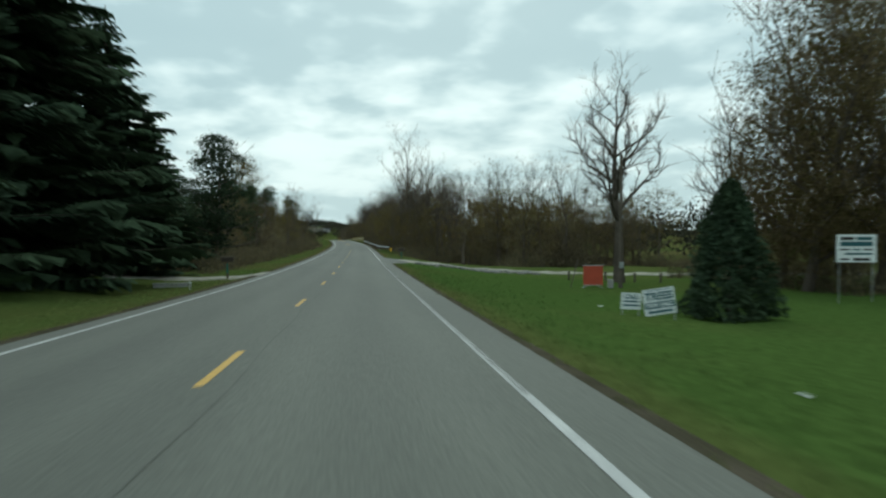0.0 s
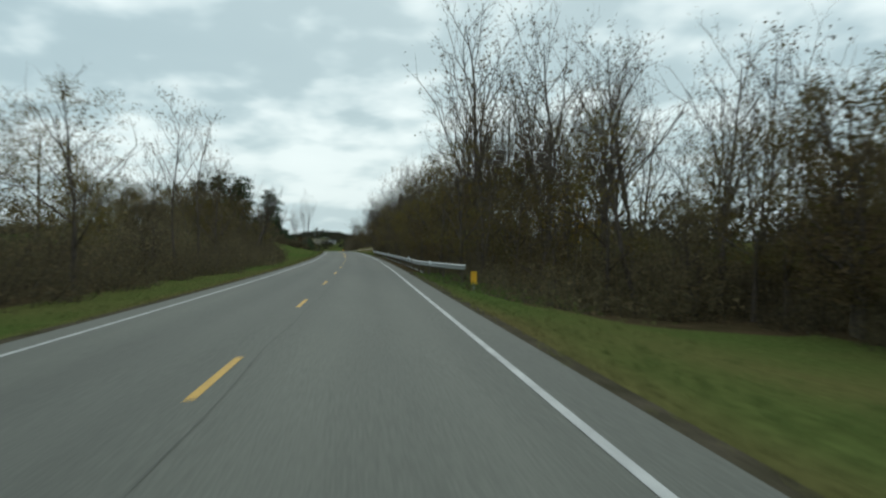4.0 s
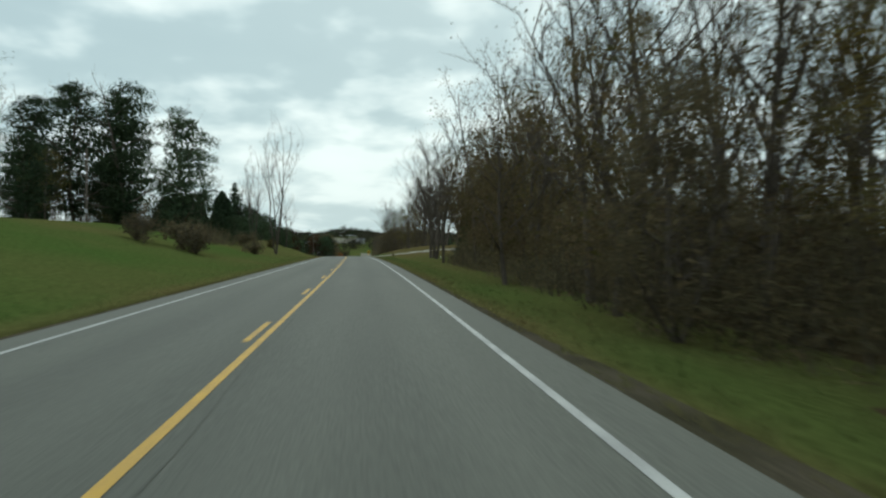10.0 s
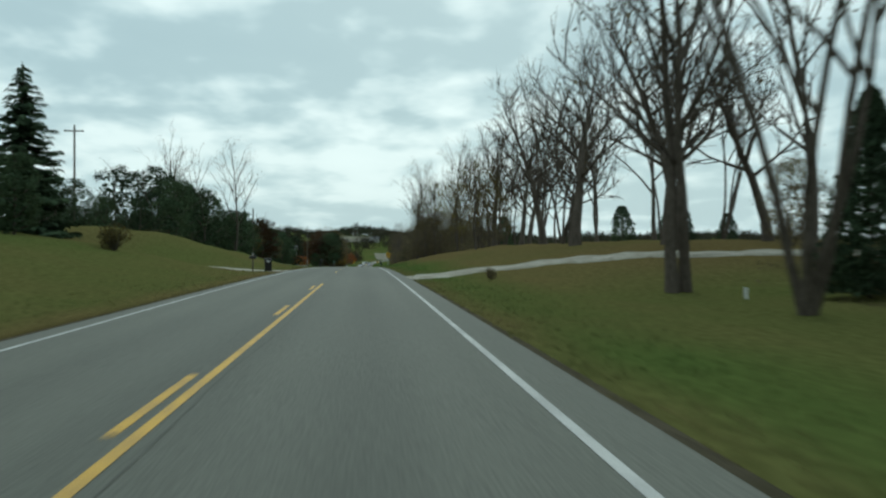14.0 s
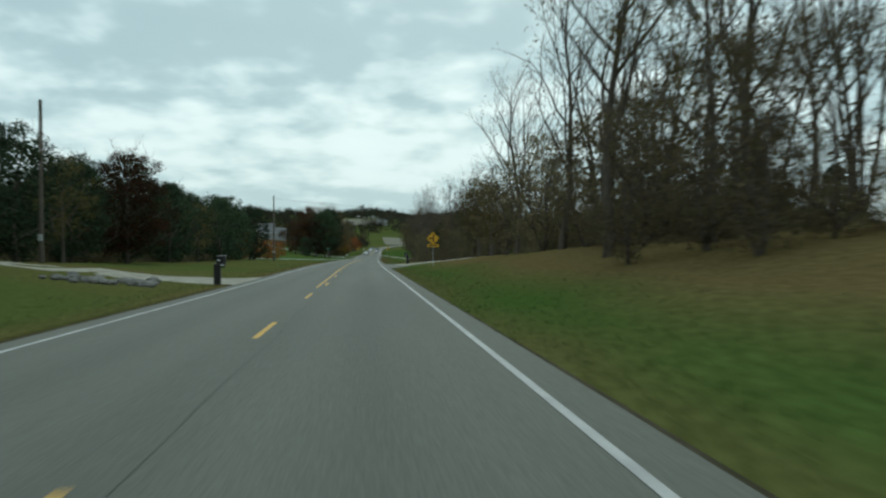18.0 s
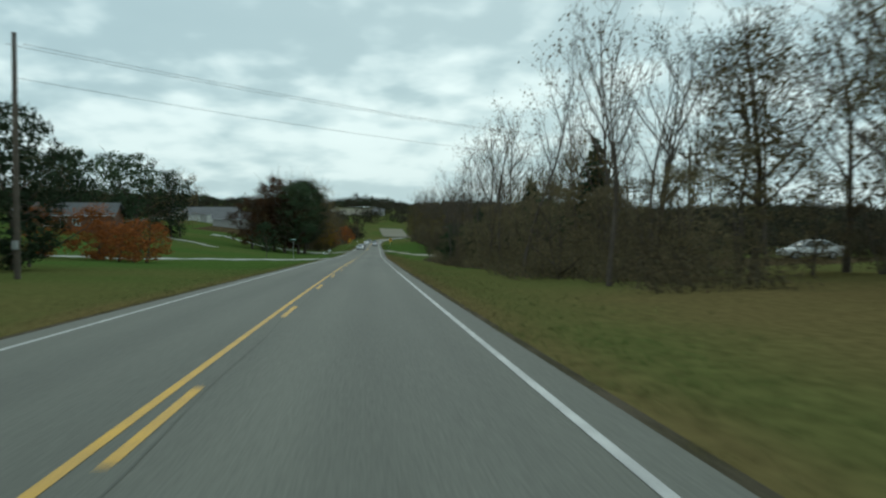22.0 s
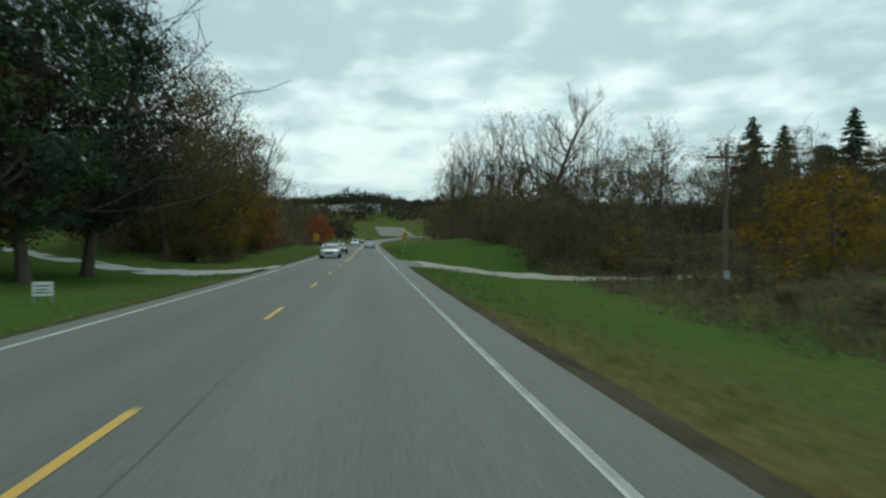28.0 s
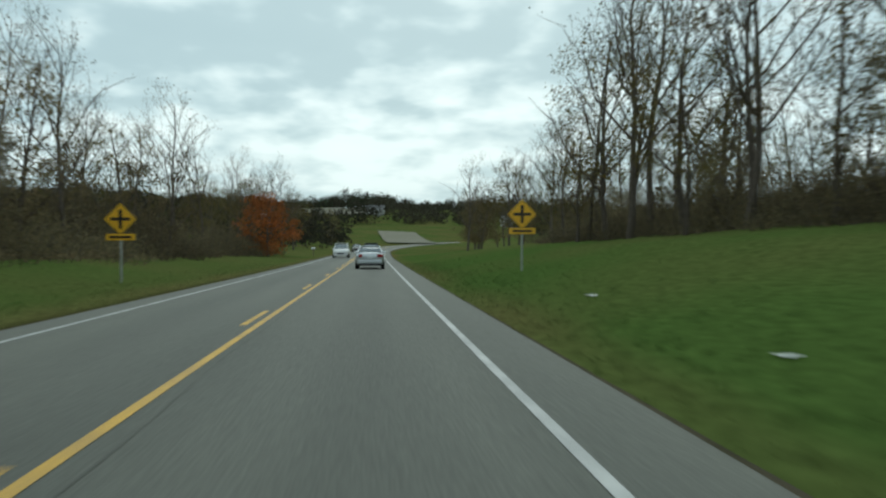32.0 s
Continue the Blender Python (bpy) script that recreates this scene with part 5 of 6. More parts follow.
for y, u in ((618, -18.5), (621, -20.5), (623, -22.5), (626, -25)):
    plant("rust", y, u, 0.58, squash=1.6)
plant("rust", 629, -26.5, 0.85, squash=1.6)
plant("rust", 627, -31, 0.8, squash=1.6)
copse("pine brown olive", 640, 700, -78, -105, 9.0, (0.9, 1.2), 43)
copse("pine brown", 600, 640, -70, -95, 8.5, (0.8, 1.0), 51)
copse("brown bare slender", 800, 900, -100, -150, 14.0, (0.9, 1.2), 52)
plant("fullpine", 738.5, -15.0, 1.3, squash=1.05)
plant("fullpine", 731.5, -15.6, 1.25, squash=1.05)
plant("round", 737, -22.0, 1.62, squash=0.85)
plant("round", 729, -26, 1.1)
plant("round", 732, -19.0, 1.3)
plant("darkpine", 721, -21.5, 0.75, squash=1.3)
plant("darkpine", 707, -38.5, 1.5)
plant("brown", 744, -25, 1.3)
copse("brown olive yellow bare", 782, 796, -14, -26, 6.0, (1.1, 1.4), 44)
copse("bare thicket slender thicket brown", 798, 858, -14.5, -27, 6.0, (0.75, 1.0), 64)
plant("great", 768, -13.6, 1.0, squash=1.15)
plant("great", 761, -15.8, 1.1)
plant("great", 755, -20.5, 1.05)
plant("great", 801, -14.6, 0.85)
plant("great", 808, -17.5, 0.9)
brush(764, 862, -17.5, 0.8, seed=81, step=8, screen=True)
for y, u, s in ((778, -16.5, 0.9), (786, -19, 0.95), (764, -19.5, 0.85)):
    plant("green" if y == 778 else "great", y, u, s)
plant("greenshrub", 757, -13.0, 1.0)
plant("greenshrub", 761, -11.3, 0.9)
plant("yellow", 769, -12.2, 0.95, squash=1.2)
plant("greenshrub", 774, -10.6, 0.95)
plant("rust", 786, -10.4, 0.75)
plant("yellow", 764, -12.0, 0.75)
plant("yellow", 785, -11.5, 0.9)
plant("thicket", 808, -10.8, 0.6)
plant("rust", 876, -9.6, 1.0, squash=1.2)
plant("rust", 884, -11, 1.1, squash=1.2)
brush(762, 900, -10.2, 0.75, seed=45)
brush(768, 900, -14.5, 1.2, seed=53, thin=True)
for y, u, s in ((830, 16.5, 1.2), (820, 18.5, 1.1), (800, 20.5, 1.15), (806, 24, 1.2), (836, 20, 1.3), (812, 21, 1.2)):
    plant("bare", y, u, s)
for y, u, s in ((826, 18, 1.2), (838, 17.5, 1.3), (815, 23, 1.2)):
    plant("olive", y, u, s)
copse("oak bare slender bare olive", 778, 862, 21, 46, 9.5, (0.85, 1.1), 46)
copse("thicket thicket olive", 762, 850, 18.0, 21, 5.5, (0.7, 0.95), 77)
copse("olive thicket brown thicket", 760, 796, 20.0, 31, 5.8, (0.85, 1.05), 83)
brush(758, 800, ((758, 23.0), (775, 19.0), (800, 18.5)), 0.75, seed=84, step=8, screen=True)
brush(760, 862, ((760, 17.0), (775, 16.0), (862, 16.0)), 0.7, seed=78)
brush(764, 862, 20.5, 0.55, seed=79, step=8, screen=True)
brush(766, 862, 27.0, 0.7, seed=80, step=9, screen=True)
brush(768, 865, 19.5, 1.1, seed=54)
brush(772, 865, 26, 1.3, seed=57, thin=True)
copse("brown olive pine", 770, 806, 48, 68, 8.5, (0.75, 0.95), 47)
brush(698, 768, ((698, 11.2), (714, 13.2), (745, 17.0), (768, 24.0)), 0.9, seed=55, weeds=True)
brush(698, 768, ((698, 15.5), (714, 17.5), (745, 21.5), (768, 28.0)), 1.1, seed=56, weeds=True)
brush(700, 766, ((700, 21), (720, 23), (766, 33)), 0.55, seed=57, thin=True)
for i, y in enumerate(range(704, 762, 6)):
    plant("shrub", y, 16.0 + (y - 702) * 0.16 + (i * 3 % 4), 0.55 + 0.1 * (i % 3))
copse("thicket shrub thicket", 742, 766, 33, 62, 5.0, (0.5, 0.8), 70)
copse("thicket brown thicket olive", 768, 780, 27, 64, 5.0, (0.95, 1.25), 69)
for y, u, s in ((736, 28, 0.85), (738, 32, 1.0), (733, 35, 0.9), (744, 37, 1.0), (757, 24.5, 0.6)):
    plant("yellow", y, u, s, label="yellow-leaved young tree among tall weeds")
for y, u, s in ((790, 53, 1.15), (792, 58.5, 1.1), (780, 61, 1.15), (776, 66, 1.1)):
    plant("spruce", y, u, s)
copse("brown olive bare", 862, 1010, -16, -34, 9.5, (0.8, 1.1), 48)
copse("brown olive bare", 866, 960, 20, 56, 10.0, (0.9, 1.2), 49)


# ---- far woods on the hill ----
def far_wood(name, seed, x0, x1, y0, y1, count, mat, label, bits=64, size=1.15, tall=(6, 14)):
    rng = np.random.default_rng(seed)
    c = np.stack([rng.uniform(x0, x1, count), rng.uniform(y0, y1, count)], -1)
    z = ground_z(c[:, 0], c[:, 1])
    chunks = []
    for (x, y), g in zip(c, z):
        h, w = rng.uniform(*tall) * (0.8 + 0.28 * math.sin(x / 19.0) + 0.22 * math.sin(x / 7.3 + y / 31.0)), rng.uniform(3, 6)
        q = rng.normal(size=(bits, 3))
        q *= rng.uniform(0.55, 1.08, (bits, 1)) / np.linalg.norm(q, axis=1)[:, None]
        p = np.array([x, y, g + h * 0.5]) + q * (w, w, h * 0.52)
        a, b = rng.normal(size=(bits, 3)), rng.normal(size=(bits, 3))
        a *= size / np.linalg.norm(a, axis=1)[:, None]
        b *= size * 0.8 / np.linalg.norm(b, axis=1)[:, None]
        chunks.append(np.stack([p - a, p + b, p + a], 1).reshape(-1, 3))
    verts = np.concatenate(chunks)
    faces = np.arange(len(verts)).reshape(-1, 3).tolist()
    ob = new(name, mesh_of(name, verts, faces, mat))
    return tagged(ob, label, "woods", kind="stuff")


far_wood("far_woods", 1, -520, 700, 1445, 1700, 2100, M_FARWOOD, "distant bare brown woods along the hill's crest")
far_wood("far_woods", 14, -520, -28, 1230, 1445, 600, M_FARWOOD, "distant bare brown woods on the hillside")
far_wood("far_woods", 15, 40, 700, 1230, 1445, 900, M_FARWOOD, "distant bare brown woods on the hillside")
far_wood("far_evergreens", 2, -420, 560, 1450, 1640, 400, M_PINE, "distant dark evergreens on the hill")
far_wood("valley_trees", 3, -320, -30, 1020, 1230, 420, M_FARWOOD, "distant brown trees across the valley")
far_wood("valley_trees", 4, 110, 420, 1000, 1230, 420, M_FARWOOD, "distant brown trees across the valley")
far_wood("valley_trees", 16, -60, 20, 950, 1185, 230, M_FARWOOD, "distant brown trees and scrub on the valley floor", 60, 0.8, (3, 8))
far_wood("valley_trees", 5, -28, 40, 1190, 1300, 45, M_FARWOOD, "distant brown trees across the valley")
far_wood("back_woods", 9, 62, 220, -40, 330, 400, M_FARWOOD, "brown woods behind the near trees", 70, 0.85)
far_wood("back_woods", 10, -200, -55, -40, 300, 350, M_FARWOOD, "brown woods behind the near trees", 70, 0.85)
far_wood("back_woods", 12, 72, 220, 640, 1000, 420, M_FARWOOD, "brown woods behind the near trees", 70, 0.85)
far_wood("back_woods", 13, -160, -60, 900, 1060, 200, M_FARWOOD, "brown woods behind the near trees", 70, 0.85)
far_wood("yard_woods", 6, 95, 260, 655, 760, 260, M_FARWOOD, "distant brown woods behind the yard", 70, 0.85)
far_wood("hill_woods", 7, -420, -120, 640, 1000, 420, M_FARWOOD, "brown woods along the hillside's top", 70, 0.85)
far_wood("hill_woods", 8, -420, -70, 300, 560, 300, M_FARWOOD, "brown woods behind the mound", 70, 0.85)

# ---- grass along the verge ----
MOUTHS = ((71, 90, 1), (388, 395, 1), (518, 546, 1), (742, 761, 1), (46, 53, -1), (411, 417, -1), (483, 494, -1), (652, 671, -1), (736, 746, -1), (150, 236, 1))


def verge_grass(side, seed, count):
    """Tufts of unmown blades that fray the edge of the shoulder, thinning out over the verge."""
    rng = np.random.default_rng(seed)
    y = rng.uniform(2, 850, count)
    u = side * (4.45 + np.abs(rng.normal(0, 1.0, count)) * 1.6 + 0.12 * np.sin(y * 0.9) + 0.10 * np.sin(y * 2.3))
    keep = np.ones(count, bool)
    for a, b, sd in MOUTHS:
        if sd == side:
            keep &= ~((y > a) & (y < b) & (np.abs(u) < 9))
    y, u = y[keep], u[keep]
    x = road_x(y) + u
    z = np.maximum(ground_z(x, y), flat_road(x, y) - 0.14) - 0.02
    root = np.repeat(np.stack([x, y, z], -1), 4, axis=0) + rng.normal(0, 0.05, (len(x) * 4, 3)) * (1, 1, 0)
    n = len(root)
    h = rng.uniform(0.04, 0.14, n)
    az = rng.uniform(0, 2 * math.pi, n)
    flat_dir = np.stack([np.cos(az), np.sin(az), np.zeros(n)], -1)
    tip = root + np.stack([rng.normal(0, 0.06, n), rng.normal(0, 0.06, n), h], -1)
    verts = np.stack([root - flat_dir * 0.016, root + flat_dir * 0.016, tip], 1).reshape(-1, 3)
    ob = new("verge_grass", mesh_of("verge_grass", verts, np.arange(n * 3).reshape(-1, 3).tolist(), M_BLADES))
    dry = ob.data.attributes.new("dry", "FLOAT", "POINT")
    dry.data.foreach_set("value", np.repeat(dryness(y, u), 12).astype(np.float32))
    tagged(ob, "uneven green and tan grass blades along the road's edge", "grass", kind="stuff")


verge_grass(1, 21, 26000)
verge_grass(-1, 22, 16000)

# ---- guardrail ----
def guardrail():
    t = thing("guardrail", "galvanised steel W-beam guardrail on short posts beside the road", "guardrail", Matrix.Identity(4))
    prof = [(0.0, 0.37), (0.07, 0.40), (0.08, 0.45), (0.0, 0.505), (0.08, 0.56), (0.07, 0.61), (0.0, 0.65), (-0.012, 0.65), (0.058, 0.605), (0.068, 0.56), (-0.012, 0.505), (0.068, 0.45), (0.058, 0.40), (-0.012, 0.37)]

    def off(y):
        return 5.15 + 1.6 * max(0.0, (152 - y) / 14) ** 1.5
    y = 138.0
    while y < 236.0:
        rings = []
        for yy in np.linspace(y, min(y + 3.83, 236.2), 4):
            x, z = float(road_x(yy)) + off(yy), float(road_z(yy)) - 0.03
            rings.append([(x - a, yy, z + b) for a, b in prof])
        part("beam", mesh_of("beam", *loft(rings), M_STEEL), M_STEEL, t)
        x, z = float(road_x(y)) + off(y), float(road_z(y)) - 0.03
        bm = bmesh.new()
        box(bm, x + 0.10, x + 0.20, y + 1.85, y + 1.95, z - 0.9, z + 0.64, 0.008)
        part("post", bm, M_WOOD, t)
        bm = bmesh.new()
        box(bm, x + 0.005, x + 0.10, y + 1.83, y + 1.97, z + 0.34, z + 0.66, 0.01)
        part("blockout", bm, M_WOOD, t)
        y += 3.81
    return t


guardrail()


# ---- cars ----
def car(name, label, paint, at, length=4.6, width=1.8, height=1.45, style="sedan"):
    t = thing(name, label, "car", at)
    hw, hl = width / 2, length / 2
    # the car points along +y
    if style == "sedan":
        low = [(-hl, 0.55, 0.95, 0.80), (-hl + 0.12, 0.32, 1.02, 0.90), (-hl + 0.9, 0.24, 1.02, 0.98), (0, 0.22, 0.95, 1.0), (hl - 1.2, 0.24, 0.92, 0.98), (hl - 0.35, 0.28, 0.78, 0.92), (hl, 0.36, 0.62, 0.78)]
        cab = [(-hl + 0.55, 1.0, 1.03, 0.86), (-hl + 1.35, 0.98, height - 0.03, 0.66), (-0.25, 0.95, height, 0.68), (0.30, 0.93, height - 0.05, 0.66), (hl - 0.98, 0.88, 0.93, 0.86)]
    else:
        low = [(-hl, 0.50, 1.05, 0.90), (-hl + 0.15, 0.36, 1.10, 0.96), (-hl + 0.9, 0.32, 1.10, 1.0), (0, 0.30, 1.08, 1.0), (hl - 1.2, 0.32, 1.08, 0.98), (hl - 0.3, 0.36, 0.98, 0.94), (hl, 0.45, 0.75, 0.84)]
        cab = [(-hl + 0.10, 1.05, 1.12, 0.92), (-hl + 0.45, 1.02, height - 0.05, 0.74), (-0.2, 1.0, height, 0.76), (0.35, 1.0, height - 0.06, 0.74), (hl - 1.25, 1.0, 1.09, 0.88)]

    def rings(rows, n=5):
        out = []
        for y, z0, z1, w in rows:
            w *= hw
            out.append([(-w * 0.92, y, z0), (-w, y, z0 + (z1 - z0) * 0.25), (-w, y, z0 + (z1 - z0) * 0.7), (-w * 0.88, y, z1 - 0.02), (-w * 0.5, y, z1 + 0.01),
                        (w * 0.5, y, z1 + 0.01), (w * 0.88, y, z1 - 0.02), (w, y, z0 + (z1 - z0) * 0.7), (w, y, z0 + (z1 - z0) * 0.25), (w * 0.92, y, z0)])
        return out
    part("body", mesh_of("body", *loft(rings(low)), paint, True), paint, t)
    part("cabin_glass", mesh_of("cabin_glass", *loft(rings(cab)), M_GLASS, True), M_GLASS, t, "dark glass of the cabin")
    roof = [(y, height - 0.045, height + 0.012, w) for y, w in ((cab[1][0] - 0.05, 0.69), (cab[2][0], 0.72), (cab[3][0] + 0.05, 0.69))]
    part("roof", mesh_of("roof", *loft(rings(roof)), paint, True), paint, t)
    for s in (-1, 1):
        for a, b in ((0, 1), (3, 4), (2, 2)):
            ya, yb = cab[a][0], cab[b][0]
            pa = (s * hw * cab[a][3] * 0.99, ya, cab[a][2])
            pb = (s * hw * cab[b][3] * 0.97, yb, cab[b][2])
            if a == b:
                pa = (s * hw * 0.96, ya, 0.95)
            part("pillar", rods(pa, pb, 0.04, 0.035, 6), paint, t)
        for yw in (-hl + 0.95, hl - 0.9):
            w = part("wheel", rods((s * (hw - 0.20), yw, 0.32), (s * (hw + 0.01), yw, 0.32), 0.32, None, 20), M_TYRE, t, "black rubber tyre")
            part("rim", rods((s * (hw - 0.02), yw, 0.32), (s * (hw + 0.018), yw, 0.32), 0.21, 0.19, 14), M_RIM, w, "bright alloy rim")
        part("tail_light", boxed(s * hw * 0.62 - 0.13, s * hw * 0.62 + 0.17 * (s > 0) + 0.1, -hl - 0.02, -hl + 0.2, 0.74, 0.93, 0.03), M_LAMP, t, "red tail light")
        part("headlight", boxed(s * hw * 0.66 - 0.16, s * hw * 0.66 + 0.16, hl - 0.22, hl + 0.01, 0.58, 0.72, 0.03), M_HEAD, t, "clear headlight")
        part("mirror", boxed(s * (hw + 0.02) - 0.09, s * (hw + 0.02) + 0.09, hl - 1.55, hl - 1.42, 0.95, 1.08, 0.03), paint, t)
    part("rear_bumper", boxed(-hw * 0.85, hw * 0.85, -hl - 0.06, -hl + 0.15, 0.34, 0.58, 0.05), paint, t)
    part("rear_valance", boxed(-hw * 0.8, hw * 0.8, -hl - 0.03, -hl + 0.2, 0.22, 0.36, 0.03), M_BLACK, t)
    part("number_plate", boxed(-0.16, 0.16, -hl - 0.075, -hl - 0.04, 0.66, 0.80, 0.01), M_SIGNW, t, "pale plate")
    part("grille", boxed(-hw * 0.42, hw * 0.42, hl - 0.10, hl + 0.03, 0.42, 0.62, 0.03), M_BLACK, t, "dark grille")
    part("front_bumper", boxed(-hw * 0.86, hw * 0.86, hl - 0.2, hl + 0.06, 0.26, 0.42, 0.05), paint, t)
    return t


def on_road(y, u, rz=0.0):
    e = 1.0
    tz = math.degrees(math.atan2(float(road_x(y + e) - road_x(y - e)), 2 * e))
    sl = math.degrees(math.atan2(float(road_z(y + e) - road_z(y - e)), 2 * e))
    return Matrix.Translation((float(road_x(y)) + u, y, float(road_z(y)) - 0.012 * abs(u))) @ pose(0, 0, 0, sl, 0, -tz) @ pose(0, 0, 0, 0, 0, rz)


car("silver_sedan", "silver four-door sedan driving away on the road", M_CARW, on_road(838, 1.8))
car("pickup_truck", "dark sport utility car on the road ahead", M_CARD, on_road(877, 1.8), 4.8, 1.9, 1.75, "suv")
car("oncoming_sedan", "pale silver four-door sedan with a dark grille", M_CARS, on_road(766.3, -1.9, 180), 5.0, 1.9, 1.48)
car("maroon_sedan", "maroon four-door sedan in the oncoming lane", M_CARR, on_road(790.5, -1.9, 180), 4.6, 1.84, 1.42)
car("white_van", "white car in the oncoming lane", M_CARX, on_road(884, -1.9, 180), 4.9, 1.9, 1.75, "suv")
car("dark_car", "dark car in the oncoming lane", M_CARD, on_road(936, -1.9, 180))

# ---- signs, poles, mailboxes, houses and other things beside the road ----
def place_at(y, u, rz=0.0):
    """A pose at station y and u metres right of the middle, on the ground, turned rz degrees."""
    x = float(road_x(y)) + u
    return pose(x, y, float(ground_z(x, y)), 0, 0, rz)


def lettering(name, text, size, mat, parent, at, label=""):
    cu = bpy.data.curves.new(name, "FONT")
    cu.body, cu.size, cu.align_x, cu.align_y, cu.extrude = text, size, "CENTER", "CENTER", 0.002
    cu.offset = size * 0.035
    tmp = bpy.data.objects.new("tmp", cu)
    scene.collection.objects.link(tmp)
    bpy.context.view_layer.update()
    me = bpy.data.meshes.new_from_object(tmp.evaluated_get(bpy.context.evaluated_depsgraph_get()))
    bpy.data.objects.remove(tmp)
    me.materials.clear()
    me.materials.append(mat)
    return part(name, me, mat, parent, label, at)


UPRIGHT = pose(0, 0, 0, 90, 0, 0)        # a text or plate that faces back along -y


def utility_pole(y, u, height, arm=True, label="weathered wooden utility pole beside the road", wires=()):
    t = thing("utility_pole", label, "utility pole", place_at(y, u))
    part("shaft", rods((0, 0, -0.5), (0.03, 0, height), 0.15, 0.10, 10), M_WOOD, t)
    if arm:
        part("crossarm", boxed(-1.1, 1.1, -0.16, -0.06, height - 0.75, height - 0.63, 0.01), M_WOOD, t)
        for x in (-0.95, -0.5, 0.5, 0.95):
            part("insulator", rods((x, -0.11, height - 0.63), (x, -0.11, height - 0.45), 0.045, 0.03, 8), M_STEEL, t)
    part("meter_box", boxed(-0.12, 0.12, -0.27, -0.12, 1.3, 1.7, 0.015), M_STEEL, t, "grey metal box on the pole")
    return t


utility_pole(48.0, 18.2, 8.6, False)
utility_pole(339.7, -28.5, 8.5, False)
utility_pole(495.7, -18.0, 10.0, False)
utility_pole(440, -30.7, 13.0)
utility_pole(580.2, -13.8, 11.0, False)
utility_pole(726.5, 19.4, 8.0)
utility_pole(612, 31.0, 10.5)
utility_pole(770, -17.5, 10.0)
t = thing("marker_pole", "thin pale pole at the corner of the side street", "pole", place_at(664, -13.8))
part("shaft", rods((0, 0, -0.3), (0, 0, 3.6), 0.035, 0.03, 8), M_WOOD, t)
t = thing("marker_pole", "thin pale pole standing in the grass before the wood", "pole", place_at(162.3, 19.8))
part("shaft", rods((0, 0, -0.3), (0, 0, 5.2), 0.06, 0.045, 8), M_SIGNW, t)


def cable(a, b, sag, label):
    a, b = Vector(a), Vector(b)
    cu = bpy.data.curves.new("overhead_cable", "CURVE")
    cu.dimensions, cu.bevel_depth, cu.bevel_resolution = "3D", 0.009, 1
    sp = cu.splines.new("POLY")
    sp.points.add(20)
    for i in range(21):
        f = i / 20
        p = a.lerp(b, f) - Vector((0, 0, sag * 4 * f * (1 - f)))
        sp.points[i].co = (*p, 1)
    cu.materials.append(M_BLACK)
    return tagged(new("overhead_cable", cu), label, "cable")


def top(y, u, h, dx=0.0):
    x = float(road_x(y)) + u
    return (x + dx, y, float(ground_z(x, y)) + h)


for dx, dz in ((-0.4, -0.1), (0.4, -0.1), (0.0, -1.6)):
    cable(top(580.2, -13.8, 10.6 + dz, dx), top(612, 31.0, 10.2 + dz, dx), 0.7, "thin dark overhead cable crossing the road")
    cable(top(726.5, 19.4, 7.5 + dz, dx), top(752, 62.0, 9.0 + dz, dx), 0.8, "thin dark overhead cable into the wood")


# yard signs
def board(name, label, y, u, rz, w, h, low, mat, legs=True, lean=0.0, edge=0.02):
    t = thing(name, label, "sign", place_at(y, u, rz) @ pose(0, 0, 0, 0, lean, 0))
    panel = part("panel", boxed(-w / 2, w / 2, -edge / 2, edge / 2, low, low + h, 0.004), mat, t)
    if legs:
        for x in (-w * 0.42, w * 0.42):
            part("leg", rods((x, edge, -0.3), (x, edge, low + h * 0.8), 0.018, None, 6), M_STEEL, t)
    return t, panel


t, p = board("yard_sign", "white yard sign with dark teal lettering on the lawn", 22.4, 10.75, -6, 0.98, 0.80, 0.14, M_SIGNW, lean=-8)
lettering("lettering", "TREES", 0.32, M_SIGNT, p, pose(0, -0.016, 0.70) @ UPRIGHT)
part("band", boxed(-0.46, 0.46, -0.018, -0.011, 0.34, 0.54, 0.001), M_SIGNT, p, "dark teal band")
lettering("lettering", "FOR SALE", 0.185, M_SIGNW, p, pose(0, -0.022, 0.44) @ UPRIGHT)
part("text_bar", boxed(-0.38, 0.38, -0.016, -0.011, 0.20, 0.28, 0.001), M_SIGNT, p)
part("text_bar", boxed(-0.36, 0.36, -0.016, -0.011, 0.885, 0.91, 0.001), M_SIGNT, p)
t, p = board("yard_sign", "small white yard sign with blue lettering on the lawn", 22.7, 9.85, 3, 0.66, 0.50, 0.16, M_SIGNW, lean=3)
lettering("lettering", "CALL", 0.19, M_SIGNT, p, pose(0, -0.016, 0.54) @ UPRIGHT)
for z, w in ((0.40, 0.24), (0.28, 0.27)):
    part("text_bar", boxed(-w, w, -0.016, -0.011, z - 0.025, z + 0.03, 0.001), M_SIGNT, p)
t, p = board("business_sign", "white and blue roadside business board on two posts", 33.0, 24.7, -18, 1.75, 1.30, 1.95, M_SIGNW, edge=0.05)
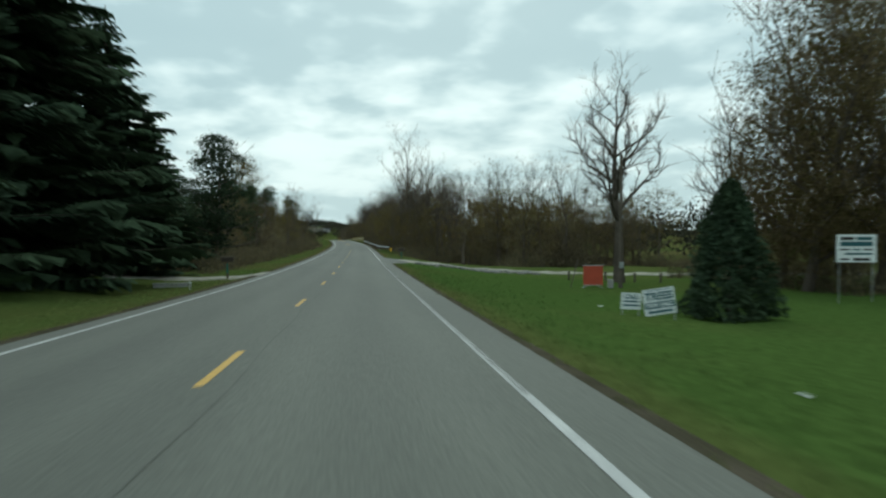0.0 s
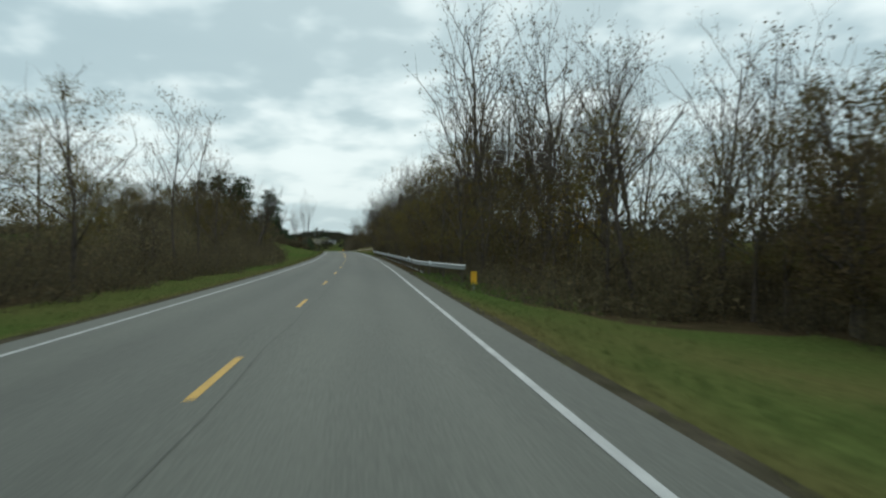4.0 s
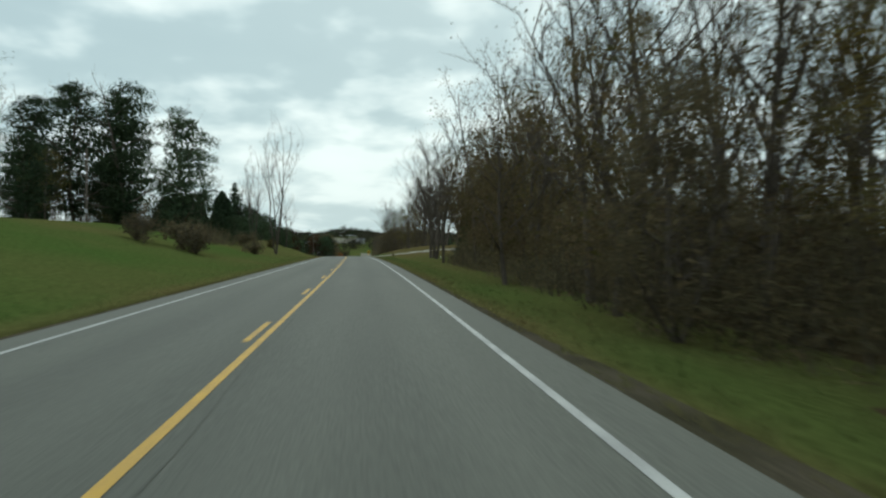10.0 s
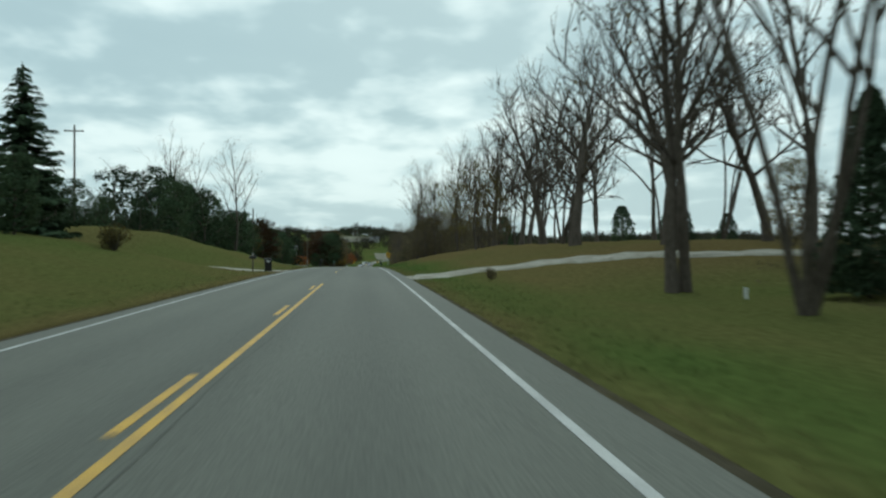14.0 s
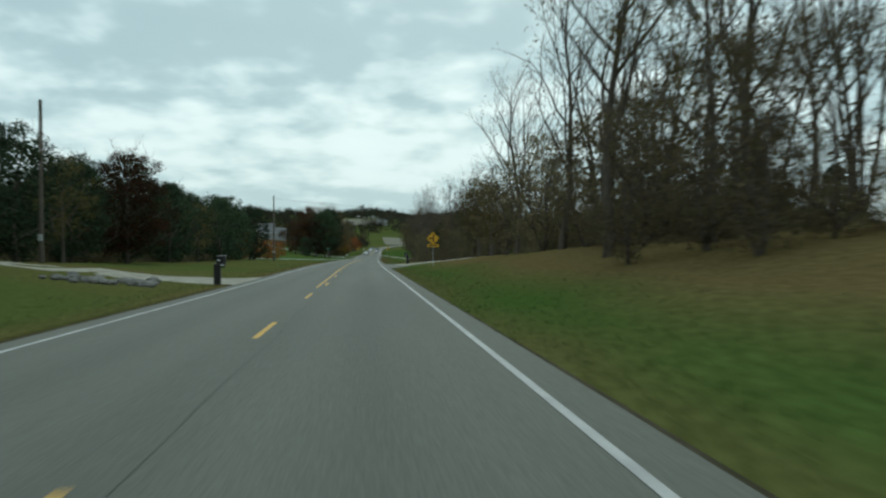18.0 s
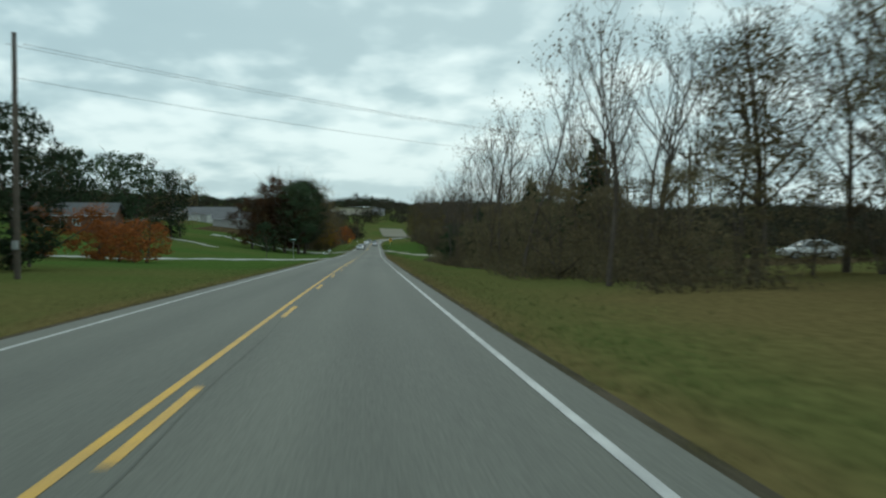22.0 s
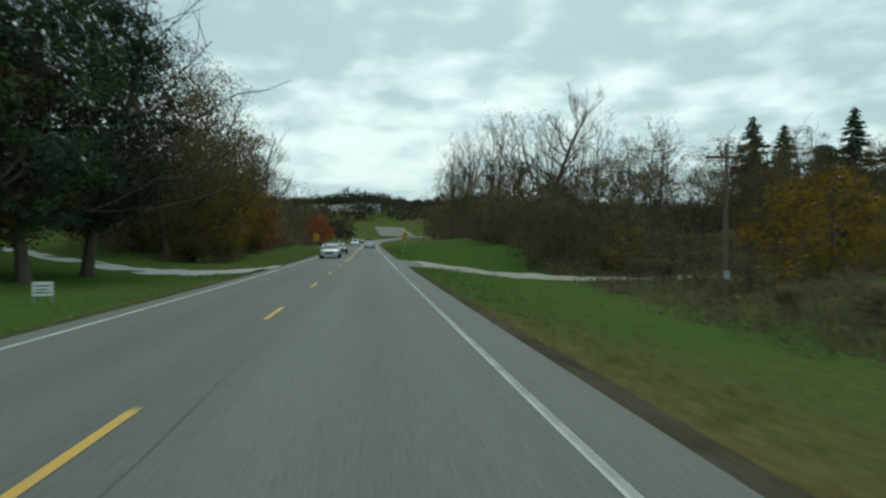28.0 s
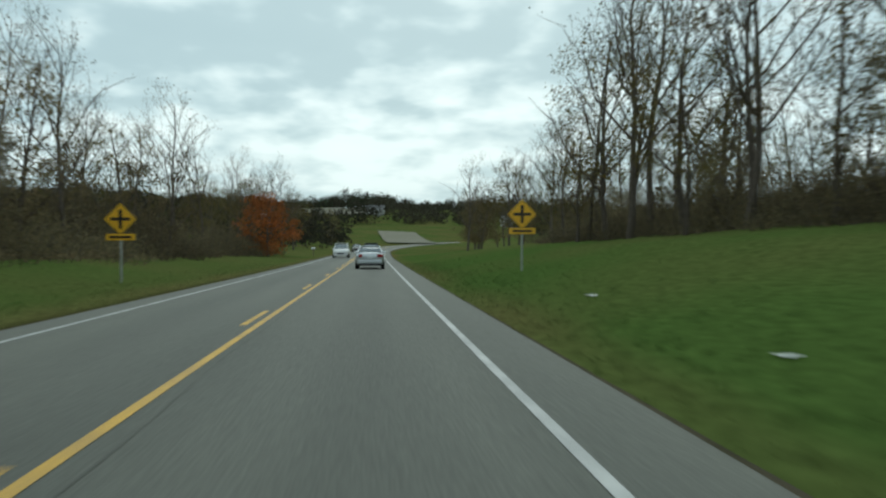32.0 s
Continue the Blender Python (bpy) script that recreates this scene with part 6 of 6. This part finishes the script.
for x0, x1, z0, z1, m in ((-0.7, -0.1, 1.78, 1.94, M_SIGNB), (0.0, 0.7, 1.78, 1.94, M_SIGNT), (-0.72, 0.72, 1.50, 1.72, M_SIGNT), (-0.72, -0.28, 1.31, 1.38, M_SIGNB), (-0.15, 0.2, 1.31, 1.38, M_SIGNT),
                          (0.3, 0.72, 1.31, 1.38, M_SIGNB), (-0.5, 0.7, 1.10, 1.19, M_SIGNT), (-0.7, -0.3, 0.84, 0.93, M_SIGNB), (-0.15, 0.6, 0.82, 0.95, M_SIGNB)):
    part("text_bar", boxed(x0, x1, -0.034, -0.027, z0 + 1.2, z1 + 1.2, 0.001), m, p)
t, p = board("roadwork_sign", "blank orange-red fabric roadwork sign on a low stand", 46.5, 15.9, -8, 1.22, 1.22, 0.18, M_SIGNO)
for z in (0.18, 1.40):
    part("frame_bar", boxed(-0.63, 0.63, -0.03, 0.03, z - 0.02, z + 0.02, 0.005), M_STEEL, t)
for s in (-1, 1):
    part("stand_leg", rods((s * 0.1, 0, 0.2), (s * 0.7, 0.25, -0.02), 0.02, None, 6), M_STEEL, t)
part("stay", rods((-1.35, 0.3, 0.0), (-0.75, 0.9, 1.75), 0.03, None, 6), M_WOOD, t, "slanted wooden stake")
t = thing("utility_box", "small pale grey utility cabinet at the foot of a pole", "cabinet", place_at(47.6, 17.4))
part("body", boxed(-0.15, 0.15, -0.15, 0.15, -0.1, 0.55, 0.03), M_CONCRETE, t)
part("lid", boxed(-0.17, 0.17, -0.17, 0.17, 0.552, 0.60, 0.02), M_CONCRETE, t)
t, p = board("yard_sign", "small white yard sign with grey writing on the lawn", 715.9, -8.6, 6, 0.62, 0.46, 0.25, M_SIGNW)
for z, w in ((0.58, 0.22), (0.46, 0.16), (0.36, 0.22)):
    part("text_bar", boxed(-w, w, -0.016, -0.011, z - 0.02, z + 0.02, 0.001), M_SIGNB, p)


# warning signs
def diamond(side, thick, rounded=0.06):
    bm = boxed(-side / 2, side / 2, -thick / 2, thick / 2, -side / 2, side / 2)
    edges = [e for e in bm.edges if abs(e.verts[0].co.y - e.verts[1].co.y) > 1e-4]
    bmesh.ops.bevel(bm, geom=edges, offset=rounded, segments=4, affect="EDGES", profile=0.5)
    bmesh.ops.rotate(bm, verts=bm.verts, cent=(0, 0, 0), matrix=Matrix.Rotation(radians(45), 3, "Y"))
    return bm


def warning_sign(y, u, side, centre, symbol, label):
    t = thing("warning_sign", label, "road sign", place_at(y, u, -2))
    part("post", boxed(-0.03, 0.03, 0.0, 0.05, -0.4, centre + side * 0.6, 0.004), M_STEEL, t)
    m = pose(0, -0.02, centre)
    part("plate", diamond(side, 0.012), M_SIGNY, t, "yellow diamond plate", m)
    rim = part("border", diamond(side * 0.95, 0.004), M_SIGNB, t, "thin black border", pose(0, -0.0285, centre))
    part("face", diamond(side * 0.91, 0.004), M_SIGNY, t, "", pose(0, -0.0335, centre))
    b = side * 0.055
    for x0, x1, z0, z1 in symbol:
        part("symbol_bar", boxed(x0 * side, x1 * side, -0.042, -0.036, centre + z0 * side, centre + z1 * side, 0.002), M_SIGNB, t, "black bar of the symbol")
    low = centre - side * 0.78
    pw = side * 0.62
    plaque = part("plaque", boxed(-pw, pw, -0.03, -0.012, low - 0.11, low + 0.11, 0.004), M_SIGNY, t, "yellow name plaque")
    part("text_bar", boxed(-pw * 0.75, pw * 0.75, -0.036, -0.032, low - 0.04, low + 0.04, 0.001), M_SIGNB, plaque)
    return t


CROSS = [(-0.07, 0.07, -0.42, 0.42), (-0.42, -0.07, -0.07, 0.07), (0.07, 0.42, -0.07, 0.07)]
TEE = [(-0.02, 0.12, -0.42, 0.42), (-0.42, -0.02, -0.07, 0.07)]
warning_sign(815, 7.4, 0.78, 2.05, CROSS, "yellow diamond crossroads sign with a black cross")
warning_sign(814.5, -6.5, 0.78, 2.15, CROSS, "yellow diamond crossroads sign with a black cross")
warning_sign(510, 7.6, 0.78, 2.3, TEE, "yellow diamond side-road sign with a name plaque")


# mailboxes
def mailbox(y, u, style, label, rz=0.0):
    t = thing("mailbox", label, "mailbox", place_at(y, u, rz))
    sgn = -1 if u > 0 else 1
    if style == "roofed":
        part("post", boxed(-0.06, 0.06, -0.06, 0.06, -0.3, 1.02, 0.008), M_WOOD, t)
        part("marker", boxed(-0.05, 0.05, -0.075, -0.062, 0.35, 0.92, 0.003), M_SIGNG, t, "green reflective marker strip")
        part("box", boxed(-0.36, 0.36, -0.12, 0.12, 1.02, 1.26, 0.02), M_BROWNBOX, t, "brown box")
        part("roof", boxed(-0.42, 0.42, -0.17, 0.17, 1.262, 1.32, 0.015), M_WOOD, t, "pale flat roof board")
        part("brace", rods((-0.04, 0, 0.7), (-0.3, 0, 1.02), 0.03, None, 6), M_WOOD, t)
    elif style == "pillar":
        part("post", boxed(-0.15, 0.15, -0.17, 0.17, -0.3, 1.02, 0.03), M_BLACK, t)
        bm = boxed(-0.20 + sgn * 0.18, 0.20 + sgn * 0.18, -0.20, 0.20, 1.02, 1.36, 0.03)
        part("box", bm, M_BLACK, t, "black moulded box")
        part("lid", boxed(-0.24 + sgn * 0.20, 0.22 + sgn * 0.20, -0.22, 0.22, 1.362, 1.40, 0.015), M_BLACK, t, "overhanging lid")
        part("newspaper_holder", boxed(-0.12 + sgn * 0.26, 0.10 + sgn * 0.26, -0.16, 0.16, 0.84, 1.015, 0.03), M_BLACK, t)
        for dx, z in ((0.10, 1.16), (0.26, 0.93)):
            part("label_bar", boxed(-0.07 + sgn * dx, 0.07 + sgn * dx, -0.212, -0.204, z, z + 0.05, 0.002), M_SIGNW, t, "pale bar on the side")
    else:
        mat = M_SIGNW if style == "white" else M_BLACK
        part("post", boxed(-0.05, 0.05, -0.05, 0.05, -0.3, 1.0, 0.008), M_WOOD, t)
        bm = bmesh.new()
        rod(bm, (-0.26, 0, 1.12), (0.26, 0, 1.12), 0.11, None, 14)
        box(bm, -0.26, 0.26, -0.11, 0.11, 1.0, 1.12)
        part("box", bm, mat, t)
        part("flag", boxed(0.0, 0.03, 0.115, 0.13, 1.1, 1.32, 0.003), M_LAMP, t, "small red flag")
    return t


mailbox(48.3, -6.3, "roofed", "dark wooden mailbox with a flat roof on a post")
mailbox(86.0, 6.05, "roofed", "brown mailbox with a pale flat roof and green marker")
mailbox(408.2, -6.6, "plain", "dark mailbox on a post beside the driveway")
mailbox(482.9, -5.1, "pillar", "black moulded mailbox on a thick post by the gravel")
mailbox(538.5, 6.95, "pillar", "black moulded mailbox on a thick post by the driveway")
mailbox(691, -6.0, "white", "white mailbox on a post beside the road")
mailbox(895, -6.2, "white", "white mailbox on a post beside the road")

# wheeled bin put out beside the driveway
t = thing("wheeled_bin", "black wheeled refuse bin standing at the driveway", "bin", place_at(410.4, -5.7, 8))
bm = boxed(-0.30, 0.30, -0.34, 0.34, 0.06, 1.0, 0.03)
for v in bm.verts:
    v.co.x *= 0.82 + 0.18 * v.co.z
    v.co.y *= 0.78 + 0.22 * v.co.z
part("body", bm, M_BLACK, t)
part("lid", boxed(-0.33, 0.33, -0.38, 0.37, 1.002, 1.07, 0.03), M_BLACK, t)
part("handle", rods((-0.26, 0.41, 0.98), (0.26, 0.41, 0.98), 0.018, None, 8), M_BLACK, t)
part("label_bar", boxed(-0.12, 0.12, -0.345, -0.335, 0.78, 0.88, 0.002), M_SIGNW, t, "pale label")
for x in (-0.27, 0.27):
    part("wheel", rods((x - 0.03, 0.30, 0.10), (x + 0.03, 0.30, 0.10), 0.10, None, 14), M_BLACK, t)
t = thing("marker_post", "short white marker post before dark evergreens", "post", place_at(372, 14.9))
part("shaft", boxed(-0.05, 0.05, -0.03, 0.03, -0.2, 0.42, 0.008), M_SIGNW, t)
part("cap", boxed(-0.06, 0.06, -0.04, 0.04, 0.421, 0.45, 0.006), M_SIGNW, t)

# street name sign at the corner
t = thing("street_sign", "green street name sign on a steel post", "road sign", place_at(669.7, -10.4, 10))
part("post", rods((0, 0, -0.3), (0, 0, 3.0), 0.03, None, 8), M_STEEL, t)
p = part("blade", boxed(-0.5, 0.5, -0.01, 0.01, 3.0, 3.22, 0.004), M_SIGNG, t, "green name blade")
part("text_bar", boxed(-0.38, 0.38, -0.016, -0.012, 3.07, 3.15, 0.001), M_SIGNW, p)

# culvert pipes under the driveways
for y, u, r in ((529.0, 7.6, 0.26), (385.5, 8.2, 0.24), (44.8, -7.6, 0.22), (734.4, -7.4, 0.24), (409.2, -8.2, 0.22), (479.6, -7.6, 0.25)):
    t = thing("culvert_pipe", "dark drain pipe end in the grass ditch", "drain pipe", place_at(y, u))
    bm = bmesh.new()
    bmesh.ops.create_cone(bm, cap_ends=False, segments=18, radius1=r, radius2=r, depth=0.7, matrix=pose(0, 0.35, -0.26, 90, 0, 0))
    part("pipe", bm, M_BLACK, t)
    # a black disc inside the mouth stands in for the pipe's inner shade
    bm = bmesh.new()
    bmesh.ops.create_cone(bm, cap_ends=True, segments=18, radius1=r * 0.93, radius2=r * 0.93, depth=0.05, matrix=pose(0, 0.15, -0.26, 90, 0, 0))
    part("dark_inside", bm, M_SIGNB, t)


# stones by the gravel driveway, rubble by the first one
def stone(seed, size):
    rng = random.Random(seed)
    bm = bmesh.new()
    bmesh.ops.create_icosphere(bm, subdivisions=2, radius=1.0)
    for v in bm.verts:
        n = 1 + 0.35 * noise.noise(v.co * 1.3 + Vector((seed * 3.1, 0, 0)))
        v.co = Vector((v.co.x * size * n, v.co.y * size * 0.8 * n, v.co.z * size * 0.55 * n))
    me = bpy.data.meshes.new("boulder")
    bm.to_mesh(me)
    bm.free()
    me.materials.append(M_STONE)
    return me


STONES = [stone(k, 0.30) for k in range(5)]
rng = random.Random(8)
for k in range(34):
    y, u = 480.4 + rng.gauss(0, 1.1), -7.0 - rng.random() * 4.5
    ob = new("boulder", STONES[k % 5])
    x = float(road_x(y)) + u
    s = rng.uniform(0.5, 1.25)
    ob.matrix_basis = Matrix.LocRotScale((x, y, float(ground_z(x, y)) + 0.08), Euler((0, 0, rng.uniform(0, 6))), (s, s, s))
    tagged(ob, "rough grey-brown field stone beside the gravel drive", "stone", "stones by the drive")
for k in range(210):
    u = 7.0 + rng.random() * 11
    y = 77.0 - abs(rng.gauss(0, 1.9)) - max(0.0, u - 12) * 0.55
    ob = new("rubble_stone", STONES[k % 5])
    x = float(road_x(y)) + u
    s = rng.uniform(0.35, 1.05)
    ob.matrix_basis = Matrix.LocRotScale((x, y, float(ground_z(x, y)) + 0.04), Euler((0, 0, rng.uniform(0, 6))), (s, s, s))
    tagged(ob, "pale broken stone on the driveway's edge", "stone", "rubble by the first drive")

# short fence posts by the diagonal drive
for y, u in ((58, 17.5), (57, 18.6), (56, 19.8), (54.6, 21.6), (53.5, 23.2), (97, 12.5), (99, 14.5), (101, 10.5), (103, 16)):
    t = thing("fence_post", "short dark wooden fence post in the grass", "post", place_at(y, u), "short fence posts")
    part("shaft", boxed(-0.06, 0.06, -0.06, 0.06, -0.2, 0.62, 0.01), M_WOOD, t)
    part("cap", boxed(-0.075, 0.075, -0.075, 0.075, 0.622, 0.66, 0.01), M_WOOD, t)

# reflectors on the guardrail, and the orange marker at its start
for y in (141.5, 160.5, 195, 212, 226):
    t = thing("rail_reflector", "small white reflector plate on the guardrail", "reflector", pose(float(road_x(y)) + 5.2, y, float(road_z(y)) + 0.58))
    part("plate", boxed(-0.05, 0.05, -0.01, 0.01, 0.0, 0.20, 0.004), M_SIGNW, t)
    part("bracket", boxed(-0.015, 0.015, 0.011, 0.03, -0.08, 0.14, 0.002), M_STEEL, t)
t = thing("end_marker", "orange marker panel at the guardrail's start", "road sign", place_at(137, 7.0))
part("post", boxed(-0.025, 0.025, 0.0, 0.03, -0.2, 1.0, 0.003), M_STEEL, t)
part("panel", boxed(-0.15, 0.15, -0.012, -0.002, 0.35, 1.0, 0.004), M_SIGNY, t)
# the turned-down rail end
t = thing("rail_terminal", "flared steel end piece of the guardrail on a wooden post", "guardrail end", pose(float(road_x(236.6)) + 5.15, 236.6, float(road_z(236.6)) - 0.03))
part("nose", boxed(-0.10, 0.02, -0.20, 0.24, 0.35, 0.67, 0.05), M_STEEL, t)
part("top_plate", boxed(-0.22, 0.14, 0.02, 0.30, 0.70, 0.76, 0.015), M_CONCRETE, t, "pale weathered cap plate")
part("post", boxed(0.11, 0.29, -0.1, 0.1, -0.6, 0.70, 0.012), M_WOOD, t)

# litter on the grass
for y, u, s in ((25.9, 9.9, 0.08), (8.3, 6.9, 0.05), (803, 6.6, 0.10), (794.5, 6.3, 0.09)):
    bm = bmesh.new()
    bmesh.ops.create_grid(bm, x_segments=5, y_segments=4, size=s)
    for v in bm.verts:
        v.co.z = 0.03 + 0.035 * noise.noise(v.co * 9 + Vector((y, 0, 0)))
    bmesh.ops.solidify(bm, geom=list(bm.faces), thickness=0.004)
    ob = part("paper_scrap", bm, M_SIGNW)
    ob.matrix_basis = place_at(y, u, 30 * s * 10)
    tagged(ob, "crumpled white paper scrap lying on the grass", "litter")


# headwall and marker by the first culvert
t = thing("culvert_headwall", "pale weathered concrete headwall over a drain pipe", "headwall", place_at(43.6, -8.4, 4))
part("slab", boxed(-0.9, 0.9, -0.14, 0.14, -0.35, 0.16, 0.02), M_CONCRETE, t)
part("coping", boxed(-0.95, 0.95, -0.18, 0.18, 0.162, 0.24, 0.02), M_CONCRETE, t)
t = thing("marker_post", "short white marker post in the grass verge", "post", place_at(40, -6.7))
part("shaft", boxed(-0.04, 0.04, -0.03, 0.03, -0.2, 0.38, 0.008), M_SIGNW, t)
part("cap", boxed(-0.05, 0.05, -0.04, 0.04, 0.381, 0.41, 0.006), M_SIGNW, t)
# a pale dead trunk at the edge of the wood
wv, wf = [], []
tube(wv, wf, [Vector((0, 0, -0.3)), Vector((-0.1, 0, 0.9)), Vector((-0.25, 0.1, 1.8)), Vector((0.05, 0.1, 2.9)), Vector((0.2, 0.15, 3.5))], [0.22, 0.15, 0.12, 0.08, 0.03], 8)
tube(wv, wf, [Vector((-0.22, 0.08, 1.6)), Vector((-0.7, 0.1, 2.3)), Vector((-0.8, 0.1, 2.7))], [0.07, 0.05, 0.02], 6)
t = thing("dead_snag", "pale leaning dead trunk at the wood's edge", "dead tree", place_at(104, 15.5))
part("trunk", mesh_of("trunk", wv, wf, M_BARKP, True), M_BARKP, t)


# ---- houses ----
def gable_house(name, label, x, y, z, rz, length, depth, eave, ridge, wall, roof, windows=(), doors=(), chimney=None, garage=()):
    """A gabled house; its long front faces -y before it is turned. Openings are given as (side, along, low, width, height)."""
    t = thing(name, label, "house", pose(x, y, z, 0, 0, rz))
    hl, hd = length / 2, depth / 2
    bm = bmesh.new()
    v = [bm.verts.new(c) for c in ((-hl, -hd, -1), (hl, -hd, -1), (hl, hd, -1), (-hl, hd, -1), (-hl, -hd, eave), (hl, -hd, eave), (hl, hd, eave), (-hl, hd, eave), (-hl, 0, ridge - 0.05), (hl, 0, ridge - 0.05))]
    for f in ((0, 1, 5, 4), (2, 3, 7, 6), (1, 2, 6, 9, 5), (3, 0, 4, 8, 7), (4, 5, 9, 8), (6, 7, 8, 9), (3, 2, 1, 0)):
        bm.faces.new([v[i] for i in f])
    part("wall", bm, wall, t)
    over, slope = 0.45, (ridge - eave) / hd
    for s in (-1, 1):
        rings = []
        for xx in (-hl - over, hl + over):
            rings.append([(xx, 0, ridge + 0.02), (xx, s * (hd + over), eave - slope * over + 0.02), (xx, s * (hd + over), eave - slope * over + 0.2), (xx, 0, ridge + 0.22)])
        part("roof", mesh_of("roof", *loft(rings), roof), roof, t)
        part("gutter", rods((-hl - over, s * (hd + over + 0.05), eave - slope * over + 0.05), (hl + over, s * (hd + over + 0.05), eave - slope * over + 0.05), 0.06, None, 6), M_SIGNW, t)
    turn = {"front": (0, -hd), "right": (90, hl), "left": (-90, hl)}

    def opening(kind, side, along, low, w, h):
        ang, dist = turn[side]
        dist = abs(dist)
        m = pose(0, 0, 0, 0, 0, ang)
        fr = part(kind, boxed(along - w / 2 - 0.08, along + w / 2 + 0.08, -dist - 0.06, -dist + 0.05, low - 0.08, low + h + 0.08, 0.01, m=m), M_SIGNW, t, "white framed " + kind)
        if kind == "window":
            part("pane", boxed(along - w / 2, along + w / 2, -dist - 0.075, -dist - 0.062, low, low + h, 0.003, m=m), M_GLASS, fr)
            part("mullion", boxed(along - 0.03, along + 0.03, -dist - 0.09, -dist - 0.076, low, low + h, 0.003, m=m), M_SIGNW, fr)
        elif kind == "garage_door":
            for k in range(4):
                part("panel", boxed(along - w / 2, along + w / 2, -dist - 0.08, -dist - 0.062, low + h * k / 4 + 0.02, low + h * (k + 1) / 4 - 0.01, 0.004, m=m), M_WALLW, fr)
        else:
            part("leaf", boxed(along - w / 2, along + w / 2, -dist - 0.08, -dist - 0.062, low, low + h, 0.003, m=m), M_BROWNBOX, fr)
    for w in windows:
        opening("window", *w)
    for d in doors:
        opening("door", *d)
    for g in garage:
        opening("garage_door", *g)
    if chimney:
        cx, cy, cz = chimney
        c = part("chimney", boxed(cx - 0.45, cx + 0.45, cy - 0.4, cy + 0.4, 0.0, cz, 0.03), M_BRICK, t)
        part("cap", boxed(cx - 0.52, cx + 0.52, cy - 0.47, cy + 0.47, cz, cz + 0.12, 0.02), M_CONCRETE, c)
    return t


def gz(x, y):
    return float(ground_z(x, y))


gable_house("brick_house", "low brown brick house with a grey roof on the hillside lawn", -33.8, 694, gz(-31, 692), 4, 17, 8, 2.9, 5.0, M_BRICK, M_ROOF,
            windows=[("front", 5.5, 1.0, 1.2, 1.2), ("front", 2.2, 1.0, 1.2, 1.2), ("front", -2.5, 1.0, 1.6, 1.2), ("front", -6, 1.0, 1.2, 1.2)], doors=[("front", 0, 0.1, 0.95, 2.05)])
gable_house("ranch_house", "long white ranch house with garage doors and a grey roof", -38, 850, gz(-38, 848), -6, 24, 9, 3.0, 5.6, M_WALLG, M_ROOF,
            windows=[("front", -9.5, 1.0, 2.0, 1.3)], garage=[("front", -3.5, 0.05, 4.6, 2.4), ("front", 3.0, 0.05, 3.0, 2.4), ("front", 8.5, 0.05, 3.6, 2.4)])
gable_house("tall_house", "tall pale house with a chimney among evergreens", 84, 425, gz(84, 425), 28, 14, 9, 6.8, 9.6, M_WALLG, M_ROOFB, chimney=(-3.0, -1.2, 10.8),
            windows=[("front", 2.2, 3.3, 1.1, 1.5), ("front", -1.8, 3.3, 1.1, 1.5), ("front", 2.2, 0.9, 1.2, 1.5), ("left", 0.5, 3.3, 1.0, 1.4)])
gable_house("white_farmhouse", "white gabled farmhouse wing with a grey roof and dark windows", 78, 601, gz(78, 601) - 0.3, 82, 7, 3.6, 2.8, 4.5, M_WALLW, M_ROOFB,
            windows=[("left", -0.62, 1.5, 0.75, 1.1), ("left", 0.62, 1.5, 0.75, 1.1), ("front", 1.5, 1.0, 1.0, 1.2)])
gable_house("white_house", "long low white house with a large grey roof", 87.5, 606.5, gz(87, 606) - 0.3, 4, 23, 6.5, 2.3, 5.4, M_WALLW, M_ROOFB, chimney=(1.0, -2.4, 8.2),
            windows=[("front", 6.5, 0.9, 1.2, 1.1), ("front", -6.5, 0.9, 1.2, 1.1), ("front", 3.5, 0.9, 0.9, 1.1)])
gable_house("grey_house", "grey house above the lawn behind the trees", -23, 812, gz(-23, 812), 10, 12, 8, 3.0, 5.2, M_WALLG, M_ROOF, windows=[("front", 3, 1.0, 1.2, 1.2), ("right", 0, 1.0, 1.2, 1.2)])
for x, y, r, w, m in ((-30, 1285, 5, M_WALLW, 10), (40, 1340, -8, M_WALLG, 12), (120, 1260, 0, M_WALLW, 12)):
    gable_house("far_farm_building", "distant pale farm building across the valley", x, y, gz(x, y), r, m, 9, 4.0, 6.5, w, M_ROOF, windows=[("front", 2.5, 1.2, 1.4, 1.4), ("front", -2.5, 1.2, 1.4, 1.4)])


def parked(y_m, x, rz, *a, **k):
    return car(*a[:3], pose(x, y_m, gz(x, y_m) + 0.02, 0, 0, rz), *a[3:], **k)


parked(841.5, -44, 190, "parked_truck", "dark green pickup standing before the ranch house", M_CARD, 5.0, 1.9, 1.75, "suv")
parked(600, 53, 80, "parked_car", "white car parked on the far side of the yard", M_CARX)
parked(590, 60, 75, "parked_car", "white car parked beside the farmhouse", M_CARX, 4.7, 1.85, 1.6, "suv")
